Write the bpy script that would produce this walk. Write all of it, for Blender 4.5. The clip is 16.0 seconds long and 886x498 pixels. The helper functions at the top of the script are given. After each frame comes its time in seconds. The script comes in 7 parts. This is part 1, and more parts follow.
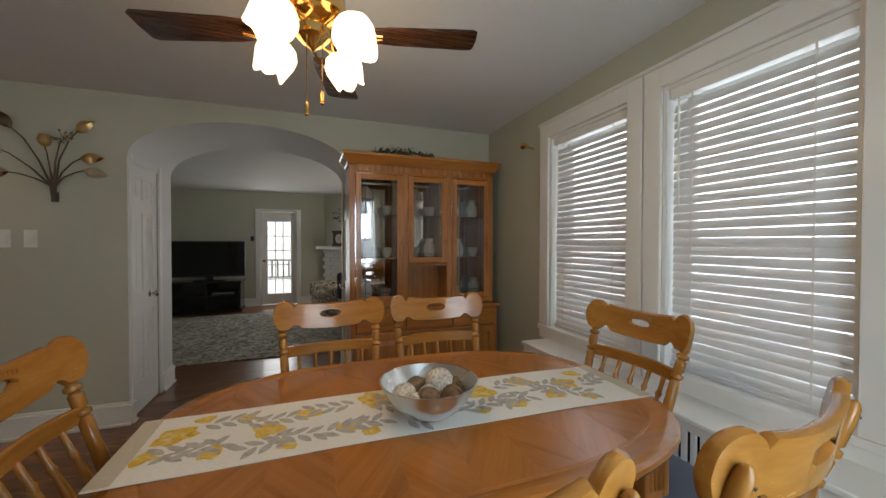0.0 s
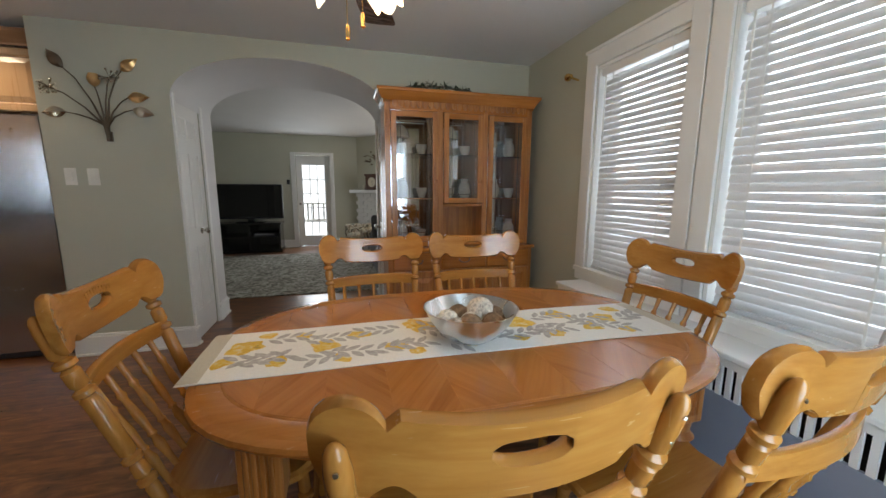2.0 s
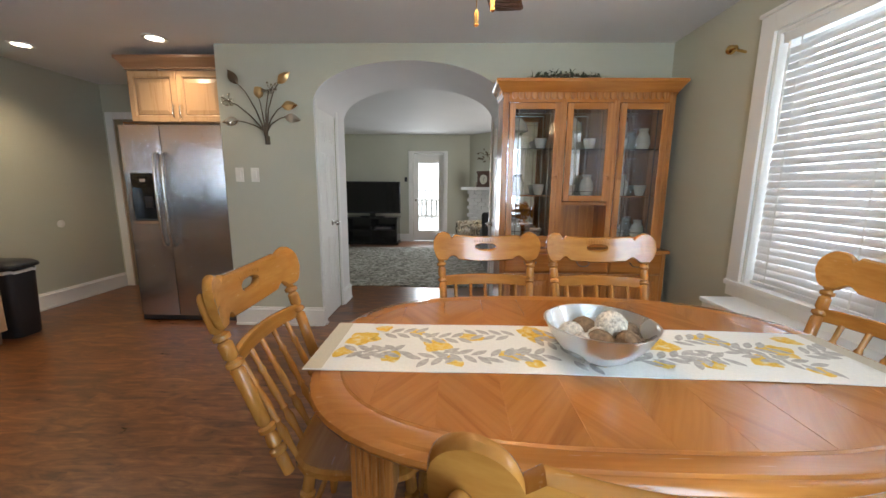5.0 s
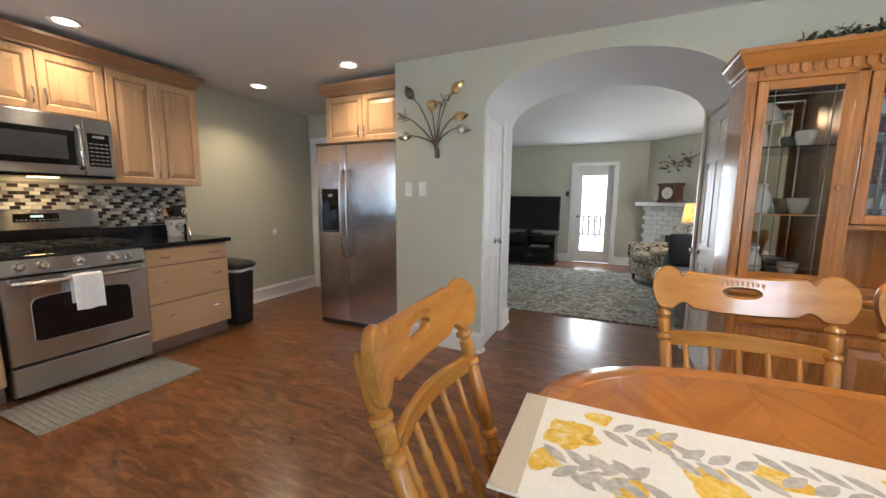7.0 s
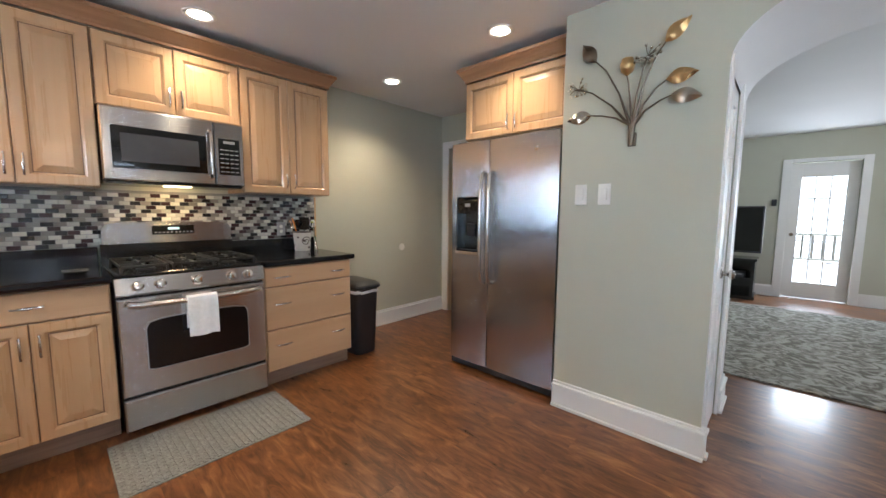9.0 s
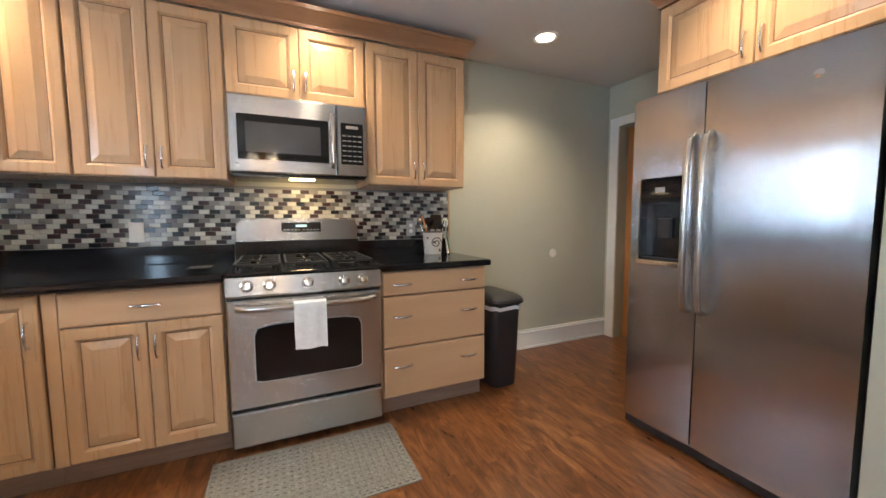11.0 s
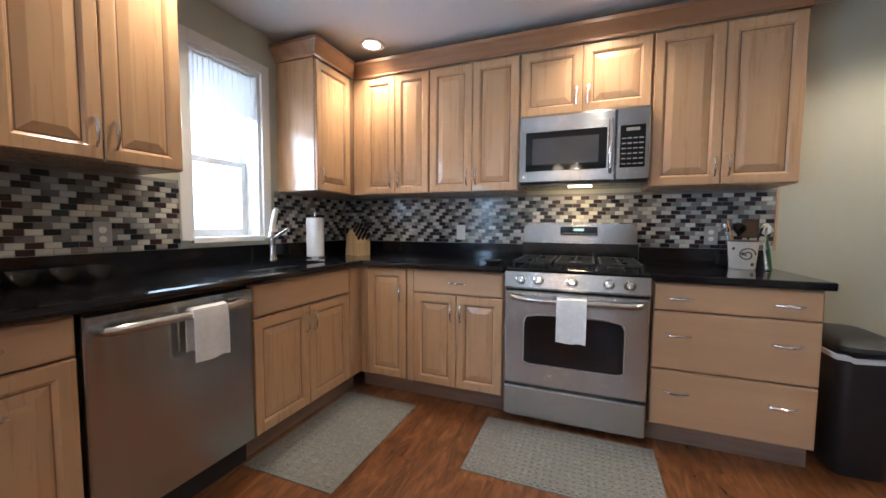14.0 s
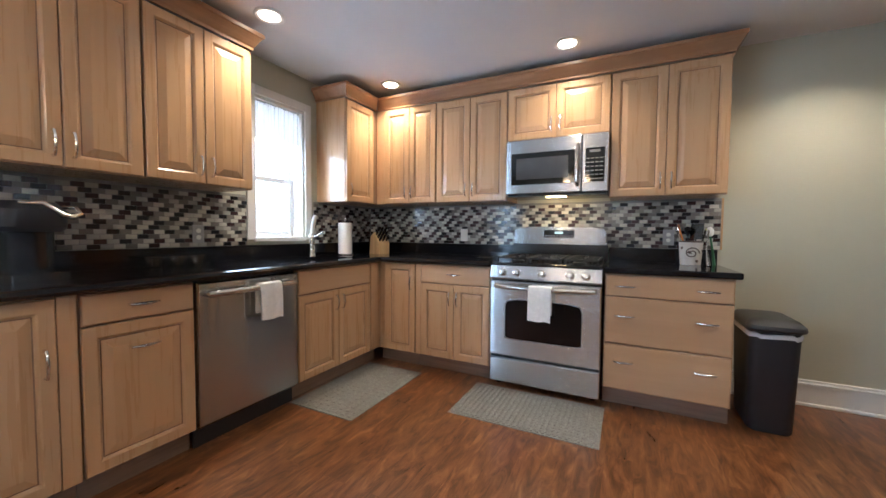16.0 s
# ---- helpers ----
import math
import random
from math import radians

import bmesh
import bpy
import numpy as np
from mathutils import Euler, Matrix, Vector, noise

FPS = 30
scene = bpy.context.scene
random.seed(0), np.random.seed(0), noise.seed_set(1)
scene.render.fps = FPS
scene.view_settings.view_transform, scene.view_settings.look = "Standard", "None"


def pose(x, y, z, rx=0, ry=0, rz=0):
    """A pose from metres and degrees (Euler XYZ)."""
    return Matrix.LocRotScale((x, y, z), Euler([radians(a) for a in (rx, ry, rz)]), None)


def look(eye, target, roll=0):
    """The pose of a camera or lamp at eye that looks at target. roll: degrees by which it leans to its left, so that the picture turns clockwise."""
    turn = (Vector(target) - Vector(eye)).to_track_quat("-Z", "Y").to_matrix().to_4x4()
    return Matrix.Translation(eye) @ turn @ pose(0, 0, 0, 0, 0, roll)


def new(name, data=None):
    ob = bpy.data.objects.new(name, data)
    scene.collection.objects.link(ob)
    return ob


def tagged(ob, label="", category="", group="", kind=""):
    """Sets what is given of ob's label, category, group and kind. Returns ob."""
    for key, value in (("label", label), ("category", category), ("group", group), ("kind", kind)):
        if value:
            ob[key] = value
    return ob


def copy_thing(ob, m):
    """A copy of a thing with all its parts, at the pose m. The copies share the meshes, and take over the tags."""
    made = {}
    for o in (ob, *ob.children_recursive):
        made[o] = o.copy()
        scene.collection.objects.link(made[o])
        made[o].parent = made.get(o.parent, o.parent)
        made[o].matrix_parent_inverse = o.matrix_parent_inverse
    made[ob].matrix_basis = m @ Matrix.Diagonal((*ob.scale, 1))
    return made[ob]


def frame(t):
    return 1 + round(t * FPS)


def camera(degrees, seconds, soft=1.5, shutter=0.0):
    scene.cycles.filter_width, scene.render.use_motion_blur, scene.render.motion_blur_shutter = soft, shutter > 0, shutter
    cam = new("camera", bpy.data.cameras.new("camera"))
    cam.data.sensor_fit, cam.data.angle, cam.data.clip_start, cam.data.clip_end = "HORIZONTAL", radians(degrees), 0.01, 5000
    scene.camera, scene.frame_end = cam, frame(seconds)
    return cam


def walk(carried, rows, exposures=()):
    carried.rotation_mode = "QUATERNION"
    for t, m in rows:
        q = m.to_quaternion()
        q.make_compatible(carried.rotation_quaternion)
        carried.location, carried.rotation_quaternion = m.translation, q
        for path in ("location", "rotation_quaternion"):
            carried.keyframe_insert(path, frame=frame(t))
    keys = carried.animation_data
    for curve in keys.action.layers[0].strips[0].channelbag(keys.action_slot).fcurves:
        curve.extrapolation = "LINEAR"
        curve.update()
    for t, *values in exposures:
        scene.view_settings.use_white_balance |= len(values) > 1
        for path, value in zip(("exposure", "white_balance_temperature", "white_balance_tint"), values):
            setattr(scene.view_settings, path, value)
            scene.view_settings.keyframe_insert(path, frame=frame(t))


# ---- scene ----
cam = camera(100.6, 16.0)
PATH = [
    (0, (4.226, 0.271, 1.33), (4.9, 2.154, 1.299), 0.1),
    (0.5, (4.194, 0.274, 1.298), (4.814, 2.173, 1.198), 0.2),
    (1, (4.181, 0.269, 1.287), (4.758, 2.174, 1.092), 0.2),
    (1.5, (4.177, 0.268, 1.283), (4.72, 2.174, 1.011), 0.3),
    (2, (4.177, 0.271, 1.28), (4.693, 2.177, 0.96), 0.3),
    (2.5, (4.172, 0.276, 1.277), (4.67, 2.181, 0.924), 0.4),
    (3, (4.172, 0.279, 1.276), (4.655, 2.184, 0.902), 0.4),
    (5.5, (4.125, 0.41, 1.27), (3.886, 2.369, 0.947), 0.5),
    (6, (4.057, 0.468, 1.261), (3.637, 2.399, 0.957), 0.5),
    (6.5, (3.982, 0.594, 1.253), (3.366, 2.475, 0.969), 0.5),
    (7, (3.895, 0.754, 1.266), (3.079, 2.561, 1.003), 0.5),
    (7.5, (3.771, 0.884, 1.262), (2.76, 2.592, 1.016), 0.4),
    (8, (3.575, 1.027, 1.298), (2.418, 2.641, 1.055), 0.7),
    (10.5, (2.77, 1.797, 1.161), (1.101, 2.891, 1.018), -0.4),
    (11, (2.65, 1.831, 1.161), (0.834, 2.654, 1.0), -0.3),
    (11.5, (2.571, 1.779, 1.144), (0.62, 2.192, 0.982), -0.1),
    (12, (2.575, 1.707, 1.148), (0.583, 1.757, 0.972), 0.0),
    (12.5, (2.658, 1.727, 1.116), (0.682, 1.455, 0.971), 0.2),
    (13, (2.727, 1.843, 1.115), (0.797, 1.338, 0.978), 0.2),
    (13.5, (2.753, 1.975, 1.141), (0.865, 1.327, 1.01), 0.3),
    (14, (2.777, 2.043, 1.145), (0.92, 1.311, 1.019), 0.4),
    (14.5, (2.846, 2.08, 1.133), (1.004, 1.308, 1.017), 0.5),
    (15, (2.958, 2.164, 1.133), (1.127, 1.367, 1.029), 0.4),
    (15.5, (3.093, 2.347, 1.127), (1.278, 1.512, 1.038), 0.4),
    (16, (3.217, 2.484, 1.12), (1.43, 1.591, 1.029), 0.5),
]
walk(cam, [(t, look(eye, target, roll)) for t, eye, target, roll in PATH],
     [(0, -1.43, 7100, 10), (1.0, -1.22, 6950, 10), (3.0, -0.82, 6500, 10), (5.5, -0.26, 6500, 10), (7.0, -0.12, 6350, 10), (8.0, 0.1, 6150, 10), (10.4, 0.15, 5750, 10), (11.2, 0.32, 6150, 10), (12.0, 0.6, 5600, 10), (13.0, 0.1, 5450, 10), (14.5, -0.05, 5500, 10), (16.0, 0.1, 5550, 10)])

# ---- light of the day: sky, sun, window light, lamps ----
XE, YA, CEIL, YB, YF, CT = 5.89, 3.57, 2.41, 4.80, 8.90, 0.907

world = bpy.data.worlds.new("sky")
scene.world = world
world.use_nodes = True
wn = world.node_tree.nodes
sky = wn.new("ShaderNodeTexSky")
sky.sky_type, sky.sun_disc = "NISHITA", False
sky.sun_elevation, sky.sun_rotation = radians(55), radians(250)
world.node_tree.links.new(sky.outputs[0], wn["Background"].inputs[0])
wn["Background"].inputs[1].default_value = 0.12

sun = new("sun", bpy.data.lights.new("sun", "SUN"))
sun.data.energy, sun.data.angle, sun.data.color = 3.0, radians(0.5), (1, 0.95, 0.86)
sun.matrix_world = look((-6, 2, 10), (0, 0, 0))


def area_lamp(name, eye, target, w, h, watts, col):
    l = bpy.data.lights.new(name, "AREA")
    l.shape, l.size, l.size_y, l.energy, l.color = "RECTANGLE", w, h, watts, col
    ob = new(name, l)
    ob.matrix_world = look(eye, target)
    return ob


def spot_lamp(name, eye, target, watts, col, size, blend=0.7, radius=0.05):
    l = bpy.data.lights.new(name, "SPOT")
    l.energy, l.color, l.spot_size, l.spot_blend, l.shadow_soft_size = watts, col, radians(size), blend, radius
    ob = new(name, l)
    ob.matrix_world = look(eye, target)
    return ob


def point_lamp(name, eye, watts, col, radius=0.04):
    l = bpy.data.lights.new(name, "POINT")
    l.energy, l.color, l.shadow_soft_size = watts, col, radius
    ob = new(name, l)
    ob.location = eye
    return ob


WARM = (1.0, 0.79, 0.53)
DAY = (0.70, 0.84, 1.0)
RECESSED = [(0.56, 2.085), (0.538, 3.57), (1.776, 3.445), (1.66, 0.53), (0.488, 0.594)]
FAN = (4.235, 1.70)
area_lamp("window_light", (1.153, -0.185, 1.60), (1.153, 2, 1.25), 0.46, 1.0, 26, DAY)
area_lamp("window_light", (XE + 0.19, 2.215, 1.41), (0, 2.215, 1.2), 0.70, 1.34, 23, DAY)
area_lamp("window_light", (XE + 0.19, 1.285, 1.41), (0, 1.285, 1.2), 0.70, 1.34, 23, DAY)
area_lamp("window_light", (4.92, -0.185, 1.24), (2.7, 3.5, 0.9), 0.76, 1.60, 60, (0.60, 0.81, 1.0))
area_lamp("window_light", (3.56, YF - 0.02, 1.1), (3.56, 4, 0.9), 0.6, 1.6, 30, (0.86, 0.93, 1.0))
# fill lamp added at an unseen window to brighten the living room
area_lamp("window_light", (6.35, 6.2, 1.5), (3.0, 6.2, 1.0), 1.2, 1.2, 46, (0.96, 0.97, 1.0))
for rx_, ry_ in RECESSED:
    spot_lamp("recessed_bulb", (rx_, ry_, CEIL - 0.02), (rx_, ry_, 0), 50 if ry_ < 1 else 58 if (rx_ < 1 and ry_ > 3) else 36, WARM, 130, 0.8, 0.05)
for k in range(4):
    a = radians(48 + 90 * k)
    point_lamp("fan_bulb", (FAN[0] + 0.17 * math.cos(a), FAN[1] + 0.17 * math.sin(a), 2.03), 6.0, WARM, 0.05)
area_lamp("hood_bulb", (0.24, 1.985, 1.395), (0.10, 1.985, 0.9), 0.10, 0.05, 2.2, (1.0, 0.66, 0.28))
point_lamp("table_lamp_bulb", (4.98, 6.35, 1.06), 7, WARM, 0.05)


# ---- materials ----
class Mat:
    """A principled material and its node tree."""

    def __init__(self, name, col=(0.5, 0.5, 0.5), rough=0.5, metal=0.0, coat=0.0):
        self.m = bpy.data.materials.new(name)
        self.m.use_nodes = True
        self.n, self.l = self.m.node_tree.nodes, self.m.node_tree.links
        self.p = self.n["Principled BSDF"]
        self.p.inputs["Base Color"].default_value = (*col, 1)
        self.p.inputs["Roughness"].default_value = rough
        self.p.inputs["Metallic"].default_value = metal
        self.p.inputs["Coat Weight"].default_value = coat
        self.p.inputs["Coat Roughness"].default_value = 0.08

    def coords(self, scale=(1, 1, 1), shift=True, kind="Object"):
        tc, mp = self.n.new("ShaderNodeTexCoord"), self.n.new("ShaderNodeMapping")
        mp.inputs["Scale"].default_value = scale
        self.l.new(tc.outputs[kind], mp.inputs["Vector"])
        if shift:
            info, mul = self.n.new("ShaderNodeObjectInfo"), self.n.new("ShaderNodeVectorMath")
            mul.operation = "SCALE"
            mul.inputs[0].default_value = (17, 29, 23)
            self.l.new(info.outputs["Random"], mul.inputs["Scale"])
            self.l.new(mul.outputs[0], mp.inputs["Location"])
        return mp.outputs[0]

    def noise(self, vec, scale, detail=4, rough=0.55, distort=0.0):
        t = self.n.new("ShaderNodeTexNoise")
        t.inputs["Scale"].default_value, t.inputs["Detail"].default_value = scale, detail
        t.inputs["Roughness"].default_value, t.inputs["Distortion"].default_value = rough, distort
        self.l.new(vec, t.inputs["Vector"])
        return t.outputs["Fac"]

    def ramp(self, fac, stops, mode="LINEAR"):
        r = self.n.new("ShaderNodeValToRGB")
        r.color_ramp.interpolation = mode
        while len(r.color_ramp.elements) < len(stops):
            r.color_ramp.elements.new(0.5)
        for e, (pos, col) in zip(r.color_ramp.elements, stops):
            e.position, e.color = pos, (*col, 1)
        self.l.new(fac, r.inputs[0])
        return r.outputs["Color"]

    def mix(self, a, b, fac, mode="MIX"):
        x = self.n.new("ShaderNodeMix")
        x.data_type, x.blend_type = "RGBA", mode
        for sock, v in ((x.inputs[6], a), (x.inputs[7], b), (x.inputs[0], fac)):
            if isinstance(v, bpy.types.NodeSocket):
                self.l.new(v, sock)
            else:
                sock.default_value = v if isinstance(v, (int, float)) else (*v, 1)
        return x.outputs[2]

    def set(self, name, sock):
        self.l.new(sock, self.p.inputs[name])
        return self

    def bump(self, height, strength=0.2, dist=0.01):
        b = self.n.new("ShaderNodeBump")
        b.inputs["Strength"].default_value, b.inputs["Distance"].default_value = strength, dist
        self.l.new(height, b.inputs["Height"])
        self.l.new(b.outputs[0], self.p.inputs["Normal"])
        return self

    def rough(self, fac, lo, hi):
        r = self.n.new("ShaderNodeMapRange")
        r.inputs["To Min"].default_value, r.inputs["To Max"].default_value = lo, hi
        self.l.new(fac, r.inputs["Value"])
        self.l.new(r.outputs[0], self.p.inputs["Roughness"])
        return self


def wood(name, dark, mid, light, axis=2, rough=0.32, coat=0.3, grain=1.0, contrast=1.0):
    m = Mat(name, mid, rough, 0, coat)
    s = [26.0 * grain] * 3
    s[axis] = 1.6 * grain
    v = m.coords(s)
    a = m.noise(v, 1.0, 5, 0.6, 0.6)
    s2 = [110.0 * grain] * 3
    s2[axis] = 5.0 * grain
    b = m.noise(m.coords(s2), 1.0, 2)
    c = m.noise(m.coords((2.2, 2.2, 2.2)), 1.0, 3)
    w = 0.16 * contrast
    col = m.ramp(a, [(0.5 - w, dark), (0.5, mid), (0.5 + w, light)])
    col = m.mix(col, m.ramp(b, [(0.35, dark), (0.62, light)]), 0.22 * contrast)
    col = m.mix(col, m.ramp(c, [(0.3, dark), (0.7, light)]), 0.18)
    m.set("Base Color", col).rough(b, rough - 0.06, rough + 0.1).bump(b, 0.12, 0.002)
    return m.m


def paint(name, col, rough=0.6, mottle=0.05, bump=0.08, scale=1.0):
    m = Mat(name, col, rough)
    v = m.coords((1, 1, 1), False)
    a, b = m.noise(v, 1.3 * scale, 4), m.noise(v, 190.0 * scale, 2)
    lo, hi = tuple(c * (1 - mottle) for c in col), tuple(min(1, c * (1 + mottle)) for c in col)
    m.set("Base Color", m.ramp(a, [(0.3, lo), (0.7, hi)])).bump(b, bump, 0.003).rough(a, rough - 0.06, rough + 0.08)
    return m.m


def metal(name, col, rough=0.25, brushed=None, dirt=0.05, stretch="up", aniso=0.9, wave=0.004):
    m = Mat(name, col, rough, 1.0)
    s = [3.0, 3.0, 3.0]
    if brushed is not None:
        s = [700.0] * 3
        s[brushed] = 6.0
        way = m.n.new("ShaderNodeVectorTransform")
        way.vector_type, way.convert_from, way.convert_to = "VECTOR", "OBJECT", "WORLD"
        way.inputs[0].default_value = (0, 0, 1) if stretch == "up" else (1, 0, 0)
        m.l.new(way.outputs[0], m.p.inputs["Tangent"])
        m.p.inputs["Anisotropic"].default_value = aniso
        # the sheet is never quite flat
        m.bump(m.noise(m.coords((11.0, 11.0, 0.7) if stretch == "up" else (2.2, 2.2, 5.0)), 1.0, 1), 0.25, wave)
    a = m.noise(m.coords(s), 1.0, 2)
    c = m.noise(m.coords((1.5, 1.5, 1.5)), 1.0, 4)
    spread = 0.006 if brushed is not None else 0.06
    m.rough(a, rough - spread, rough + spread)
    m.set("Base Color", m.ramp(c, [(0.3, tuple(x * (1 - dirt) for x in col)), (0.7, col)]))
    return m.m


def plain(name, col, rough=0.5, metallic=0.0, coat=0.0, mottle=0.08, scale=8.0):
    m = Mat(name, col, rough, metallic, coat)
    a = m.noise(m.coords((1, 1, 1)), scale, 4)
    m.set("Base Color", m.ramp(a, [(0.3, tuple(x * (1 - mottle) for x in col)), (0.7, tuple(min(1, x * (1 + mottle)) for x in col))]))
    return m.m


def glow(name, col, strength):
    m = Mat(name, col, 0.5)
    m.p.inputs["Emission Color"].default_value = (*col, 1)
    m.p.inputs["Emission Strength"].default_value = strength
    return m.m


def glass(name, col=(1, 1, 1), rough=0.0):
    m = Mat(name, col, rough)
    m.p.inputs["Transmission Weight"].default_value = 1.0
    m.p.inputs["IOR"].default_value = 1.45
    return m.m


def sheer(name, col, through_share=0.5, clear=0.0):
    """Thin cloth or slat that lets light through."""
    m = Mat(name, col, 0.7)
    t, mixer = m.n.new("ShaderNodeBsdfTranslucent"), m.n.new("ShaderNodeMixShader")
    t.inputs[0].default_value = (*col, 1)
    mixer.inputs[0].default_value = through_share
    m.l.new(m.p.outputs[0], mixer.inputs[1])
    m.l.new(t.outputs[0], mixer.inputs[2])
    out = mixer.outputs[0]
    if clear:
        tr, mx = m.n.new("ShaderNodeBsdfTransparent"), m.n.new("ShaderNodeMixShader")
        mx.inputs[0].default_value = clear
        m.l.new(out, mx.inputs[1])
        m.l.new(tr.outputs[0], mx.inputs[2])
        out = mx.outputs[0]
    m.l.new(out, m.n["Material Output"].inputs["Surface"])
    return m.m


def floor_wood():
    """Hand-scraped dark laminate in planks that run along x."""
    m = Mat("floor_planks", (0.12, 0.05, 0.02), 0.28, 0, 0.25)
    v = m.coords((1, 1, 1), False)
    br = m.n.new("ShaderNodeTexBrick")
    br.offset, br.offset_frequency = 0.37, 2
    br.inputs["Color1"].default_value, br.inputs["Color2"].default_value = (0, 0, 0, 1), (1, 1, 1, 1)
    br.inputs["Mortar"].default_value = (0.5, 0.5, 0.5, 1)
    br.inputs["Scale"].default_value, br.inputs["Mortar Size"].default_value = 1.0, 0.0012
    br.inputs["Brick Width"].default_value, br.inputs["Row Height"].default_value = 1.22, 0.127
    m.l.new(v, br.inputs["Vector"])
    off = m.n.new("ShaderNodeVectorMath")
    off.operation = "MULTIPLY_ADD"
    off.inputs[1].default_value = (7.0, 3.0, 5.0)
    m.l.new(br.outputs["Color"], off.inputs[0])
    m.l.new(v, off.inputs[2])
    st = m.n.new("ShaderNodeMapping")
    st.inputs["Scale"].default_value = (4.5, 17.0, 1.0)
    m.l.new(off.outputs[0], st.inputs["Vector"])
    a = m.noise(st.outputs[0], 1.0, 6, 0.62, 1.1)
    st2 = m.n.new("ShaderNodeMapping")
    st2.inputs["Scale"].default_value = (10.0, 95.0, 1.0)
    m.l.new(off.outputs[0], st2.inputs["Vector"])
    b = m.noise(st2.outputs[0], 1.0, 3, 0.6, 0.5)
    col = m.ramp(a, [(0.28, (0.032, 0.010, 0.004)), (0.43, (0.125, 0.043, 0.014)), (0.56, (0.235, 0.090, 0.030)), (0.72, (0.40, 0.185, 0.068))])
    col = m.mix(col, m.ramp(b, [(0.3, (0.07, 0.024, 0.009)), (0.7, (0.28, 0.11, 0.038))]), 0.25)
    tone = m.ramp(br.outputs["Color"], [(0.0, (0.78, 0.76, 0.74)), (1.0, (1.0, 1.0, 1.0))])
    col = m.mix(col, tone, 1.0, "MULTIPLY")
    m.set("Base Color", col).rough(a, 0.22, 0.40).bump(a, 0.10, 0.003)
    return m.m


def granite():
    m = Mat("black_granite", (0.008, 0.008, 0.01), 0.07)
    v = m.coords((1, 1, 1), False)
    a = m.noise(v, 420.0, 2)
    m.set("Base Color", m.ramp(a, [(0.60, (0.006, 0.006, 0.008)), (0.72, (0.05, 0.05, 0.055))]))
    b = m.noise(v, 6.0, 3)
    m.rough(b, 0.05, 0.14)
    return m.m


def tile_mat(name, col, island):
    """Glass and stone mosaic of one colour, each piece a little lighter or darker."""
    m = Mat(name, col, 0.14)
    g = m.n.new("ShaderNodeNewGeometry" if island else "ShaderNodeObjectInfo")
    r = g.outputs["Random Per Island" if island else "Random"]
    tone = m.ramp(r, [(0.0, tuple(c * 0.68 for c in col)), (1.0, tuple(min(1, c * 1.22) for c in col))])
    a = m.noise(m.coords((1, 1, 1), False), 70.0, 3)
    m.set("Base Color", m.mix(tone, m.ramp(a, [(0.3, (0.7, 0.7, 0.7)), (0.7, (1, 1, 1))]), 0.5, "MULTIPLY"))
    m.rough(a, 0.08, 0.22)
    return m.m


def carpet(name, a_col, b_col, c_col, scale, ridge=90.0):
    m = Mat(name, a_col, 0.95)
    v = m.coords((1, 1, 1), False)
    a = m.noise(v, scale, 2, 0.4, 2.5)
    f = m.noise(v, ridge, 3)
    col = m.ramp(a, [(0.40, a_col), (0.47, b_col), (0.53, b_col), (0.58, c_col)])
    m.set("Base Color", m.mix(col, m.ramp(f, [(0.3, (0.55, 0.55, 0.55)), (0.7, (1, 1, 1))]), 0.5, "MULTIPLY")).bump(f, 0.5, 0.006)
    return m.m


def floral():
    m = Mat("floral_cloth", (0.5, 0.48, 0.4), 0.9)
    v = m.coords((1, 1, 1), False)
    a, b = m.noise(v, 9.0, 2, 0.4, 1.8), m.noise(v, 260.0, 2)
    m.set("Base Color", m.ramp(a, [(0.38, (0.10, 0.09, 0.07)), (0.44, (0.60, 0.56, 0.46)), (0.56, (0.55, 0.50, 0.40)), (0.62, (0.25, 0.20, 0.14))]))
    m.bump(b, 0.3, 0.002)
    return m.m


M = {}
M["wall"] = paint("sage_paint", (0.49, 0.488, 0.395), 0.62, 0.04)
M["ceil"] = paint("ceiling_paint", (0.72, 0.71, 0.70), 0.75, 0.03)
M["white"] = paint("white_trim", (0.80, 0.79, 0.76), 0.34, 0.03, 0.03)
M["floor"] = floor_wood()
M["maple"] = wood("maple", (0.55, 0.338, 0.175), (0.572, 0.356, 0.188), (0.592, 0.372, 0.20), 2, 0.27, 0.35, 0.5, 0.8)
M["maple_h"] = wood("maple_across", (0.545, 0.342, 0.19), (0.565, 0.360, 0.202), (0.585, 0.376, 0.214), 0, 0.30, 0.25, 0.5, 0.7)
M["crown_wood"] = wood("crown_stain", (0.30, 0.155, 0.075), (0.36, 0.19, 0.095), (0.41, 0.225, 0.12), 0, 0.32, 0.25, 0.5, 0.6)
M["glaze_and_shade"] = wood("brown_glaze_and_shade", (0.19, 0.105, 0.055), (0.24, 0.135, 0.07), (0.28, 0.165, 0.09), 2, 0.4, 0.1)
M["toe"] = wood("toe_board", (0.20, 0.13, 0.09), (0.27, 0.18, 0.13), (0.32, 0.22, 0.16), 0, 0.5, 0.0)
M["oak"] = wood("oak_stain", (0.24, 0.075, 0.015), (0.43, 0.155, 0.032), (0.55, 0.23, 0.06), 2, 0.28, 0.4)
M["oak_h"] = wood("oak_stain_across", (0.33, 0.110, 0.020), (0.43, 0.157, 0.030), (0.49, 0.190, 0.042), 0, 0.22, 0.4)
M["oak_y"] = wood("oak_stain_deep", (0.29, 0.092, 0.017), (0.43, 0.157, 0.033), (0.46, 0.173, 0.037), 1, 0.21, 0.4, 0.8, 1.1)
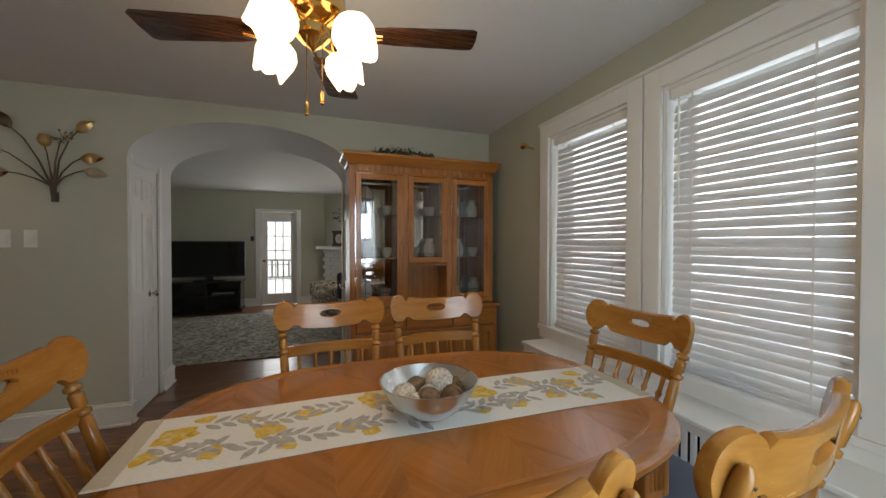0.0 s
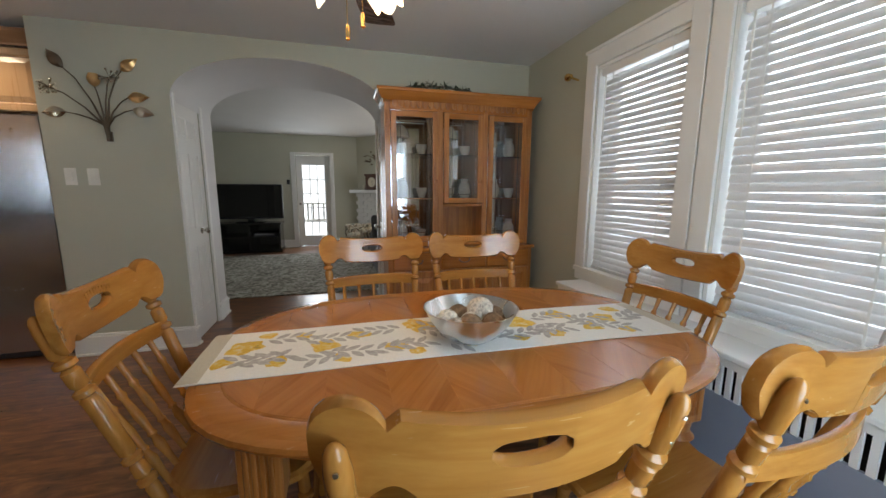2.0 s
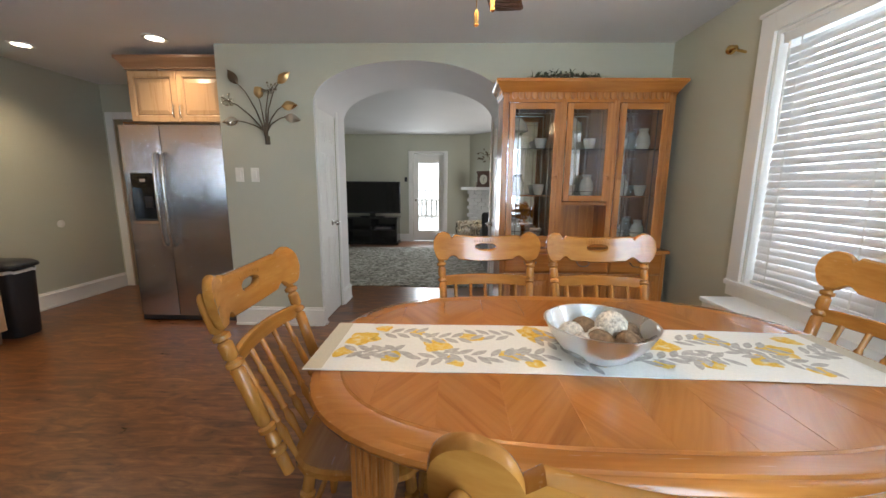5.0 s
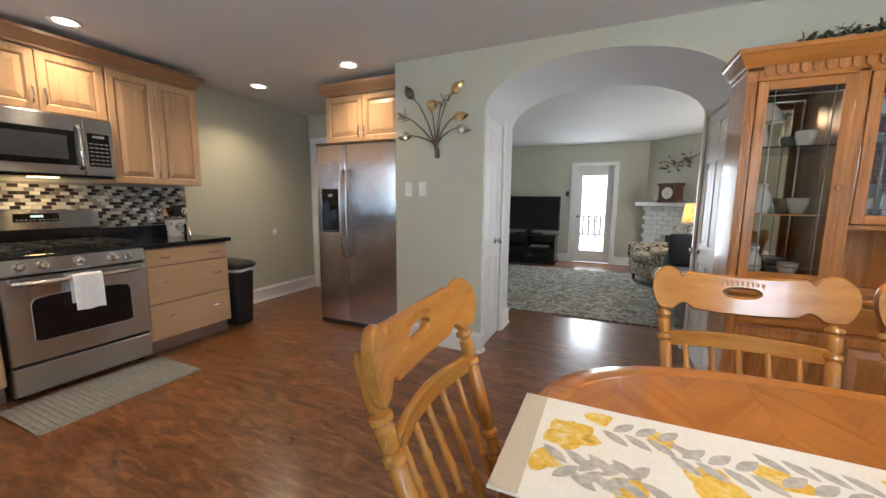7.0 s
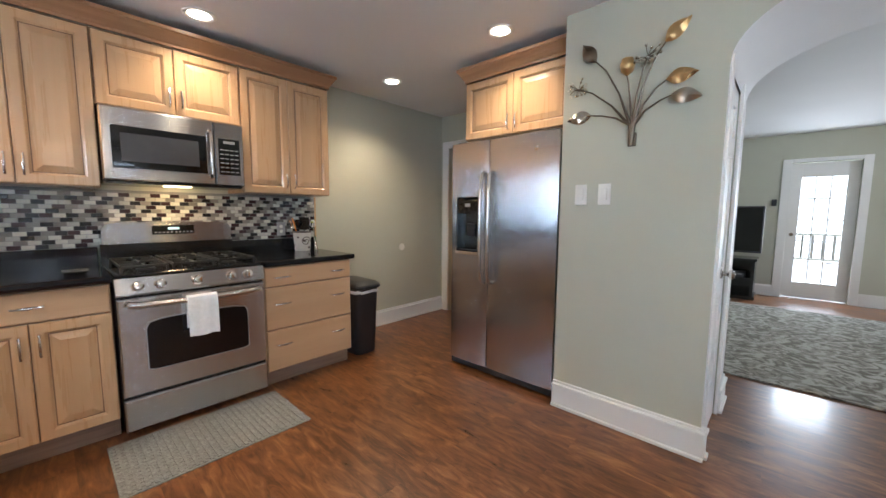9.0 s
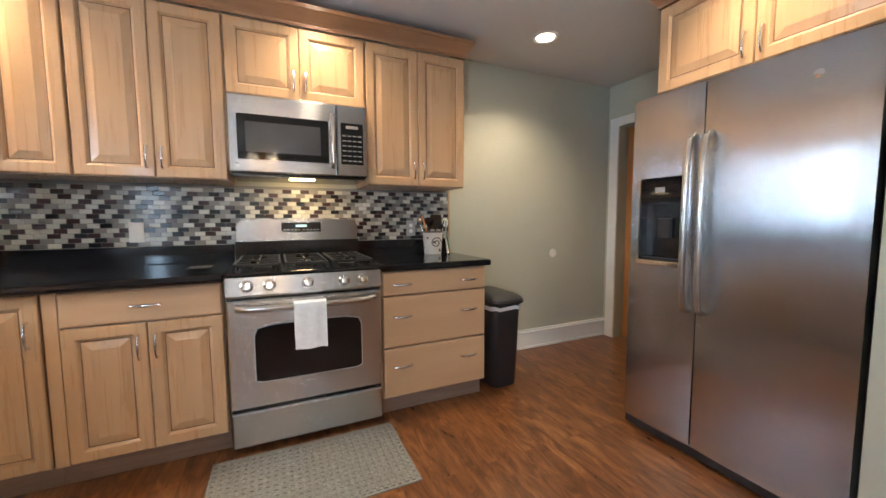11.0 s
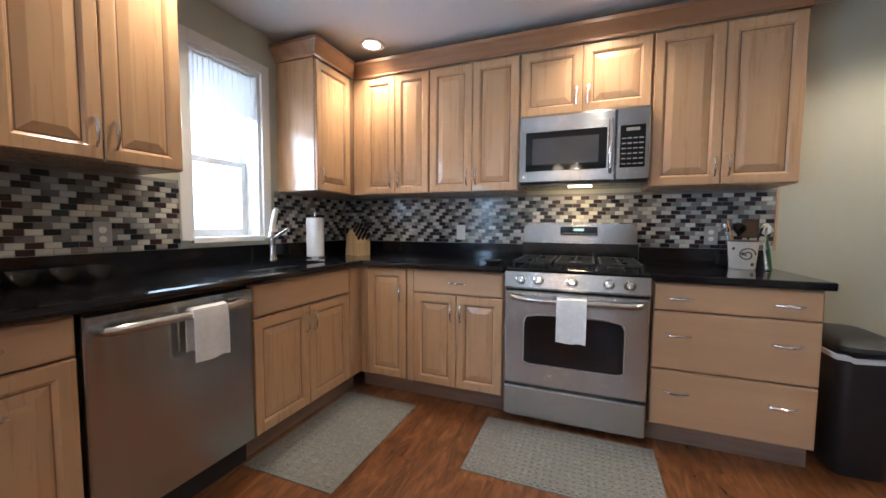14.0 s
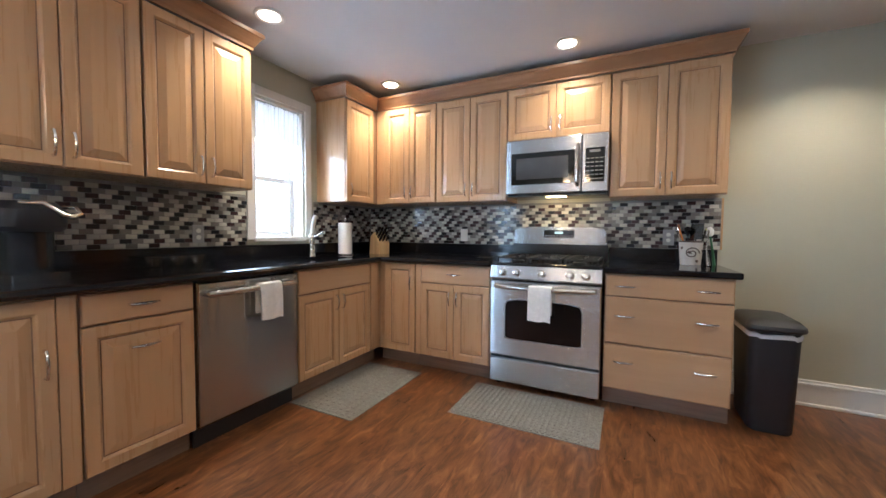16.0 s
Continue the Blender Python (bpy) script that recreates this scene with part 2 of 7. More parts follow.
M["chair"] = wood("chair_oak", (0.31, 0.120, 0.021), (0.41, 0.168, 0.032), (0.48, 0.215, 0.047), 2, 0.22, 0.4, 0.8, 1.0)
M["chair_h"] = wood("chair_oak_across", (0.31, 0.120, 0.021), (0.41, 0.168, 0.032), (0.48, 0.215, 0.047), 0, 0.22, 0.4, 0.8, 1.0)
M["walnut"] = wood("fan_walnut", (0.018, 0.007, 0.004), (0.045, 0.016, 0.008), (0.09, 0.032, 0.014), 0, 0.25, 0.3)
M["doorwood"] = wood("birch_door", (0.40, 0.15, 0.04), (0.52, 0.22, 0.07), (0.58, 0.27, 0.09), 2, 0.35, 0.2)
M["blockwood"] = wood("knife_block_wood", (0.42, 0.26, 0.11), (0.58, 0.39, 0.18), (0.66, 0.47, 0.25), 2, 0.45, 0.0)
M["granite"] = granite()
M["grout"] = paint("grout", (0.24, 0.235, 0.22), 0.9, 0.1, 0.3)
TONES = [("pale", (0.56, 0.54, 0.47), 0.40), ("taupe", (0.23, 0.21, 0.19), 0.63), ("maroon", (0.045, 0.022, 0.024), 0.82), ("black", (0.016, 0.016, 0.019), 1.0)]
for tone_, col_, share_ in TONES:
    M["tile_" + tone_] = tile_mat("mosaic_" + tone_, col_, False)
    M["tiles_" + tone_] = tile_mat("mosaic_rest_" + tone_, col_, True)
M["steel"] = metal("brushed_steel", (0.60, 0.61, 0.62), 0.26, 0, 0.05, "up", 0.95, 0.006)
M["steel_v"] = metal("brushed_steel_upright", (0.52, 0.54, 0.57), 0.26, 0, 0.05, "across", 0.95, 0.010)
M["steel_dw"] = metal("brushed_steel_dark", (0.47, 0.46, 0.45), 0.20, 0, 0.05, "up", 0.92, 0.012)
M["mirror"] = metal("mirror_glass", (0.70, 0.71, 0.71), 0.035)
M["pull_metal"] = metal("polished_pull", (0.82, 0.81, 0.79), 0.22)
M["chrome"] = metal("chrome", (0.75, 0.74, 0.72), 0.10)
M["nickel"] = metal("satin_nickel", (0.62, 0.60, 0.56), 0.22)
M["brass"] = metal("brass", (0.78, 0.52, 0.19), 0.16)
M["bronze"] = metal("dark_bronze", (0.16, 0.125, 0.09), 0.35)
M["copper"] = metal("copper_leaf", (0.70, 0.47, 0.22), 0.28)
M["pewter"] = metal("pewter_leaf", (0.62, 0.58, 0.48), 0.28)
M["black"] = plain("black_enamel", (0.010, 0.010, 0.011), 0.18, 0, 0.3)
M["iron"] = plain("cast_iron", (0.014, 0.014, 0.014), 0.55)
M["blackglass"] = plain("black_glass", (0.006, 0.006, 0.007), 0.05)
M["mwglass"] = plain("grey_glass", (0.07, 0.07, 0.075), 0.10)
M["plastic"] = plain("charcoal_plastic", (0.022, 0.022, 0.026), 0.42)
M["fridgeside"] = plain("dark_grey_side", (0.035, 0.036, 0.04), 0.4)
M["liner"] = plain("white_bin_liner", (0.75, 0.75, 0.76), 0.4)
M["ivory"] = plain("ivory_plastic", (0.78, 0.76, 0.70), 0.35)
M["grey"] = plain("grey_plastic", (0.35, 0.34, 0.33), 0.4)
M["paper"] = plain("white_paper", (0.82, 0.81, 0.78), 0.9)
M["towel"] = plain("white_towel", (0.87, 0.865, 0.85), 0.95, 0, 0, 0.06, 40)
M["mat"] = carpet("grey_mat", (0.27, 0.262, 0.24), (0.225, 0.22, 0.20), (0.30, 0.292, 0.27), 30.0, 240.0)
M["rug"] = carpet("leafy_rug", (0.16, 0.145, 0.115), (0.30, 0.285, 0.24), (0.46, 0.44, 0.38), 7.0, 160.0)
M["sofa"] = plain("grey_sofa_cloth", (0.17, 0.175, 0.18), 0.95, 0, 0, 0.12, 60)
M["cushion"] = plain("dark_cushion", (0.035, 0.033, 0.035), 0.95, 0, 0, 0.1, 60)
M["floral"] = floral()
M["linen"] = plain("table_runner_linen", (0.80, 0.785, 0.74), 0.95, 0, 0, 0.04, 120)
M["linen_edge"] = plain("runner_border", (0.55, 0.50, 0.40), 0.95, 0, 0, 0.06, 120)
ym_ = Mat("yellow_print", (0.72, 0.5, 0.1), 0.95)
ym_.set("Base Color", ym_.ramp(ym_.noise(ym_.coords((1, 1, 1), False), 38.0, 4, 0.6, 0.8), [(0.34, (0.74, 0.66, 0.42)), (0.47, (0.74, 0.52, 0.12)), (0.60, (0.70, 0.42, 0.04)), (0.72, (0.45, 0.30, 0.06))]))
M["yellow"] = ym_.m
M["greyprint"] = plain("grey_print", (0.45, 0.43, 0.405), 0.95, 0, 0, 0.25, 60)
M["bowl"] = metal("hammered_aluminium", (0.84, 0.84, 0.84), 0.28)
M["ball_light"] = plain("pale_woven_ball", (0.58, 0.52, 0.44), 0.9, 0, 0, 0.45, 90)
M["ball_dark"] = plain("brown_woven_ball", (0.21, 0.13, 0.075), 0.9, 0, 0, 0.5, 60)
M["slat"] = sheer("white_blind_slat", (0.78, 0.77, 0.76), 0.22)
M["valance"] = sheer("sheer_valance", (0.82, 0.80, 0.76), 0.05, 0.01)
M["shade"] = sheer("lampshade_cloth", (0.80, 0.68, 0.45), 0.6)
M["glass"] = glass("window_glass")
M["frost"] = glow("frosted_shade", (1.0, 0.80, 0.55), 7.0)
M["bulb"] = glow("recessed_bulb_glow", (1.0, 0.86, 0.66), 14.0)
M["hoodbulb"] = glow("hood_bulb_glow", (1.0, 0.75, 0.40), 9.0)
# flat sheets that glow in place of daylight; the east one is weaker
M["outside"] = glow("outdoors_glow", (0.90, 0.95, 1.0), 3.0)
M["outside_dim"] = glow("outdoors_glow_dim", (0.88, 0.94, 1.0), 2.2)
M["brick"] = paint("white_brick", (0.62, 0.61, 0.58), 0.7, 0.08, 0.3)
# black for the firebox, and for the shade painted behind the radiator grille
M["soot_and_shade"] = plain("soot_and_shade", (0.02, 0.02, 0.02), 0.9)
M["slate"] = paint("blue_grey_paint", (0.30, 0.325, 0.40), 0.5, 0.06, 0.05)
M["grass"] = carpet("lawn", (0.05, 0.08, 0.025), (0.07, 0.11, 0.03), (0.09, 0.12, 0.04), 2.0, 60.0)
M["leafgreen"] = plain("garland_leaf", (0.035, 0.045, 0.018), 0.6, 0, 0, 0.4, 30)
M["china"] = plain("cream_china", (0.68, 0.64, 0.54), 0.25, 0, 0.3)
M["crock"] = plain("cream_crock", (0.62, 0.58, 0.52), 0.35)
M["darkprint"] = plain("brown_print", (0.09, 0.06, 0.045), 0.5)
M["orange"] = plain("orange_handle", (0.72, 0.22, 0.02), 0.4)
M["greenhandle"] = plain("green_handle", (0.03, 0.13, 0.05), 0.4)
M["lime"] = plain("lime_edge", (0.50, 0.55, 0.04), 0.4)
M["clockwood"] = wood("clock_wood", (0.04, 0.015, 0.008), (0.08, 0.03, 0.014), (0.12, 0.05, 0.02), 2, 0.35, 0.2)
M["display"] = glow("clock_digits", (0.5, 0.75, 0.8), 0.5)


# ---- building helpers ----
def thing(name, x=0, y=0, z=0, rz=0, label="", category="", group="", kind=""):
    ob = new(name)
    ob.empty_display_size = 0.1
    ob.matrix_basis = pose(x, y, z, 0, 0, rz)
    return tagged(ob, label, category, group, kind)


def part(name, bm, mat, parent=None, label="", smooth=False):
    me = bpy.data.meshes.new(name)
    bmesh.ops.recalc_face_normals(bm, faces=bm.faces[:])
    if smooth:
        for f in bm.faces:
            f.smooth = True
    bm.to_mesh(me)
    bm.free()
    me.materials.append(M[mat])
    if smooth:
        me.set_sharp_from_angle(angle=radians(38))
    ob = new(name, me)
    if parent is not None:
        ob.parent = parent
    if label:
        ob["label"] = label
    return ob


def solo(name, bm, mat, label, category, kind="", group="", smooth=False):
    return tagged(part(name, bm, mat, None, "", smooth), label, category, group, kind)


def B():
    return bmesh.new()


def box(bm, x0, x1, y0, y1, z0, z1, bevel=0.0, seg=2):
    r = bmesh.ops.create_cube(bm, size=1, matrix=Matrix.LocRotScale(((x0 + x1) / 2, (y0 + y1) / 2, (z0 + z1) / 2), None, (abs(x1 - x0), abs(y1 - y0), abs(z1 - z0))))
    if bevel:
        edges = list({e for v in r["verts"] for e in v.link_edges})
        bmesh.ops.bevel(bm, geom=edges, offset=bevel, segments=seg, affect="EDGES", profile=0.5)
    return bm


def bx(*a, **k):
    return box(B(), *a, **k)


def rings(bm, loops, closed=True, cap0=True, cap1=True):
    """Skin over loops of points, each with the same count."""
    vs = [[bm.verts.new(p) for p in loop] for loop in loops]
    n = len(vs[0])
    for a, b in zip(vs, vs[1:]):
        for i in range(n if closed else n - 1):
            j = (i + 1) % n
            bm.faces.new((a[i], a[j], b[j], b[i]))
    if cap0:
        bm.faces.new(vs[0][::-1])
    if cap1:
        bm.faces.new(vs[-1])
    return bm


def lathe(bm, profile, seg=16, at=None):
    """A turned shape from (radius, height) along local z, laid by the matrix at."""
    at = at or Matrix.Identity(4)
    loops = []
    for r, z in profile:
        r = max(r, 1e-4)
        loops.append([at @ Vector((r * math.cos(2 * math.pi * k / seg), r * math.sin(2 * math.pi * k / seg), z)) for k in range(seg)])
    return rings(bm, loops)


def along(p0, p1):
    """A matrix that lays local z from p0 towards p1, and the distance."""
    a, b = Vector(p0), Vector(p1)
    return Matrix.Translation(a) @ (b - a).to_track_quat("Z", "Y").to_matrix().to_4x4(), (b - a).length


def rod(bm, p0, p1, r0, r1=None, seg=10):
    m, d = along(p0, p1)
    return lathe(bm, [(r0, 0), (r1 if r1 is not None else r0, d)], seg, m)


def tube(bm, pts, r, seg=8):
    pts = [Vector(p) for p in pts]
    loops = []
    for i, p in enumerate(pts):
        d = (pts[min(i + 1, len(pts) - 1)] - pts[max(i - 1, 0)]).normalized()
        side = d.orthogonal().normalized() if i == 0 else (side - d * side.dot(d)).normalized()
        up = d.cross(side)
        rr = r[i] if isinstance(r, (list, tuple)) else r
        loops.append([p + rr * (math.cos(2 * math.pi * k / seg) * side + math.sin(2 * math.pi * k / seg) * up) for k in range(seg)])
    return rings(bm, loops)


def prism(bm, outline, axis, lo, hi):
    """An outline of (a, b) pushed along an axis: x: (y, z), y: (x, z), z: (x, y)."""
    put = {"x": lambda a, b, c: (c, a, b), "y": lambda a, b, c: (a, c, b), "z": lambda a, b, c: (a, b, c)}[axis]
    return rings(bm, [[put(a, b, lo) for a, b in outline], [put(a, b, hi) for a, b in outline]])


def turned(p0, p1, r, beads=(), seg=12, taper=0.75):
    """Profile of a turned post of that length with rings at shares of its length."""
    d = (Vector(p1) - Vector(p0)).length
    prof = [(r * taper, 0)]
    for s in sorted(beads):
        prof += [(r * (0.78 + 0.22 * s), max(0, s * d - 0.022)), (r * 0.62, s * d - 0.014), (r * 1.12, s * d - 0.007), (r * 1.12, s * d + 0.005), (r * 0.62, s * d + 0.012), (r * 0.95, s * d + 0.022)]
    prof.append((r * 0.8, d))
    return prof


def cushion_box(bm, x0, x1, y0, y1, z0, z1, r):
    return box(bm, x0, x1, y0, y1, z0, z1, r, 4)


# ---- setting: floor, walls, ceiling, openings ----
def structure(name, bm, mat, label, category, smooth=False):
    return solo(name, bm, mat, label, category, "structure", "", smooth)


def wall_x(name, x0, x1, y0, y1, z0, z1, holes, label, mat="wall"):
    """A wall that stands along y between x0 and x1, with openings (y0, y1, z0, z1)."""
    bm = B()
    at = y0
    for a, b, c, d in sorted(holes):
        box(bm, x0, x1, at, a, z0, z1)
        if c > z0:
            box(bm, x0, x1, a, b, z0, c)
        box(bm, x0, x1, a, b, d, z1)
        at = b
    box(bm, x0, x1, at, y1, z0, z1)
    return structure(name, bm, mat, label, "wall")


def wall_y(name, x0, x1, y0, y1, z0, z1, holes, label, mat="wall"):
    bm = B()
    at = x0
    for a, b, c, d in sorted(holes):
        box(bm, at, a, y0, y1, z0, z1)
        if c > z0:
            box(bm, a, b, y0, y1, z0, c)
        box(bm, a, b, y0, y1, d, z1)
        at = b
    box(bm, at, x1, y0, y1, z0, z1)
    return structure(name, bm, mat, label, "wall")


structure("ground", bx(-300, 300, -300, 300, -0.6, -0.45), "grass", "mown green lawn around the house", "ground")
structure("floor", bx(-0.2, 6.8, -0.2, 9.1, -0.2, 0), "floor", "dark reddish-brown hand-scraped plank floor", "floor")
structure("ceiling", bx(-0.2, 6.8, -0.2, 9.1, CEIL, CEIL + 0.2), "ceil", "smooth off-white painted ceiling", "ceiling")
WX0, WX1, WZ0, WZ1 = 0.915, 1.392, 1.066, 2.128
wall_x("wall_west", -0.2, 0, -0.2, YB + 0.15, 0, CEIL, [], "sage green painted kitchen wall")
wall_y("wall_south", 0, XE, -0.2, 0, 0, CEIL, [(WX0, WX1, WZ0, WZ1), (4.52, 5.32, 0.42, 2.06)], "sage green painted wall with the sink window")
EWIN = [(0.925, 1.645), (1.855, 2.575)]
EZ0, EZ1 = 0.712, 2.112
wall_x("wall_east", XE, XE + 0.2, -0.2, YA, 0, CEIL, [(a, b, EZ0, EZ1) for a, b in EWIN], "sage green painted dining wall with two windows")
wall_y("wall_nook", 0, 2.165, YB, YB + 0.15, 0, CEIL, [(0.13, 0.93, 0, 2.02)], "sage green painted wall behind the refrigerator")
structure("wall_closet", bx(0.0, 1.1, YB + 0.5, YB + 0.55, 0, CEIL), "wall", "plain wall behind the wooden door", "wall")

# the thick wall with the arched passage to the living room
AX0, AX1, AY1 = 2.965, 4.55, 4.45
bm = B()
box(bm, 2.165, AX0, YA, 3.63, 0, CEIL)
box(bm, 2.165, AX0, 4.15, AY1, 0, CEIL)
box(bm, 2.165, AX0 - 0.05, 3.63, 4.15, 0, 1.96)
box(bm, 2.165, AX0, 3.63, 4.15, 1.96, CEIL)
box(bm, AX1, 6.4, YA, 3.72, 0, CEIL)
box(bm, AX1, 6.4, 4.38, AY1, 0, CEIL)
box(bm, AX1 + 0.05, 6.4, 3.72, 4.38, 0, 1.96)
box(bm, AX1, 6.4, 3.72, 4.38, 1.96, CEIL)
structure("wall_north", bm, "wall", "sage green wall beside the arched passage", "wall")
bm = B()
N = 36
xc, hw, spring, rise = (AX0 + AX1) / 2, (AX1 - AX0) / 2, 1.93, 0.35
for i in range(N):
    pair = []
    for k in (i, i + 1):
        a = math.pi * (1 - k / N)
        pair.append((xc + hw * math.cos(a), spring + rise * math.sin(a) ** 0.9 if 0 < k < N else spring))
    (xa, za), (xb, zb) = pair
    for quad in (((xa, YA, za), (xb, YA, zb), (xb, YA, CEIL), (xa, YA, CEIL)), ((xa, AY1, za), (xb, AY1, zb), (xb, AY1, CEIL), (xa, AY1, CEIL)), ((xa, YA, za), (xb, YA, zb), (xb, AY1, zb), (xa, AY1, za))):
        bm.faces.new([bm.verts.new(q) for q in quad])
bmesh.ops.remove_doubles(bm, verts=bm.verts[:], dist=0.0005)
arch = structure("arch", bm, "wall", "plastered elliptical arch with a white painted soffit", "arch", True)
arch.data.materials.append(M["ceil"])
for f in arch.data.polygons:
    f.material_index = 0 if abs(f.normal.y) > 0.9 else 1
for x0, x1, y0, y1, z0 in ((AX0, AX0 + 0.003, YA + 0.002, AY1 - 0.002, 1.995), (AX1 - 0.003, AX1, YA + 0.002, AY1 - 0.002, 1.995), (AX0, AX0 + 0.003, YA + 0.002, 3.599, 0.172), (AX0, AX0 + 0.003, 4.192, AY1 - 0.002, 0.172),
                           (AX1 - 0.003, AX1, YA + 0.002, 3.679, 0.172), (AX1 - 0.003, AX1, 4.422, AY1 - 0.002, 0.172)):
    structure("trim", bx(x0, x1, y0, y1, z0, 1.93 if z0 < 1 else 1.9955), "ceil", "white painted plaster inside the passage", "trim")

# living room shell
wall_y("wall_living_south", -0.2, 2.165, YB + 0.6, YB + 0.75, 0, CEIL, [], "sage living room wall")
structure("wall_living_stub", bx(2.0, 2.165, AY1, YB + 0.75, 0, CEIL), "wall", "sage living room wall end", "wall")
wall_x("wall_living_west", 0.5, 0.65, YB + 0.75, YF, 0, CEIL, [], "sage living room wall")
# the opening is made up, for the added fill lamp
wall_x("wall_living_east", 6.4, 6.6, YA, YF, 0, CEIL, [(5.6, 6.8, 0.9, 2.1)], "sage living room wall with an opening for the added window")
wall_y("wall_living_north", 0.5, 6.6, YF, YF + 0.2, 0, CEIL, [(3.22, 3.92, 0, 2.0)], "olive sage living room end wall")

# glowing sheets that stand in for daylight beyond the windows, weaker to the east
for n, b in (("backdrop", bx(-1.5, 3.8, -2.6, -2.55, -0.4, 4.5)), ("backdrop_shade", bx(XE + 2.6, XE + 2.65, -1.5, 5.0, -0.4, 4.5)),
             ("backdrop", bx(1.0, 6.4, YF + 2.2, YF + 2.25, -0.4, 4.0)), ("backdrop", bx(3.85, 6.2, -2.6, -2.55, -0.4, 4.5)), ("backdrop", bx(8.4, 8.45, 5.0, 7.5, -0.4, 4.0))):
    structure(n, b, "outside" if n == "backdrop" else "outside_dim", "plain glowing sheet standing in for daylight outdoors", "backdrop")


# baseboards
def baseboard(bm, p0, p1, side, h=0.17, t=0.022):
    """A tall board with a stepped cap from p0 to p1; side: the way it faces."""
    (x0, y0), (x1, y1), (sx, sy) = p0, p1, side
    for th, za, zb in ((t, 0, h - 0.035), (t + 0.008, h - 0.035, h - 0.018), (t * 0.6, h - 0.018, h), (t + 0.012, 0, 0.02)):
        box(bm, min(x0, x1, x0 + sx * th, x1 + sx * th), max(x0, x1, x0 + sx * th, x1 + sx * th), min(y0, y1, y0 + sy * th, y1 + sy * th), max(y0, y1, y0 + sy * th, y1 + sy * th), za, zb, 0.003, 1)
    return bm


for p0, p1, side in (((0, 3.09), (0, YB), (1, 0)), ((2.165, YA), (AX0 + 0.02, YA), (0, -1)), ((AX0, YA), (AX0, 3.63), (1, 0)), ((AX0, 4.17), (AX0, AY1), (1, 0)),
                     ((AX1, YA), (AX1, 3.70), (-1, 0)), ((AX1, 4.40), (AX1, AY1), (-1, 0)), ((AX1 - 0.02, YA), (5.89, YA), (0, -1)), ((XE, 2.72), (XE, YA), (-1, 0)),
                     ((XE, 0), (XE, 0.78), (-1, 0)), ((0.65, YF), (3.13, YF), (0, -1)), ((4.01, YF), (4.5, YF), (0, -1)), ((3.12, 0), (XE, 0), (0, 1)), ((1.03, YB), (2.165, YB), (0, -1))):
    structure("baseboard", baseboard(B(), p0, p1, side), "white", "tall white painted baseboard with a cap", "baseboard")


# windows
def sash_window(name, face, at, lo, hi, z0, z1, label, lights=(1, 1), casing=0.065, sill=True):
    """A double-hung window. face: 'y+' looks along +y from a wall at y = at, 'x-' along -x from a wall at x = at."""
    w = thing(name, 0, 0, 0, 0, label, "window", "", "structure")

    def put(a0, a1, d0, d1, za, zb, bevel=0.0):
        if face == "y+":
            return bx(a0, a1, min(at + d0, at + d1), max(at + d0, at + d1), za, zb, bevel=bevel)
        return bx(min(at - d0, at - d1), max(at - d0, at - d1), a0, a1, za, zb, bevel=bevel)

    c = casing
    part("casing", put(lo - c, lo, 0, 0.02, z0 - c * 0.2, z1 + c, 0.004), "white", w)
    part("casing", put(hi, hi + c, 0, 0.02, z0 - c * 0.2, z1 + c, 0.004), "white", w)
    part("head_casing", put(lo, hi, 0, 0.022, z1, z1 + c, 0.004), "white", w)
    for a0, a1 in ((lo, lo + 0.02), (hi - 0.02, hi)):
        part("jamb", put(a0, a1, -0.19, -0.001, z0, z1), "white", w)
    part("jamb", put(lo + 0.02, hi - 0.02, -0.19, -0.001, z1 - 0.02, z1), "white", w)
    part("window_sill", put(lo - (c + 0.005 if sill else 0), hi + (c + 0.005 if sill else 0), -0.19, (0.05 if face == "y+" else 0.03) if sill else 0.02, z0 - 0.028, z0 + 0.004, 0.003), "white", w)
    if sill:
        part("apron", put(lo - c, hi + c, 0, 0.016, z0 - 0.095, z0 - 0.03, 0.004), "white", w)
    zm = z0 + (z1 - z0) * 0.44
    for za, zb, d in ((z0 + 0.005, zm + 0.02, -0.11), (zm - 0.02, z1 - 0.022, -0.145)):
        fr = part("window_frame", put(lo + 0.022, lo + 0.06, d - 0.03, d, za, zb, 0.003), "white", w)
        for q0, q1, e0, e1 in ((hi - 0.06, hi - 0.022, za, zb), (lo + 0.06, hi - 0.06, za, za + 0.045), (lo + 0.06, hi - 0.06, zb - 0.04, zb)):
            part("rail", put(q0, q1, d - 0.03, d, e0, e1, 0.003), "white", fr)
        pane = part("pane", put(lo + 0.055, hi - 0.055, d - 0.018, d - 0.014, za + 0.04, zb - 0.035), "glass", w)
        pane.visible_shadow = False
    return w


sash_window("window_1", "y+", 0, WX0, WX1, WZ0, WZ1, "white double-hung window over the sink", sill=False)
for k, (a, b) in enumerate(EWIN):
    sash_window("window_%d" % (k + 2), "x-", XE, a, b, EZ0, EZ1, "tall white double-hung dining window", casing=0.10)
sash_window("window_4", "y+", 0, 4.52, 5.32, 0.42, 2.06, "tall white double-hung window behind the table", casing=0.09)
# made-up window, out of view, that goes with the living room fill lamp
sash_window("window_5", "x-", 6.4, 5.6, 6.8, 0.9, 2.1, "unseen window added to light the living room", casing=0.09)
structure("trim", bx(XE - 0.026, XE, 0.80, 2.69, 2.214, 2.235, bevel=0.004), "white", "white cap moulding along the window heads", "trim")


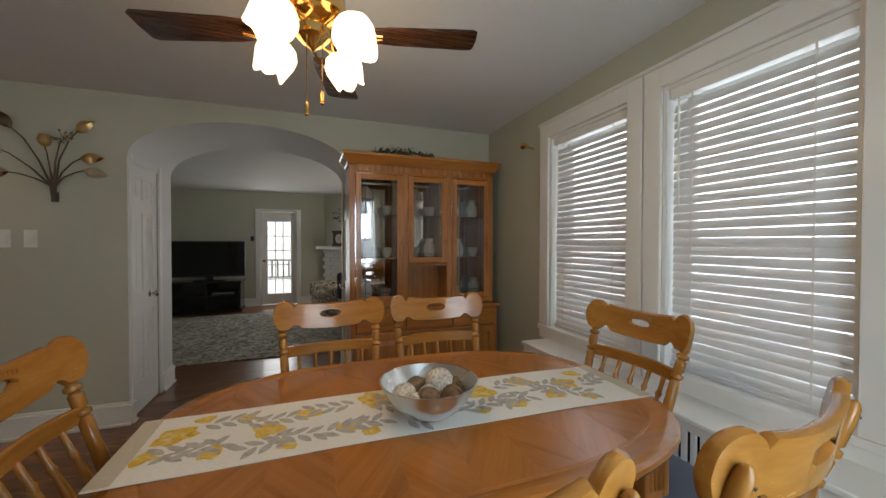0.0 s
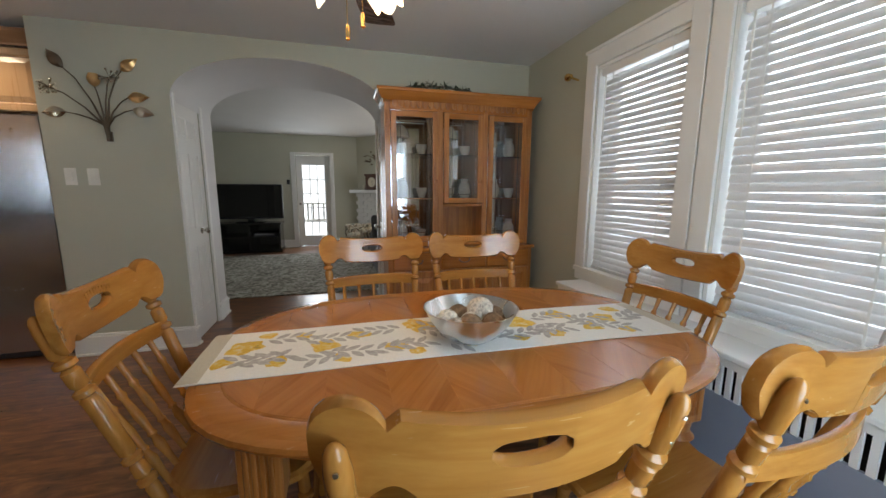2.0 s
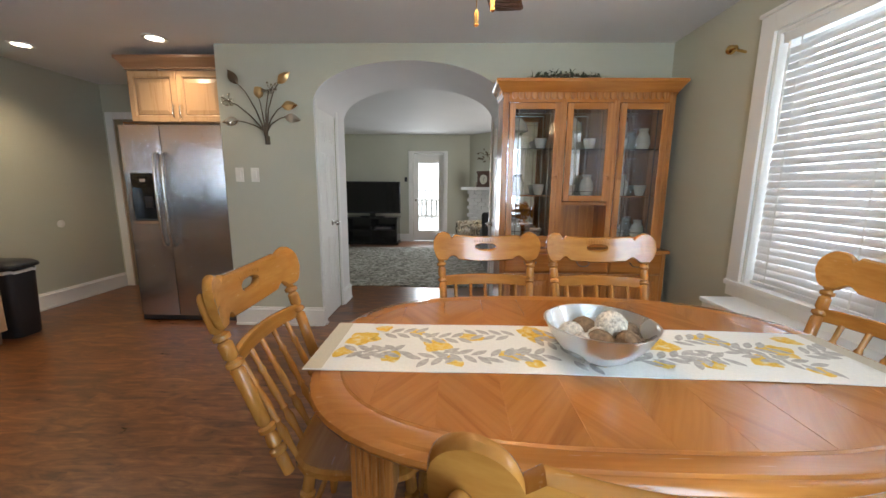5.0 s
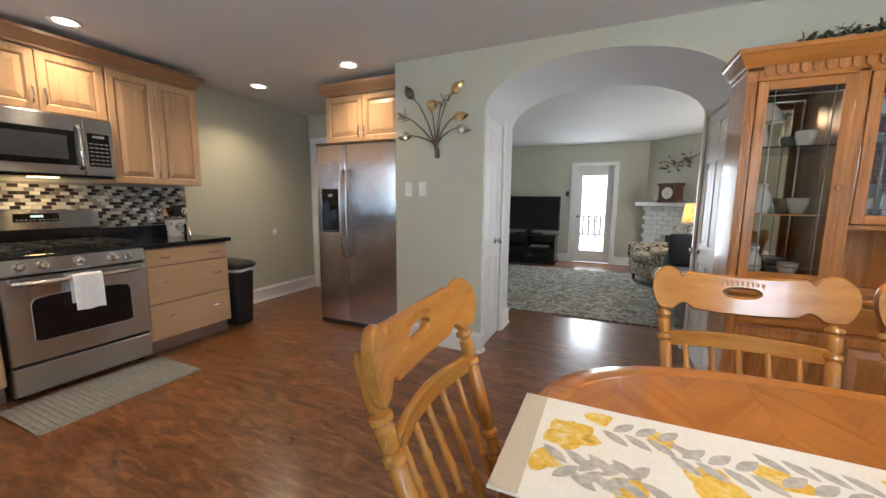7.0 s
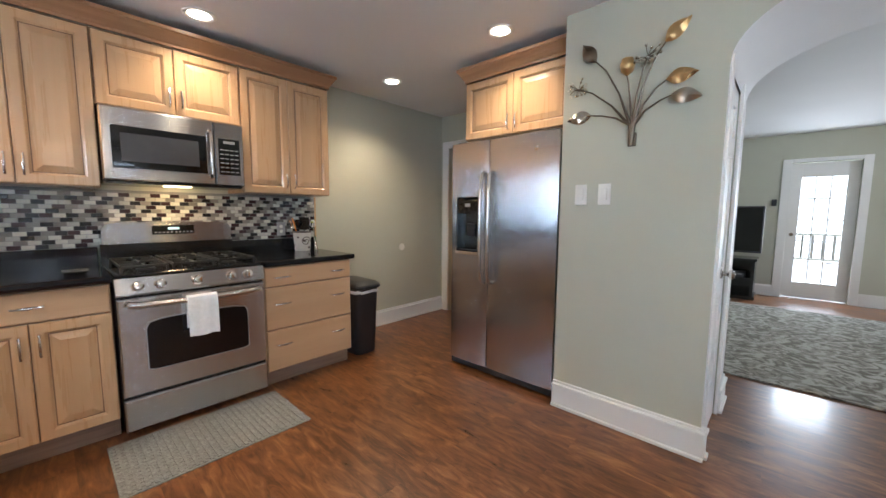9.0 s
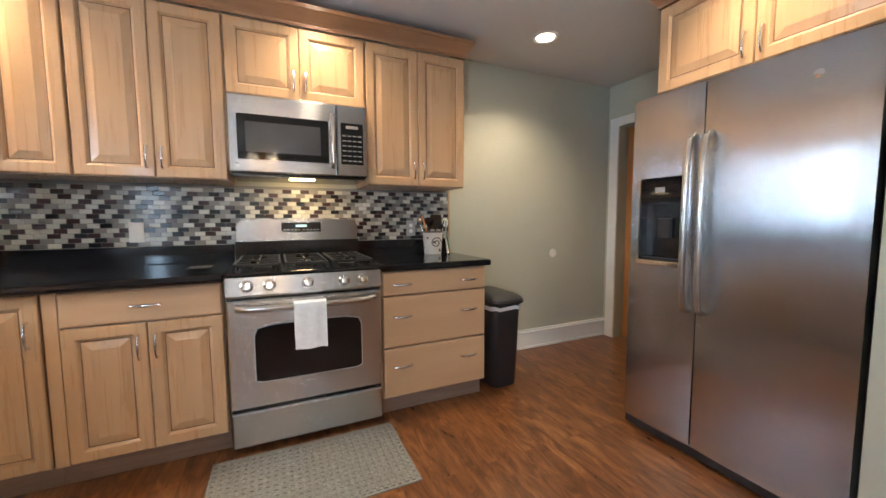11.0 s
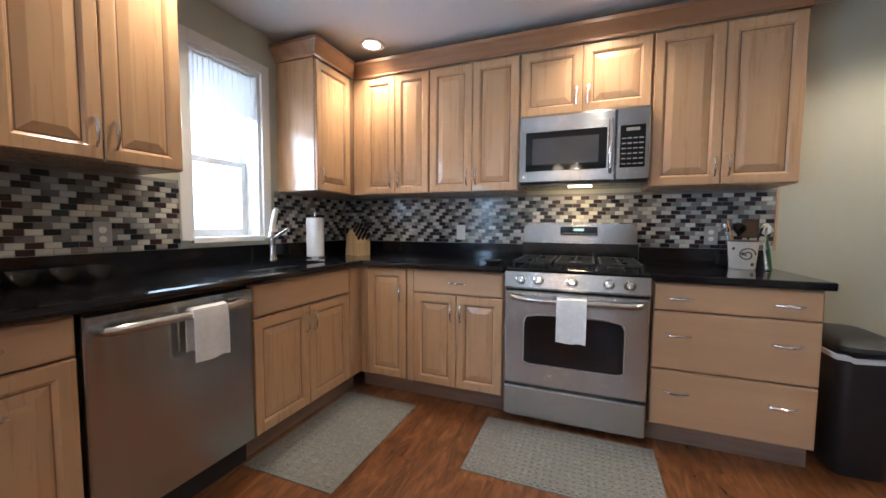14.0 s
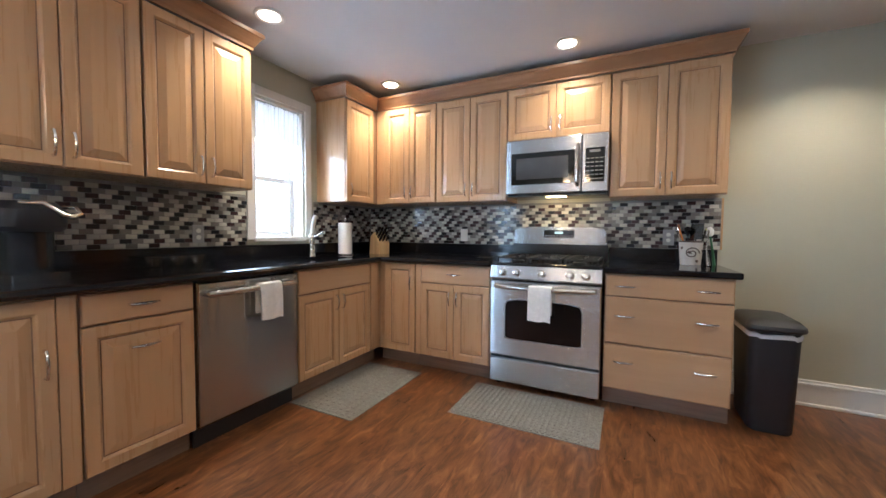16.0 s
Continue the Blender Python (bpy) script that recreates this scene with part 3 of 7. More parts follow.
# doors
def panel_leaf(bm, w, h, t, panels, y=0.0):
    """A door leaf in x and z with sunk panels on both faces; panels: (x0, x1, z0, z1)."""
    xs = sorted({0, w, *(p[0] for p in panels), *(p[1] for p in panels)})
    zs = sorted({0, h, *(p[2] for p in panels), *(p[3] for p in panels)})
    for x0, x1 in zip(xs, xs[1:]):
        for z0, z1 in zip(zs, zs[1:]):
            mid = ((x0 + x1) / 2, (z0 + z1) / 2)
            if any(p[0] < mid[0] < p[1] and p[2] < mid[1] < p[3] for p in panels):
                box(bm, x0, x1, y + t * 0.28, y + t * 0.72, z0, z1)
                box(bm, x0 + 0.025, x1 - 0.025, y + t * 0.12, y + t * 0.88, z0 + 0.025, z1 - 0.025, 0.006, 1)
            else:
                box(bm, x0, x1, y, y + t, z0, z1)
    return bm


def six_panels(w, h):
    s, m = w * 0.17, w * 0.12
    a, b = (s, (w - m) / 2), ((w + m) / 2, w - s)
    rows = ((0.12 * h, 0.40 * h), (0.48 * h, 0.80 * h), (0.855 * h, 0.94 * h))
    return [(p[0], p[1], z0, z1) for p in (a, b) for z0, z1 in rows]


def knob(parent, x, y, z, out, mat="nickel"):
    prof = [(0.028, 0), (0.028, 0.006), (0.011, 0.012), (0.010, 0.03), (0.024, 0.04), (0.027, 0.052), (0.018, 0.064), (0.004, 0.067)]
    m, _ = along((x, y, z), (x + out[0], y + out[1], z))
    return part("knob", lathe(B(), prof, 16, m), mat, parent, "satin nickel knob", True)


d = thing("door_1", AX0 - 0.045, 3.64, 0.01, 90, "closed white six-panel closet door in the passage", "door", "", "structure")
part("door_leaf", panel_leaf(B(), 0.50, 1.94, 0.035, six_panels(0.50, 1.94), -0.035), "white", d)
knob(d, 0.33, -0.035, 0.90, (0, -1))
d = thing("door_2", AX1 + 0.045, 4.37, 0.01, -90, "closed white six-panel door in the passage", "door", "", "structure")
part("door_leaf", panel_leaf(B(), 0.64, 1.94, 0.035, six_panels(0.64, 1.94), -0.035), "white", d)
knob(d, 0.12, -0.035, 0.87, (0, -1))
for x0, x1, y0, y1 in ((AX0 - 0.004, AX0 + 0.014, 3.60, 3.635), (AX0 - 0.004, AX0 + 0.014, 4.145, 4.19), (AX1 - 0.014, AX1 + 0.004, 3.68, 3.725), (AX1 - 0.014, AX1 + 0.004, 4.375, 4.42)):
    structure("trim", bx(x0, x1, y0, y1, 0, 1.99, bevel=0.003), "white", "white door casing in the passage", "trim")
d = thing("door_3", 0.15, YB + 0.09, 0.01, 0, "natural birch slab door beyond the refrigerator", "door", "", "structure")
part("door_leaf", bx(0, 0.76, 0, 0.04, 0, 2.0, bevel=0.002), "doorwood", d)
knob(d, 0.70, 0, 0.93, (0, -1), "brass")
for x0, x1, z0, z1 in ((0.035, 0.13, 0, 2.10), (0.93, 1.03, 0, 2.10), (0.13, 0.93, 2.02, 2.10)):
    structure("trim", bx(x0, x1, YB - 0.02, YB, z0, z1, bevel=0.004), "white", "white casing round the wooden door", "trim")

d = thing("door_4", 3.22, YF + 0.10, 0.0, 0, "white french door with glass panes and daylight behind", "door", "", "structure")
for x0, x1, z0, z1 in ((0.0, 0.12, 0.01, 1.99), (0.58, 0.70, 0.01, 1.99), (0.12, 0.58, 0.01, 0.24), (0.12, 0.58, 1.79, 1.99)):
    part("door_frame", bx(x0, x1, -0.02, 0.02, z0, z1, bevel=0.003), "white", d)
for k in (1, 2):
    part("muntin", bx(0.12 + 0.46 * k / 3 - 0.008, 0.12 + 0.46 * k / 3 + 0.008, -0.012, 0.012, 0.24, 1.79), "white", d)
for k in range(1, 5):
    part("muntin", bx(0.12, 0.58, -0.0125, 0.0125, 0.24 + 1.55 * k / 5 - 0.009, 0.24 + 1.55 * k / 5 + 0.009), "white", d)
for i in range(3):
    for j in range(5):
        p = part("pane", bx(0.13 + 0.1533 * i, 0.265 + 0.1533 * i, -0.003, 0.003, 0.252 + 0.31 * j, 0.538 + 0.31 * j), "glass", d)
        p.visible_shadow = False
part("door_handle", lathe(B(), [(0.02, 0), (0.012, 0.02), (0.025, 0.05), (0.004, 0.06)], 12, along((0.06, -0.02, 0.95), (0.06, -1, 0.95))[0]), "bronze", d, "dark knob", True)
for x0, x1, z0, z1 in ((3.12, 3.22, 0, 2.05), (3.92, 4.01, 0, 2.05), (3.22, 3.92, 2.0, 2.05)):
    structure("trim", bx(x0, x1, YF - 0.02, YF, z0, z1, bevel=0.004), "white", "white casing round the french door", "trim")


o = thing("porch_rail", 3.57, YF + 1.3, -0.09, 0, "white porch railing outside the french door", "railing")
part("top_rail", bx(-1.2, 1.2, -0.04, 0.04, 0.98, 1.02, bevel=0.004), "white", o)
part("bottom_rail", bx(-1.2, 1.2, -0.03, 0.03, 0.56, 0.60, bevel=0.004), "white", o)
for x in (-1.15, 1.15):
    part("post", bx(x - 0.05, x + 0.05, -0.05, 0.05, 0.0, 1.05, bevel=0.004), "white", o)
for k in range(17):
    part("baluster", bx(-1.02 + 0.1275 * k - 0.018, -1.02 + 0.1275 * k + 0.018, -0.018, 0.018, 0.60, 0.98), "grey", o)
o = thing("porch_floor", 3.57, YF + 0.85, -0.45, 0, "grey porch deck outside the french door", "deck")
part("deck", bx(-1.3, 1.3, -0.6, 0.6, 0.0, 0.36), "grey", o)


# recessed ceiling lights
for x, y in RECESSED:
    o = thing("recessed_light", x, y, CEIL, 0, "round white recessed ceiling light, switched on", "ceiling light", "recessed lights")
    part("trim_ring", lathe(B(), [(0.062, -0.001), (0.088, -0.001), (0.09, -0.006), (0.078, -0.012), (0.062, -0.006)], 28), "white", o, "", True)
    part("bulb", lathe(B(), [(0.06, -0.002), (0.06, -0.007), (0.03, -0.010)], 24), "bulb", o, "glowing warm bulb")
    for lamp in [l for l in bpy.data.objects if l.type == "LIGHT" and l.name.startswith("recessed_bulb") and abs(l.location.x - x) < 0.01 and abs(l.location.y - y) < 0.01]:
        lamp.location.z = CEIL - 0.03


# ---- kitchen cabinets ----
def rect(x0, x1, z0, z1, inset, y):
    return [(x0 + inset, y, z0 + inset), (x1 - inset, y, z0 + inset), (x1 - inset, y, z1 - inset), (x0 + inset, y, z1 - inset)]


def raised_door(bm, x0, x1, z0, z1, y, fw=0.058, t=0.02):
    """A raised-panel door whose face stands at y and looks along -y."""
    steps = [(0, y + t), (0, y + 0.004), (0.004, y), (fw - 0.012, y), (fw - 0.006, y + 0.004), (fw, y + 0.011), (fw + 0.005, y + 0.011), (fw + 0.040, y + 0.002), (fw + 0.043, y + 0.002)]
    steps = [s for s in steps if s[0] * 2 < min(x1 - x0, z1 - z0) - 0.01]
    return rings(bm, [rect(x0, x1, z0, z1, i, yy) for i, yy in steps])


def slab_front(bm, x0, x1, z0, z1, y, t=0.02):
    return rings(bm, [rect(x0, x1, z0, z1, i, yy) for i, yy in ((0, y + t), (0, y + 0.006), (0.005, y + 0.001), (0.009, y))])


def pull(parent, x, y, z, upright=True, length=0.105):
    """A bow handle with two feet and a bead in the middle."""
    h = length / 2
    spots = [(-h, 0.004), (-h * 0.97, -0.016), (-h * 0.6, -0.026), (0, -0.030), (h * 0.6, -0.026), (h * 0.97, -0.016), (h, 0.004)]
    radii = [0.0070, 0.0060, 0.0055, 0.0075, 0.0055, 0.0060, 0.0070]
    pts = [(x, y + d, z + s) if upright else (x + s, y + d, z) for s, d in spots]
    return part("handle", tube(B(), pts, radii, 8), "pull_metal", parent, "polished chrome bow handle", True)


def browned(ob, chosen):
    """Brown on chosen faces: glazing in the door grooves, painted shade behind the gaps."""
    ob.data.materials.append(M["glaze_and_shade"])
    for f in ob.data.polygons:
        if chosen(f):
            f.material_index = 1


def cabinet(name, at, rz, w, d, z0, z1, fronts, label, group, toe=0.0, mat="maple"):
    """A cabinet unit, its back on local y = 0, its front at y = -d. fronts: (kind, x0, x1, z0, z1, handle)."""
    c = thing(name, at[0], at[1], 0, rz, label, "cabinet", group)
    body = part("body", bx(0.001, w - 0.001, -d + 0.021, -0.002, z0, z1, bevel=0.002), mat, c)
    # body face coloured dark, so the gaps between fronts carry painted shade
    if fronts:
        browned(body, lambda f: f.normal.y < -0.9 and f.area > 0.01)
    if toe:
        part("toe_kick", bx(0.001, w - 0.001, -d + 0.075, -0.01, 0.0, z0 - 0.001), "toe", c, "dark recessed toe board")
    for kind, a, b, za, zb, hd in fronts:
        if kind == "stile":
            part("stile", bx(a, b, -d + 0.004, -d + 0.0205, za, zb, bevel=0.002), "maple", c)
            continue
        if kind == "door":
            f = part("door", raised_door(B(), a, b, za, zb, -d), "maple", c)
            browned(f, lambda g: a + 0.03 < g.center.x < b - 0.03 and za + 0.03 < g.center.z < zb - 0.03 and -d + 0.0105 < g.center.y < -d + 0.0115 or abs(g.center.y + d - 0.011) < 0.0003 and g.normal.y < -0.9)
        else:
            f = part("drawer_front", slab_front(B(), a, b, za, zb, -d), "maple_h", c)
        for hx, hz, up in hd:
            pull(f, hx, -d, hz, up)
    return c


def pair_doors(w, z0, z1, hz, left=0.006, right=0.006, gap=0.004):
    m = (w + left - right) / 2
    return [("door", left, m - gap / 2, z0, z1, [(m - 0.032, hz, True)]), ("door", m + gap / 2, w - right, z0, z1, [(m + 0.032, hz, True)])]


UB, UT = 1.378, 2.25
UPG, BAG = "wall cabinets", "base cabinets"
# wall cabinets along the stove wall (local x runs along world y)
for y0, y1, zb, lab in ((0.42, 0.972, UB, "maple wall cabinet with two raised-panel doors"), (0.972, 1.61, UB, "maple wall cabinet with two raised-panel doors"),
                        (1.61, 2.36, 1.84, "short maple wall cabinet above the microwave"), (2.36, 3.045, UB, "maple wall cabinet over the utensil crock")):
    w = y1 - y0
    cabinet("wall_cabinet", (0, y0), 90, w, 0.345, zb, UT, pair_doors(w, zb + 0.004, UT - 0.012, zb + 0.10), lab, UPG)
c = cabinet("corner_filler", (0, 0.326), 90, 0.093, 0.352, UB, UT, [], "narrow maple corner filler between wall cabinets", UPG)
# wall cabinets along the sink wall (local x runs along world -x)
cabinet("wall_cabinet", (0.775, 0), 180, 0.773, 0.345, UB, UT, [("door", 0.006, 0.372, UB + 0.004, UT - 0.012, [(0.04, UB + 0.10, True)])], "maple corner wall cabinet beside the sink window", UPG)
for x1, lab in ((2.235, "maple wall cabinet beside the sink window"), (2.825, "maple wall cabinet over the coffee maker")):
    cabinet("wall_cabinet", (x1, 0), 180, 0.59, 0.345, UB, UT, pair_doors(0.59, UB + 0.004, UT - 0.012, UB + 0.10), lab, UPG)


def crown(bm, x0, x1, d, z0, ends=(0, 0), inside=(0, 0)):
    """Crown moulding along a cabinet top, mitred back at free ends."""
    prof = [(0.0, 0.0), (0.010, 0.0), (0.010, 0.016), (0.018, 0.026), (0.032, 0.050), (0.050, 0.076), (0.058, 0.082), (0.058, 0.104), (0.0, 0.104)]
    loops = [[], []]
    for o, h in prof:
        loops[0].append((x0 - o * ends[0] + o * inside[0], -d - o, z0 + h))
        loops[1].append((x1 + o * ends[1] - o * inside[1], -d - o, z0 + h))
    rings(bm, loops)
    for e, x, s in ((ends[0], x0, -1), (ends[1], x1, 1)):
        if e:
            rings(bm, [[(x + s * o, -d - o, z0 + h) for o, h in prof], [(x + s * o, -0.004, z0 + h) for o, h in prof]])
    return bm


CZ = UT + 0.001
o = thing("crown_moulding", 0, 0, 0, 90, "stained maple crown moulding above the stove cabinets", "moulding")
part("moulding", crown(B(), 0.335, 3.045, 0.335, CZ, (0, 1), (1, 0)), "crown_wood", o)
o = thing("crown_moulding", 0.775, 0, 0, 180, "maple crown moulding on the corner cabinet", "moulding")
part("moulding", crown(B(), 0, 0.43, 0.335, CZ, (1, 0), (0, 1)), "crown_wood", o)
o = thing("crown_moulding", 2.825, 0, 0, 180, "maple crown moulding on the sink-wall cabinets", "moulding")
part("moulding", crown(B(), 0, 1.18, 0.335, CZ, (1, 1)), "crown_wood", o)

# base cabinets
BZ0, BZ1, BD = 0.115, CT - 0.041, 0.635
w = 3.045 - 2.362
fr = []
for za, zb, hz in ((0.724, BZ1 - 0.006, 0.788), (0.418, 0.716, 0.60), (BZ0 + 0.005, 0.410, 0.305)):
    fr.append(("drawer", 0.006, w - 0.006, za, zb, [(0.12, hz, False), (w - 0.13, hz, False)]))
cabinet("drawer_cabinet", (0, 2.362), 90, w, BD, BZ0, BZ1, fr, "maple base cabinet with three wide drawers", BAG, 0.1)
w = 1.588 - 0.945
cabinet("base_cabinet", (0, 0.945), 90, w, BD, BZ0, BZ1,
        [("stile", 0.002, 0.047, BZ0 + 0.002, BZ1 - 0.002, []), ("drawer", 0.05, w - 0.006, 0.715, BZ1 - 0.006, [((w + 0.05) / 2, 0.79, False)])] + pair_doors(w, BZ0 + 0.005, 0.708, 0.60, 0.05), "maple base cabinet beside the range with a drawer", BAG, 0.1)
cabinet("corner_cabinet", (0, 0.566), 90, 0.377, BD, BZ0, BZ1, [("stile", 0.022, 0.072, BZ0 + 0.002, BZ1 - 0.002, []), ("door", 0.075, 0.369, BZ0 + 0.005, BZ1 - 0.006, [(0.335, 0.70, True)])], "maple corner base cabinet with narrow doors", BAG, 0.1)
SD = 0.585
cabinet("corner_cabinet", (0.755, 0), 180, 0.139, SD, BZ0, BZ1, [("stile", 0.115, 0.137, BZ0 + 0.002, BZ1 - 0.002, []), ("door", 0.004, 0.112, BZ0 + 0.005, BZ1 - 0.006, [])], "maple corner base cabinet with a narrow door", BAG, 0.1)
w = 1.515 - 0.757
cabinet("sink_cabinet", (1.515, 0), 180, w, SD, BZ0, 0.70, pair_doors(w, BZ0 + 0.005, 0.690, 0.60), "maple sink base cabinet with two doors", BAG, 0.1)
o = bpy.data.objects["sink_cabinet"]
part("apron_front", slab_front(B(), 0.006, w - 0.006, 0.703, BZ1 - 0.006, -SD), "maple_h", o)
part("apron_body", bx(0.001, w - 0.001, -SD + 0.021, -SD + 0.04, 0.701, BZ1), "maple", o)
w = 2.582 - 2.15
cabinet("base_cabinet", (2.582, 0), 180, w, SD, BZ0, BZ1,
        [("drawer", 0.006, w - 0.006, 0.735, BZ1 - 0.006, [(w / 2, 0.80, False)]), ("door", 0.006, w - 0.006, BZ0 + 0.005, 0.728, [(w / 2, 0.615, False)])], "maple pull-out base cabinet beside the dishwasher", BAG, 0.1)
w = 3.10 - 2.584
cabinet("base_cabinet", (3.10, 0), 180, w, SD, BZ0, BZ1, [("stile", w - 0.059, w - 0.002, BZ0 + 0.002, BZ1 - 0.002, []), ("door", 0.006, w - 0.062, BZ0 + 0.005, BZ1 - 0.006, [(w - 0.095, 0.62, True)])], "maple end base cabinet with one door", BAG, 0.1)

# worktops with an upstand, and the sink bowl let into them
SX0, SX1, SY0, SY1 = 0.83, 1.40, 0.15, 0.49
o = thing("worktop", 0, 0, CT, 0, "polished black granite worktop in an L shape", "worktop")
bm = B()
for x0, x1, y0, y1 in ((0.002, 0.658, 0.002, 1.590), (0.658, SX0, 0.002, 0.61), (SX0, SX1, 0.002, SY0), (SX0, SX1, SY1, 0.61), (SX1, 3.12, 0.002, 0.61)):
    box(bm, x0, x1, y0, y1, -0.038, 0)
bmesh.ops.remove_doubles(bm, verts=bm.verts[:], dist=0.0003)
part("slab", bm, "granite", o)
part("edge", tube(B(), [(0.660, 1.588, -0.019), (0.660, 0.62, -0.019)], 0.019, 8), "granite", o, "", True)
part("edge", tube(B(), [(0.62, 0.612, -0.019), (3.115, 0.612, -0.019)], 0.019, 8), "granite", o, "", True)
part("upstand", bx(0.002, 0.022, 0.022, 1.590, 0.0005, 0.105, bevel=0.003), "granite", o)
part("upstand", bx(0.022, 3.12, 0.002, 0.022, 0.0005, 0.105, bevel=0.003), "granite", o)
o = thing("worktop", 0, 0, CT, 0, "polished black granite worktop beside the range", "worktop")
part("slab", bx(0.002, 0.660, 2.360, 3.07, -0.038, 0, bevel=0.008, seg=3), "granite", o)
part("upstand", bx(0.002, 0.022, 2.360, 3.06, 0.0005, 0.105, bevel=0.003), "granite", o)
o = thing("sink", (SX0 + SX1) / 2, (SY0 + SY1) / 2, CT, 0, "stainless steel undermount sink bowl", "sink")
a, b = (SX1 - SX0) / 2, (SY1 - SY0) / 2
part("bowl", rings(B(), [[(sx * (a - i), sy * (b - i), z) for sx, sy in ((-1, -1), (1, -1), (1, 1), (-1, 1))] for i, z in ((-0.004, -0.036), (0.0, -0.04), (0.012, -0.16), (0.03, -0.18))], cap0=False), "steel", o)
part("drain", lathe(B(), [(0.04, -0.179), (0.04, -0.176), (0.015, -0.174)], 16), "chrome", o)

# faucet
o = thing("faucet", 0.93, 0.10, CT, 0, "tall brushed nickel pull-out faucet", "faucet")
part("body", lathe(B(), [(0.032, 0), (0.032, 0.012), (0.024, 0.03), (0.022, 0.12), (0.025, 0.16), (0.021, 0.175), (0.017, 0.19)], 18), "nickel", o, "", True)
part("spray_head", tube(B(), [(0, 0, 0.185), (0, 0.012, 0.25), (0, 0.034, 0.325), (0, 0.045, 0.345)], [0.017, 0.018, 0.017, 0.012], 12), "ivory", o, "pale pull-out spray head", True)
part("lever", tube(B(), [(-0.005, 0.015, 0.150), (-0.02, 0.055, 0.180), (-0.03, 0.10, 0.205)], [0.013, 0.010, 0.008], 10), "nickel", o, "", True)


# ---- range, microwave, dishwasher, refrigerator ----
RW = 0.756
o = thing("range", 0, 1.597, 0, 90, "stainless steel gas range with black cooktop", "range")
part("body", bx(0.002, RW - 0.002, -0.635, -0.03, 0.035, 0.885, bevel=0.003), "black", o, "black side panels")
part("drawer", rings(B(), [rect(0.004, RW - 0.004, 0.035, 0.215, i, y) for i, y in ((0, -0.637), (0, -0.660), (0.008, -0.668))]), "steel", o)
df = part("oven_door", rings(B(), [rect(0.004, RW - 0.004, 0.235, 0.775, i, y) for i, y in ((0, -0.637), (0, -0.665), (0.008, -0.674))]), "steel", o)
pts = [(0.12, 0.375), (0.12, 0.60), (0.135, 0.632), (0.20, 0.645), (RW / 2, 0.650), (RW - 0.20, 0.645), (RW - 0.135, 0.632), (RW - 0.12, 0.60), (RW - 0.12, 0.375), (RW - 0.15, 0.365), (0.15, 0.365)]
part("oven_window", prism(B(), pts, "y", -0.679, -0.6745), "blackglass", df, "dark oven glass")
pts2 = [(RW / 2 + (x - RW / 2) * 1.022, 0.508 + (z - 0.508) * 1.04) for x, z in pts]
part("window_rim", prism(B(), pts2, "y", -0.6765, -0.6742), "grey", df)
part("door_handle", tube(B(), [(0.05, -0.676, 0.745), (0.055, -0.705, 0.745), (0.10, -0.722, 0.742), (RW / 2, -0.732, 0.738), (RW - 0.10, -0.722, 0.742), (RW - 0.055, -0.705, 0.745), (RW - 0.05, -0.676, 0.745)], [0.019, 0.019, 0.017, 0.017, 0.017, 0.019, 0.019], 12), "nickel", df, "thick rounded steel handle", True)
part("control_panel", prism(B(), [(-0.62, 0.79), (-0.668, 0.79), (-0.674, 0.80), (-0.655, 0.885), (-0.62, 0.885)], "x", 0.003, RW - 0.003), "steel", o)
for kx in (0.095, 0.195, 0.372, 0.555, 0.655):
    m, _ = along((kx, -0.664, 0.842), (kx, -0.764, 0.862))
    part("knob", lathe(B(), [(0.030, 0), (0.030, 0.006), (0.024, 0.010), (0.022, 0.034), (0.018, 0.040), (0.004, 0.041)], 18, m), "chrome", o, "round steel control knob", True)
part("cooktop", bx(0.002, RW - 0.002, -0.645, -0.06, 0.886, 0.905, bevel=0.006), "black", o, "glossy black enamel cooktop")
part("backguard_base", bx(0.002, RW - 0.002, -0.075, -0.005, 0.905, 1.03), "black", o)
gp = [(0.012, 1.031), (0.012, 1.125), (0.03, 1.155), (0.07, 1.165), (RW / 2, 1.172), (RW - 0.07, 1.165), (RW - 0.03, 1.155), (RW - 0.012, 1.125), (RW - 0.012, 1.031)]
bg = part("backguard", prism(B(), gp, "y", -0.085, -0.006), "steel", o)
cp = part("clock_panel", bx(0.265, 0.505, -0.090, -0.0855, 1.085, 1.145, bevel=0.002), "blackglass", bg, "black clock panel")
part("digits", bx(0.352, 0.418, -0.0915, -0.0905, 1.116, 1.132), "display", cp, "pale lit digits")
for k in range(10):
    part("button", bx(0.278 + 0.022 * k + (0.005 if k > 4 else 0), 0.290 + 0.022 * k + (0.005 if k > 4 else 0), -0.0912, -0.0905, 1.095, 1.102), "grey", cp)
for bxx, byy, rr in ((0.16, -0.49, 0.045), (0.16, -0.21, 0.038), (RW / 2, -0.35, 0.05), (RW - 0.16, -0.49, 0.045), (RW - 0.16, -0.21, 0.038)):
    part("burner", lathe(B(), [(rr, 0.905), (rr, 0.917), (rr * 0.75, 0.92), (rr * 0.7, 0.930), (0.004, 0.932)], 18, Matrix.Translation((bxx, byy, 0))), "iron", o, "", True)
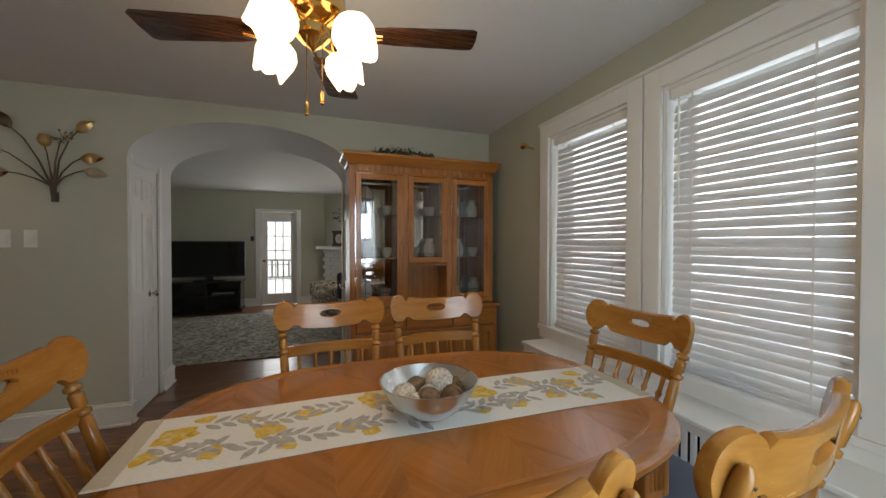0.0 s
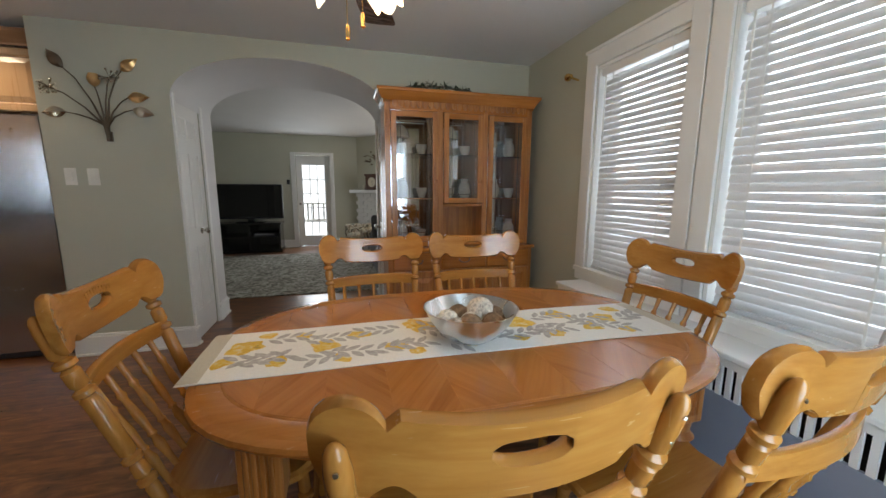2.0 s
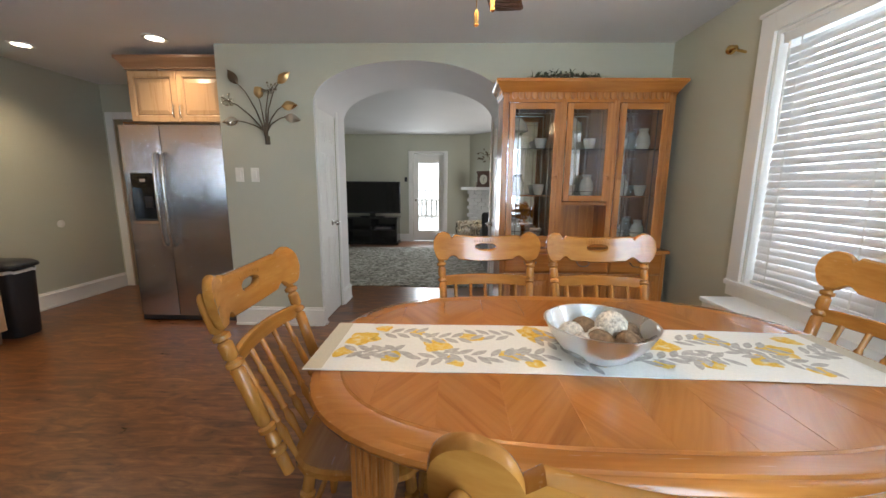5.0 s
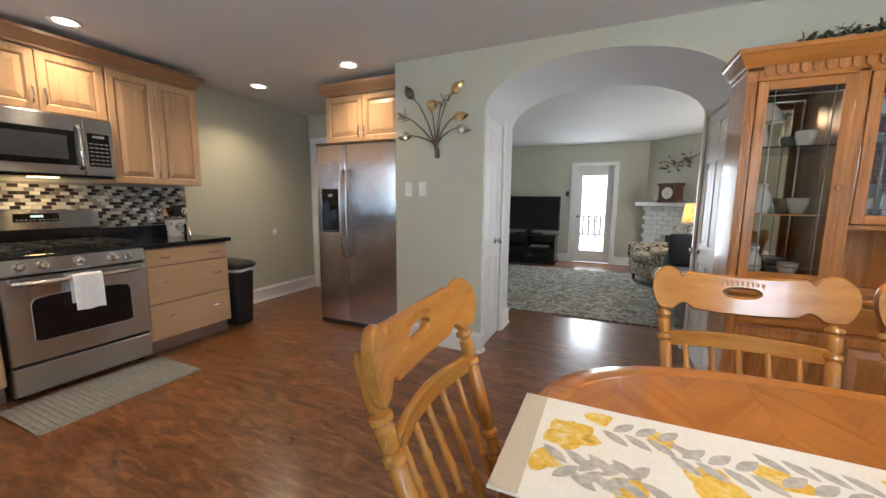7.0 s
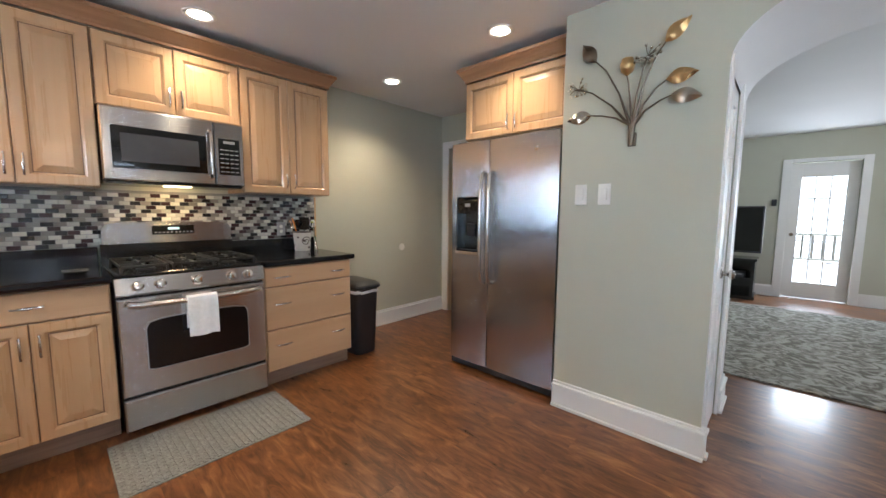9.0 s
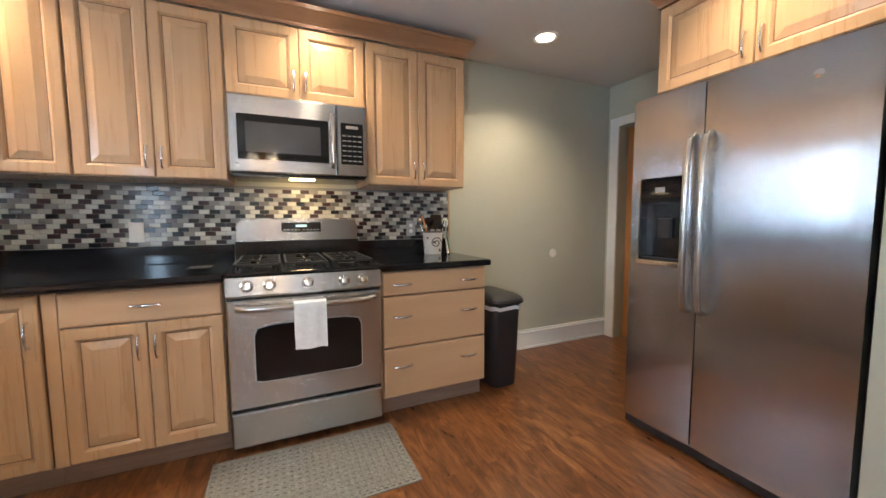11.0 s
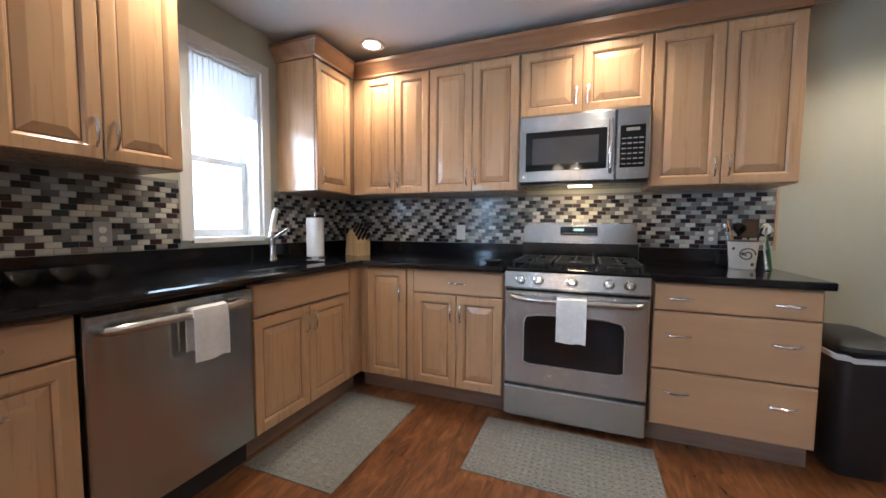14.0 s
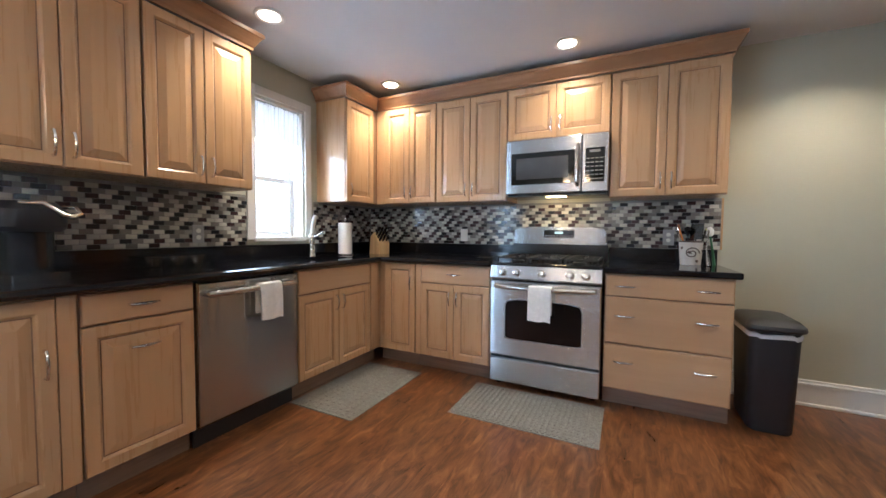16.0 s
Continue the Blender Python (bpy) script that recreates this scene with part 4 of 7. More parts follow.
for gx in (0.04, 0.275, 0.515):
    bm = B()
    x0, x1, y0, y1, zt = gx, gx + 0.205, -0.60, -0.105, 0.945
    for q in ((x0, y0, x1, y0), (x1, y0, x1, y1), (x1, y1, x0, y1), (x0, y1, x0, y0), (x0, (y0 + y1) / 2, x1, (y0 + y1) / 2), ((x0 + x1) / 2, y0, (x0 + x1) / 2, y0 + 0.08), ((x0 + x1) / 2, y1 - 0.08, (x0 + x1) / 2, y1),
              ((x0 + x1) / 2, -0.42, (x0 + x1) / 2, -0.28), (x0, -0.49, x0 + 0.06, -0.49), (x1 - 0.06, -0.49, x1, -0.49), (x0, -0.21, x0 + 0.06, -0.21), (x1 - 0.06, -0.21, x1, -0.21)):
        box(bm, min(q[0], q[2]) - 0.005, max(q[0], q[2]) + 0.005, min(q[1], q[3]) - 0.005, max(q[1], q[3]) + 0.005, zt - 0.014, zt, 0.002, 1)
    for fx in (x0, x1):
        for fy in (y0, y1):
            box(bm, fx - 0.006, fx + 0.006, fy - 0.006, fy + 0.006, 0.904, zt - 0.01)
    part("grate", bm, "iron", o, "black cast iron grate")
for fx in (0.05, RW - 0.05):
    part("foot", lathe(B(), [(0.02, 0), (0.02, 0.036)], 10, Matrix.Translation((fx, -0.58, 0))), "black", o)
    part("foot", lathe(B(), [(0.02, 0), (0.02, 0.036)], 10, Matrix.Translation((fx, -0.10, 0))), "black", o)


def hand_towel(name, at, rz, w, front, back, label, ysag=0.0):
    """A towel folded over a bar at the origin, hanging down on both sides."""
    o = thing(name, *at, rz, label, "towel")
    bm = B()
    n = 10
    path = [(0.022, -back), (0.021, -back * 0.5), (0.020, -0.01), (0.014, 0.012), (0, 0.020), (-0.014, 0.012), (-0.020, -0.01), (-0.022, -front * 0.5), (-0.021, -front)]
    loops = []
    for th in (0.0, 0.008):
        grid = []
        for i, (y, z) in enumerate(path):
            k = 1 + th / 0.02
            grid.append([(-w / 2 + w * j / n, y * k + 0.0025 * math.sin(j * 1.3 + i * 0.4), (z + (th if 2 < i < 6 else 0)) + 0.003 * math.sin(j * 0.9 + 1) * (i in (0, 8))) for j in range(n + 1)])
        loops.append(grid)
    vs = [[[bm.verts.new(p) for p in row] for row in g] for g in loops]
    for g in vs:
        for i in range(len(path) - 1):
            for j in range(n):
                bm.faces.new((g[i][j], g[i][j + 1], g[i + 1][j + 1], g[i + 1][j]))
    for i in range(len(path) - 1):
        for j in (0, n):
            bm.faces.new((vs[0][i][j], vs[0][i + 1][j], vs[1][i + 1][j], vs[1][i][j]))
    for i in (0, len(path) - 1):
        for j in range(n):
            bm.faces.new((vs[0][i][j], vs[0][i][j + 1], vs[1][i][j + 1], vs[1][i][j]))
    part("cloth", bm, "towel", o, "", True)
    return o


hand_towel("dish_towel", (0.732, 1.597 + 0.375, 0.738), 90, 0.15, 0.21, 0.17, "white dish towel folded over the oven handle")

o = thing("microwave", 0, 1.615, 1.415, 90, "stainless over-range microwave with black glass", "microwave")
MW, MH, MD = 0.742, 0.42, 0.375
part("body", bx(0.001, MW - 0.001, -MD + 0.03, -0.003, 0, MH - 0.001, bevel=0.003), "black", o)
part("vent_base", bx(0.01, MW - 0.01, -MD + 0.02, -0.02, -0.012, -0.001), "black", o)
df = part("door", rings(B(), [rect(0.0, 0.560, 0.004, MH - 0.002, i, y) for i, y in ((0, -MD + 0.028), (0, -MD - 0.002), (0.008, -MD - 0.010))]), "steel", o)
part("window_frame", bx(0.045, 0.515, -MD - 0.0135, -MD - 0.0105, 0.075, 0.315, bevel=0.001), "blackglass", df, "black window surround")
part("window_glass", bx(0.085, 0.470, -MD - 0.0155, -MD - 0.0138, 0.115, 0.275), "mwglass", df, "grey mesh window")
part("door_handle", tube(B(), [(0.535, -MD - 0.010, 0.055), (0.535, -MD - 0.040, 0.075), (0.535, -MD - 0.050, 0.20), (0.535, -MD - 0.040, 0.335), (0.535, -MD - 0.010, 0.355)], 0.0125, 12), "nickel", df, "upright rounded steel handle", True)
pp = part("control_panel", rings(B(), [rect(0.564, MW, 0.004, MH - 0.002, i, y) for i, y in ((0, -MD + 0.028), (0, -MD - 0.002), (0.006, -MD - 0.010))]), "steel", o)
kp = part("keypad", bx(0.585, 0.715, -MD - 0.0135, -MD - 0.0105, 0.075, 0.315, bevel=0.001), "blackglass", pp, "black keypad")
part("digits", bx(0.615, 0.685, -MD - 0.0145, -MD - 0.0138, 0.282, 0.300), "grey", kp)
for i in range(4):
    for j in range(6):
        part("button", bx(0.593 + 0.030 * i, 0.615 + 0.030 * i, -MD - 0.0145, -MD - 0.0138, 0.092 + 0.029 * j, 0.099 + 0.029 * j), "grey", kp)
part("badge", lathe(B(), [(0.011, 0), (0.011, 0.002), (0.002, 0.003)], 16, along((0.04, -MD - 0.010, 0.045), (0.04, -1, 0.045))[0]), "chrome", df)
part("lamp_lens", bx(0.30, 0.44, -0.30, -0.22, -0.016, -0.0125), "hoodbulb", o, "glowing warm hood lamp")

o = thing("dishwasher", 2.148, 0, 0, 180, "stainless steel dishwasher under the worktop", "dishwasher")
DW = 0.63
part("body", bx(0.004, DW - 0.004, -SD + 0.03, -0.03, 0.10, BZ1 - 0.002), "black", o)
dd = part("door", rings(B(), [rect(0.006, DW - 0.006, 0.125, BZ1 - 0.012, i, y) for i, y in ((0, -SD + 0.029), (0, -SD - 0.004), (0.006, -SD - 0.010))]), "steel_dw", o)
part("toe_panel", bx(0.006, DW - 0.006, -SD + 0.055, -SD + 0.07, 0.0, 0.12), "plastic", o)
part("door_handle", tube(B(), [(0.05, -SD - 0.008, 0.80), (0.052, -SD - 0.040, 0.80), (0.09, -SD - 0.055, 0.80), (DW / 2, -SD - 0.060, 0.80), (DW - 0.09, -SD - 0.055, 0.80), (DW - 0.052, -SD - 0.040, 0.80), (DW - 0.05, -SD - 0.008, 0.80)], 0.0175, 12), "nickel", dd, "rounded steel bar handle", True)
part("badge", bx(0.50, 0.545, -SD - 0.0115, -SD - 0.0105, 0.815, 0.823), "grey", dd)
hand_towel("dish_towel", (1.775, SD + 0.058, 0.80), 180, 0.14, 0.185, 0.15, "white dish towel folded over the dishwasher handle")

FX0, FX1, FY = 1.225, 2.135, 3.615
o = thing("refrigerator", FX0, FY, 0, 0, "stainless side-by-side refrigerator with ice dispenser", "refrigerator")
FW = FX1 - FX0
part("body", bx(0.004, FW - 0.004, 0.065, 0.78, 0.03, 1.765, bevel=0.004), "fridgeside", o, "dark grey side panels")
part("hinge_cover", bx(0.03, 0.12, 0.03, 0.13, 1.765, 1.79, bevel=0.006), "plastic", o)
part("hinge_cover", bx(FW - 0.12, FW - 0.03, 0.03, 0.13, 1.765, 1.79, bevel=0.006), "plastic", o)
part("base_grille", bx(0.006, FW - 0.006, 0.004, 0.066, 0.010, 0.055, bevel=0.004), "plastic", o)
for fx in (0.06, FW - 0.06):
    part("foot", lathe(B(), [(0.025, 0), (0.025, 0.03)], 10, Matrix.Translation((fx, 0.12, 0))), "plastic", o)
    part("foot", lathe(B(), [(0.025, 0), (0.025, 0.03)], 10, Matrix.Translation((fx, 0.70, 0))), "plastic", o)


def fridge_door(x0, x1, hole=None):
    bm = B()
    z0, z1, n = 0.060, 1.775, 10
    bow = lambda x: -0.012 * (1 - ((x - (x0 + x1) / 2) / ((x1 - x0) / 2)) ** 4)
    if hole is None:
        spans = [(x0, x1, z0, z1)]
    else:
        hx0, hx1, hz0, hz1 = hole
        spans = [(x0, x1, z0, hz0), (x0, x1, hz1, z1), (x0, hx0, hz0, hz1), (hx1, x1, hz0, hz1)]
    for a, b, c, e in spans:
        out = [(a + (b - a) * k / n, bow(a + (b - a) * k / n)) for k in range(n + 1)] + [(b, 0.060), (a, 0.060)]
        prism(bm, out, "z", c, e)
    bmesh.ops.remove_doubles(bm, verts=bm.verts[:], dist=0.00001)
    return bm


HOLE = (0.065, 0.285, 0.945, 1.365)
d1 = part("freezer_door", fridge_door(0.003, 0.362, HOLE), "steel_v", o)
d2 = part("fridge_door", fridge_door(0.368, FW - 0.003), "steel_v", o)
part("dispenser_back", bx(HOLE[0], HOLE[1], 0.042, 0.055, HOLE[2], HOLE[3]), "black", d1, "black dispenser recess")
part("dispenser_panel", prism(B(), [(0.072, 1.24), (0.072, 1.335), (0.10, 1.358), (0.25, 1.358), (0.278, 1.335), (0.278, 1.24)], "y", -0.016, 0.03), "blackglass", d1, "dark control panel")
part("dispenser_display", bx(0.15, 0.20, -0.018, -0.0165, 1.29, 1.315), "grey", d1)
part("dispenser_trim", bx(HOLE[0] - 0.012, HOLE[0], -0.014, 0.0, HOLE[2] - 0.012, HOLE[3], bevel=0.003), "chrome", d1)
part("dispenser_trim", bx(HOLE[0] - 0.012, HOLE[1] + 0.012, -0.018, 0.0, HOLE[2] - 0.026, HOLE[2], bevel=0.004), "chrome", d1)
part("paddle", bx(0.14, 0.21, 0.02, 0.04, 1.06, 1.16, bevel=0.006), "plastic", d1)
part("drip_tray", bx(HOLE[0], HOLE[1], -0.005, 0.042, HOLE[2], HOLE[2] + 0.012), "plastic", d1)
for hx, dd in ((0.330, d1), (0.400, d2)):
    part("door_handle", tube(B(), [(hx, -0.010, 0.72), (hx, -0.045, 0.74), (hx, -0.062, 0.85), (hx, -0.066, 1.13), (hx, -0.062, 1.41), (hx, -0.045, 1.52), (hx, -0.010, 1.54)], [0.014, 0.016, 0.015, 0.014, 0.015, 0.016, 0.014], 12), "nickel", dd, "long bowed steel handle", True)
part("badge", lathe(B(), [(0.016, 0), (0.016, 0.002), (0.002, 0.003)], 18, along((FW - 0.16, -0.011, 1.67), (FW - 0.16, -1, 1.67))[0]), "chrome", d2)
w = 2.160 - 1.285
cabinet("wall_cabinet", (1.285, YB - 0.002), 0, w, YB - 3.70, 1.81, UT, pair_doors(w, 1.816, UT - 0.012, 1.90), "deep maple cabinet above the refrigerator", UPG)
o = thing("crown_moulding", 1.285, YB - 0.002, 0, 0, "maple crown moulding above the refrigerator cabinet", "moulding")
part("moulding", crown(B(), 0, w, YB - 3.71, CZ, (1, 0)), "crown_wood", o)


# ---- small kitchen things ----
o = thing("trash_can", 0.40, 3.24, 0, 90, "charcoal plastic trash can with a domed lid", "trash can")
def rounded(w, d, r, n=5):
    out = []
    for cx, cy, a0 in ((w / 2 - r, d / 2 - r, 0), (-w / 2 + r, d / 2 - r, 90), (-w / 2 + r, -d / 2 + r, 180), (w / 2 - r, -d / 2 + r, 270)):
        for k in range(n + 1):
            a = radians(a0 + 90 * k / n)
            out.append((cx + r * math.cos(a), cy + r * math.sin(a)))
    return out
part("bin", rings(B(), [[(x, y, z) for x, y in rounded(w, d, 0.05)] for w, d, z in ((0.20, 0.34, 0), (0.21, 0.35, 0.01), (0.235, 0.40, 0.58))]), "plastic", o, "", True)
part("liner", rings(B(), [[(x, y, z + 0.006 * math.sin(3 * x * 40 + y * 30)) for x, y in rounded(w, d, 0.05)] for w, d, z in ((0.241, 0.406, 0.545), (0.244, 0.409, 0.566), (0.235, 0.40, 0.570))]), "liner", o, "white plastic bin liner edge", True)
part("lid", rings(B(), [[(x, y - 0.006, z) for x, y in rounded(w, d, 0.06)] for w, d, z in ((0.262, 0.445, 0.590), (0.268, 0.455, 0.600), (0.262, 0.445, 0.618), (0.22, 0.38, 0.640), (0.12, 0.25, 0.648))]), "plastic", o, "", True)

o = thing("paper_towel_roll", 0.62, 0.19, CT, 0, "white paper towel roll on a steel stand", "paper towel")
part("base", lathe(B(), [(0.075, 0), (0.075, 0.008), (0.07, 0.012), (0.006, 0.013)], 24), "chrome", o, "", True)
part("roll", lathe(B(), [(0.060, 0.014), (0.0615, 0.02), (0.0615, 0.285), (0.060, 0.29), (0.02, 0.291)], 28), "paper", o, "", True)
part("rod", lathe(B(), [(0.006, 0.01), (0.006, 0.31), (0.014, 0.318), (0.014, 0.33), (0.004, 0.335)], 12), "chrome", o, "", True)

o = thing("knife_block", 0.30, 0.33, CT, 70, "pale wooden knife block with black-handled knives", "knife block")
part("block", prism(B(), [(-0.075, 0), (0.085, 0), (0.09, 0.105), (0.0, 0.205), (-0.055, 0.165)], "y", -0.06, 0.06), "blockwood", o)
for i in range(3):
    for j in range(3):
        p0 = Vector((0.012 + 0.026 * i, -0.038 + 0.038 * j, 0.186 - 0.029 * i))
        m, _ = along(p0, p0 + Vector((0.66, 0, 0.75)))
        bm = B()
        box(bm, -0.008, 0.008, -0.012, 0.012, -0.01, 0.095 - 0.012 * i, 0.004, 1)
        bm.transform(m)
        part("knife_handle", bm, "black", o, "black riveted knife handle")

o = thing("utensil_crock", 0.14, 2.885, CT, 0, "cream ceramic crock with a brown scroll pattern", "crock")
part("pot", lathe(B(), [(0.058, 0), (0.062, 0.004), (0.073, 0.155), (0.075, 0.165), (0.069, 0.165), (0.060, 0.02), (0.004, 0.015)], 24), "crock", o, "", True)
spiral = [(0.066 + 0.009 * 0.5, 0.045 * (1 - k / 22) * math.cos(k * 0.55), 0.085 + 0.042 * (1 - k / 22) * math.sin(k * 0.55)) for k in range(20)]
part("scroll", tube(B(), [(math.sqrt(max(0.0001, 0.0715 ** 2 - y * y)), y, z) for x, y, z in spiral], 0.004, 6), "darkprint", o, "brown painted scroll")
for k in range(9):
    a = radians(40 * k + 25)
    part("dab", lathe(B(), [(0.010, -0.002), (0.010, 0.002), (0.002, 0.003)], 8, along((0.068 * math.cos(a), 0.068 * math.sin(a), 0.03 + 0.1 * ((k * 37) % 10) / 10), (math.cos(a), math.sin(a), 0.09))[0]), "darkprint", o)
part("rim", lathe(B(), [(0.0735, 0.158), (0.0765, 0.160), (0.0765, 0.166), (0.0735, 0.168)], 24), "darkprint", o)


def utensil(name, base, tip, head, mat, label):
    o = thing(name, base[0], base[1], base[2], 0, label, "utensil", "cooking utensils")
    t = Vector(tip) - Vector(base)
    part("shaft", rod(B(), (0, 0, 0), t, 0.005, 0.005, 8), mat, o)
    bm = B()
    if head[0] == "flat":
        box(bm, -head[1] / 2, head[1] / 2, -0.003, 0.003, 0, head[2], 0.002, 1)
    else:
        lathe(bm, [(0.008, 0), (head[1] / 2, head[2] * 0.5), (head[1] / 2.4, head[2] * 0.85), (0.004, head[2])], 10)
        bmesh.ops.scale(bm, vec=(0.45, 1, 1), verts=bm.verts[:])
    bm.transform(Matrix.Translation(t) @ t.to_track_quat("Z", "Y").to_matrix().to_4x4())
    part("head", bm, head[3], o)
    return o


zc = CT + 0.025
utensil("spatula", (0.14, 2.875, zc), (0.13, 2.83, CT + 0.20), ("flat", 0.042, 0.085, "orange"), "orange", "orange-handled turner standing in the crock")
utensil("spatula", (0.14, 2.90, zc), (0.12, 2.915, CT + 0.18), ("flat", 0.085, 0.11, "black"), "black", "wide black spatula standing in the crock")
utensil("ladle", (0.12, 2.88, zc), (0.10, 2.87, CT + 0.20), ("round", 0.07, 0.07, "black"), "black", "black ladle standing in the crock")
utensil("turner", (0.15, 2.91, zc), (0.16, 2.965, CT + 0.24), ("flat", 0.06, 0.012, "lime"), "black", "dark turner with a lime edge in the crock")
utensil("whisk", (0.11, 2.86, zc), (0.07, 2.82, CT + 0.21), ("round", 0.04, 0.06, "nickel"), "nickel", "steel whisk standing in the crock")
o = thing("dish_brush", 0.12, 3.005, CT, 0, "dish brush with a green handle standing upright", "brush")
part("handle", tube(B(), [(0, 0.02, 0), (0, 0.012, 0.08), (0, -0.002, 0.17), (0, -0.008, 0.21)], [0.010, 0.008, 0.006, 0.006], 8), "greenhandle", o, "", True)
part("head", lathe(B(), [(0.010, 0.20), (0.022, 0.21), (0.024, 0.245), (0.012, 0.262), (0.003, 0.265)], 12, Matrix.Translation((0, -0.01, 0))), "paper", o, "white bristle head", True)
o = thing("ladle", 0.19, 2.968, CT, 0, "slim steel spoon leaning on the crock", "utensil", "cooking utensils")
part("shaft", tube(B(), [(0.02, 0.012, 0.004), (0.0, 0.0, 0.12), (-0.02, 0.012, 0.24)], [0.012, 0.005, 0.005], 8), "nickel", o, "", True)

o = thing("spoon_rest", 0.44, 1.47, CT, 0, "small square steel spoon rest on the worktop", "spoon rest")
part("plate", rings(B(), [[(x, y, z) for x, y in rounded(s, s * 0.8, 0.02)] for s, z in ((0.08, 0), (0.13, 0.014), (0.135, 0.018), (0.125, 0.017), (0.075, 0.005))]), "nickel", o, "", True)

for k in range(3):
    o = thing("glass_bowl", 1.85 + 0.118 * k, 0.105 + 0.01 * (k % 2), CT, 0, "small clear glass dessert bowl on the worktop", "bowl", "glass bowls")
    part("bowl", lathe(B(), [(0.022, 0), (0.025, 0.003), (0.038, 0.020), (0.060, 0.058), (0.0588, 0.0585), (0.0365, 0.0215), (0.022, 0.0045), (0.004, 0.004)], 24), "glass", o, "", True)

o = thing("coffee_maker", 2.62, 0.20, CT, 180, "black coffee maker with a curved silver handle", "coffee maker")
part("base", prism(B(), rounded(0.23, 0.30, 0.05), "z", 0, 0.03), "black", o, "", True)
part("tower", prism(B(), [(x, y + 0.08) for x, y in rounded(0.22, 0.14, 0.04)], "z", 0.03, 0.31), "black", o, "", True)
part("head", rings(B(), [[(x, y, z) for x, y in rounded(w, d, 0.06)] for w, d, z in ((0.20, 0.26, 0.20), (0.22, 0.29, 0.22), (0.22, 0.29, 0.29), (0.17, 0.23, 0.325))]), "plastic", o, "", True)
part("handle", tube(B(), [(-0.04, -0.120, 0.318), (0.02, -0.150, 0.318), (0.05, -0.162, 0.292), (0.075, -0.166, 0.270), (0.105, -0.166, 0.264), (0.132, -0.160, 0.278), (0.124, -0.140, 0.305), (0.095, -0.100, 0.305)], [0.008, 0.010, 0.011, 0.012, 0.012, 0.011, 0.009, 0.008], 10), "nickel", o, "curved silver handle", True)

for px, py, face, lab in ((0.0, 1.105, "x", "white double outlet on the mosaic splashback"), (0.0, 2.76, "x", "grey outlet plate on the mosaic splashback"), (1.80, 0.0, "y", "grey steel outlet plate on the mosaic splashback")):
    o = thing("outlet", px + (0.0075 if face == "x" else 0), py + (0.0075 if face == "y" else 0), 1.095, 90 if face == "x" else 180, lab, "outlet")
    part("plate", bx(-0.036, 0.036, -0.007, 0, -0.058, 0.058, bevel=0.003), "grey" if py != 1.105 else "ivory", o)
    for s in (-1, 1):
        part("socket", lathe(B(), [(0.015, 0), (0.015, 0.002), (0.002, 0.0022)], 14, along((0, -0.007, 0.021 * s), (0, -1, 0.021 * s))[0]), "ivory", o)
o = thing("outlet", 0.0, 4.137, 0.848, 90, "small round white outlet cover on the sage wall", "outlet")
part("plate", lathe(B(), [(0.040, 0), (0.040, 0.004), (0.034, 0.008), (0.004, 0.009)], 20, along((0, 0, 0), (0, -1, 0))[0]), "ivory", o, "", True)
for px in (2.296, 2.432):
    o = thing("light_switch", px, YA, 1.357, 0, "ivory rocker light switch plate on the wall", "light switch", "light switches")
    part("plate", bx(-0.036, 0.036, -0.006, 0, -0.06, 0.06, bevel=0.003), "ivory", o)
    part("rocker", bx(-0.016, 0.016, -0.012, -0.006, -0.033, 0.033, bevel=0.002), "ivory", o)


def floor_mat(x0, x1, y0, y1, ribs, label):
    o = thing("floor_mat", (x0 + x1) / 2, (y0 + y1) / 2, 0, 0, label, "mat")
    a, b = (x1 - x0) / 2, (y1 - y0) / 2
    part("backing", bx(-a, a, -b, b, 0.0005, 0.006, bevel=0.002), "mat", o)
    if ribs:
        bm = B()
        n = 26
        for k in range(n):
            y = -b + 0.02 + (2 * b - 0.04) * (k + 0.5) / n
            box(bm, -a + 0.012, a - 0.012, y - 0.0085, y + 0.0085, 0.0055, 0.0105)
        for k in range(14):
            x = -a + 0.02 + (2 * a - 0.04) * (k + 0.5) / 14
            box(bm, x - 0.006, x + 0.006, -b + 0.012, b - 0.012, 0.0055, 0.0088)
        tagged(part("ribbing", bm, "mat", o, "woven grey ribs"), kind="stuff")
    else:
        bm = B()
        for k in range(16):
            for j in range(9):
                x, y = -a + 0.04 + (2 * a - 0.08) * k / 15, -b + 0.04 + (2 * b - 0.08) * j / 8
                box(bm, x - 0.014, x + 0.014, y - 0.012, y + 0.012, 0.0055, 0.0085)
        tagged(part("tuft_texture", bm, "mat", o, "flat grey tufts"), kind="stuff")
    return o


floor_mat(0.685, 1.195, 1.515, 2.385, True, "grey ribbed mat in front of the range")
floor_mat(0.72, 1.56, 0.55, 1.058, False, "plain grey mat in front of the sink")

o = thing("valance", 1.153, -0.035, 2.113, 0, "sheer white valance at the top of the sink window", "curtain")
part("curtain_rod", rod(B(), (-0.236, 0, -0.012), (0.236, 0, -0.012), 0.006, None, 8), "white", o)
bm = B()
n, rows = 80, 6
vs = []
for j in range(rows + 1):
    vs.append([bm.verts.new((-0.23 + 0.46 * i / n, 0.014 * math.sin(i * 1.15) * (0.4 + 0.6 * j / rows) + 0.006 * math.sin(i * 0.37), -0.004 - (0.285 + 0.012 * math.sin(i * 0.6)) * j / rows)) for i in range(n + 1)])
for j in range(rows):
    for i in range(n):
        bm.faces.new((vs[j][i], vs[j][i + 1], vs[j + 1][i + 1], vs[j + 1][i]))
part("cloth", bm, "valance", o, "", True)

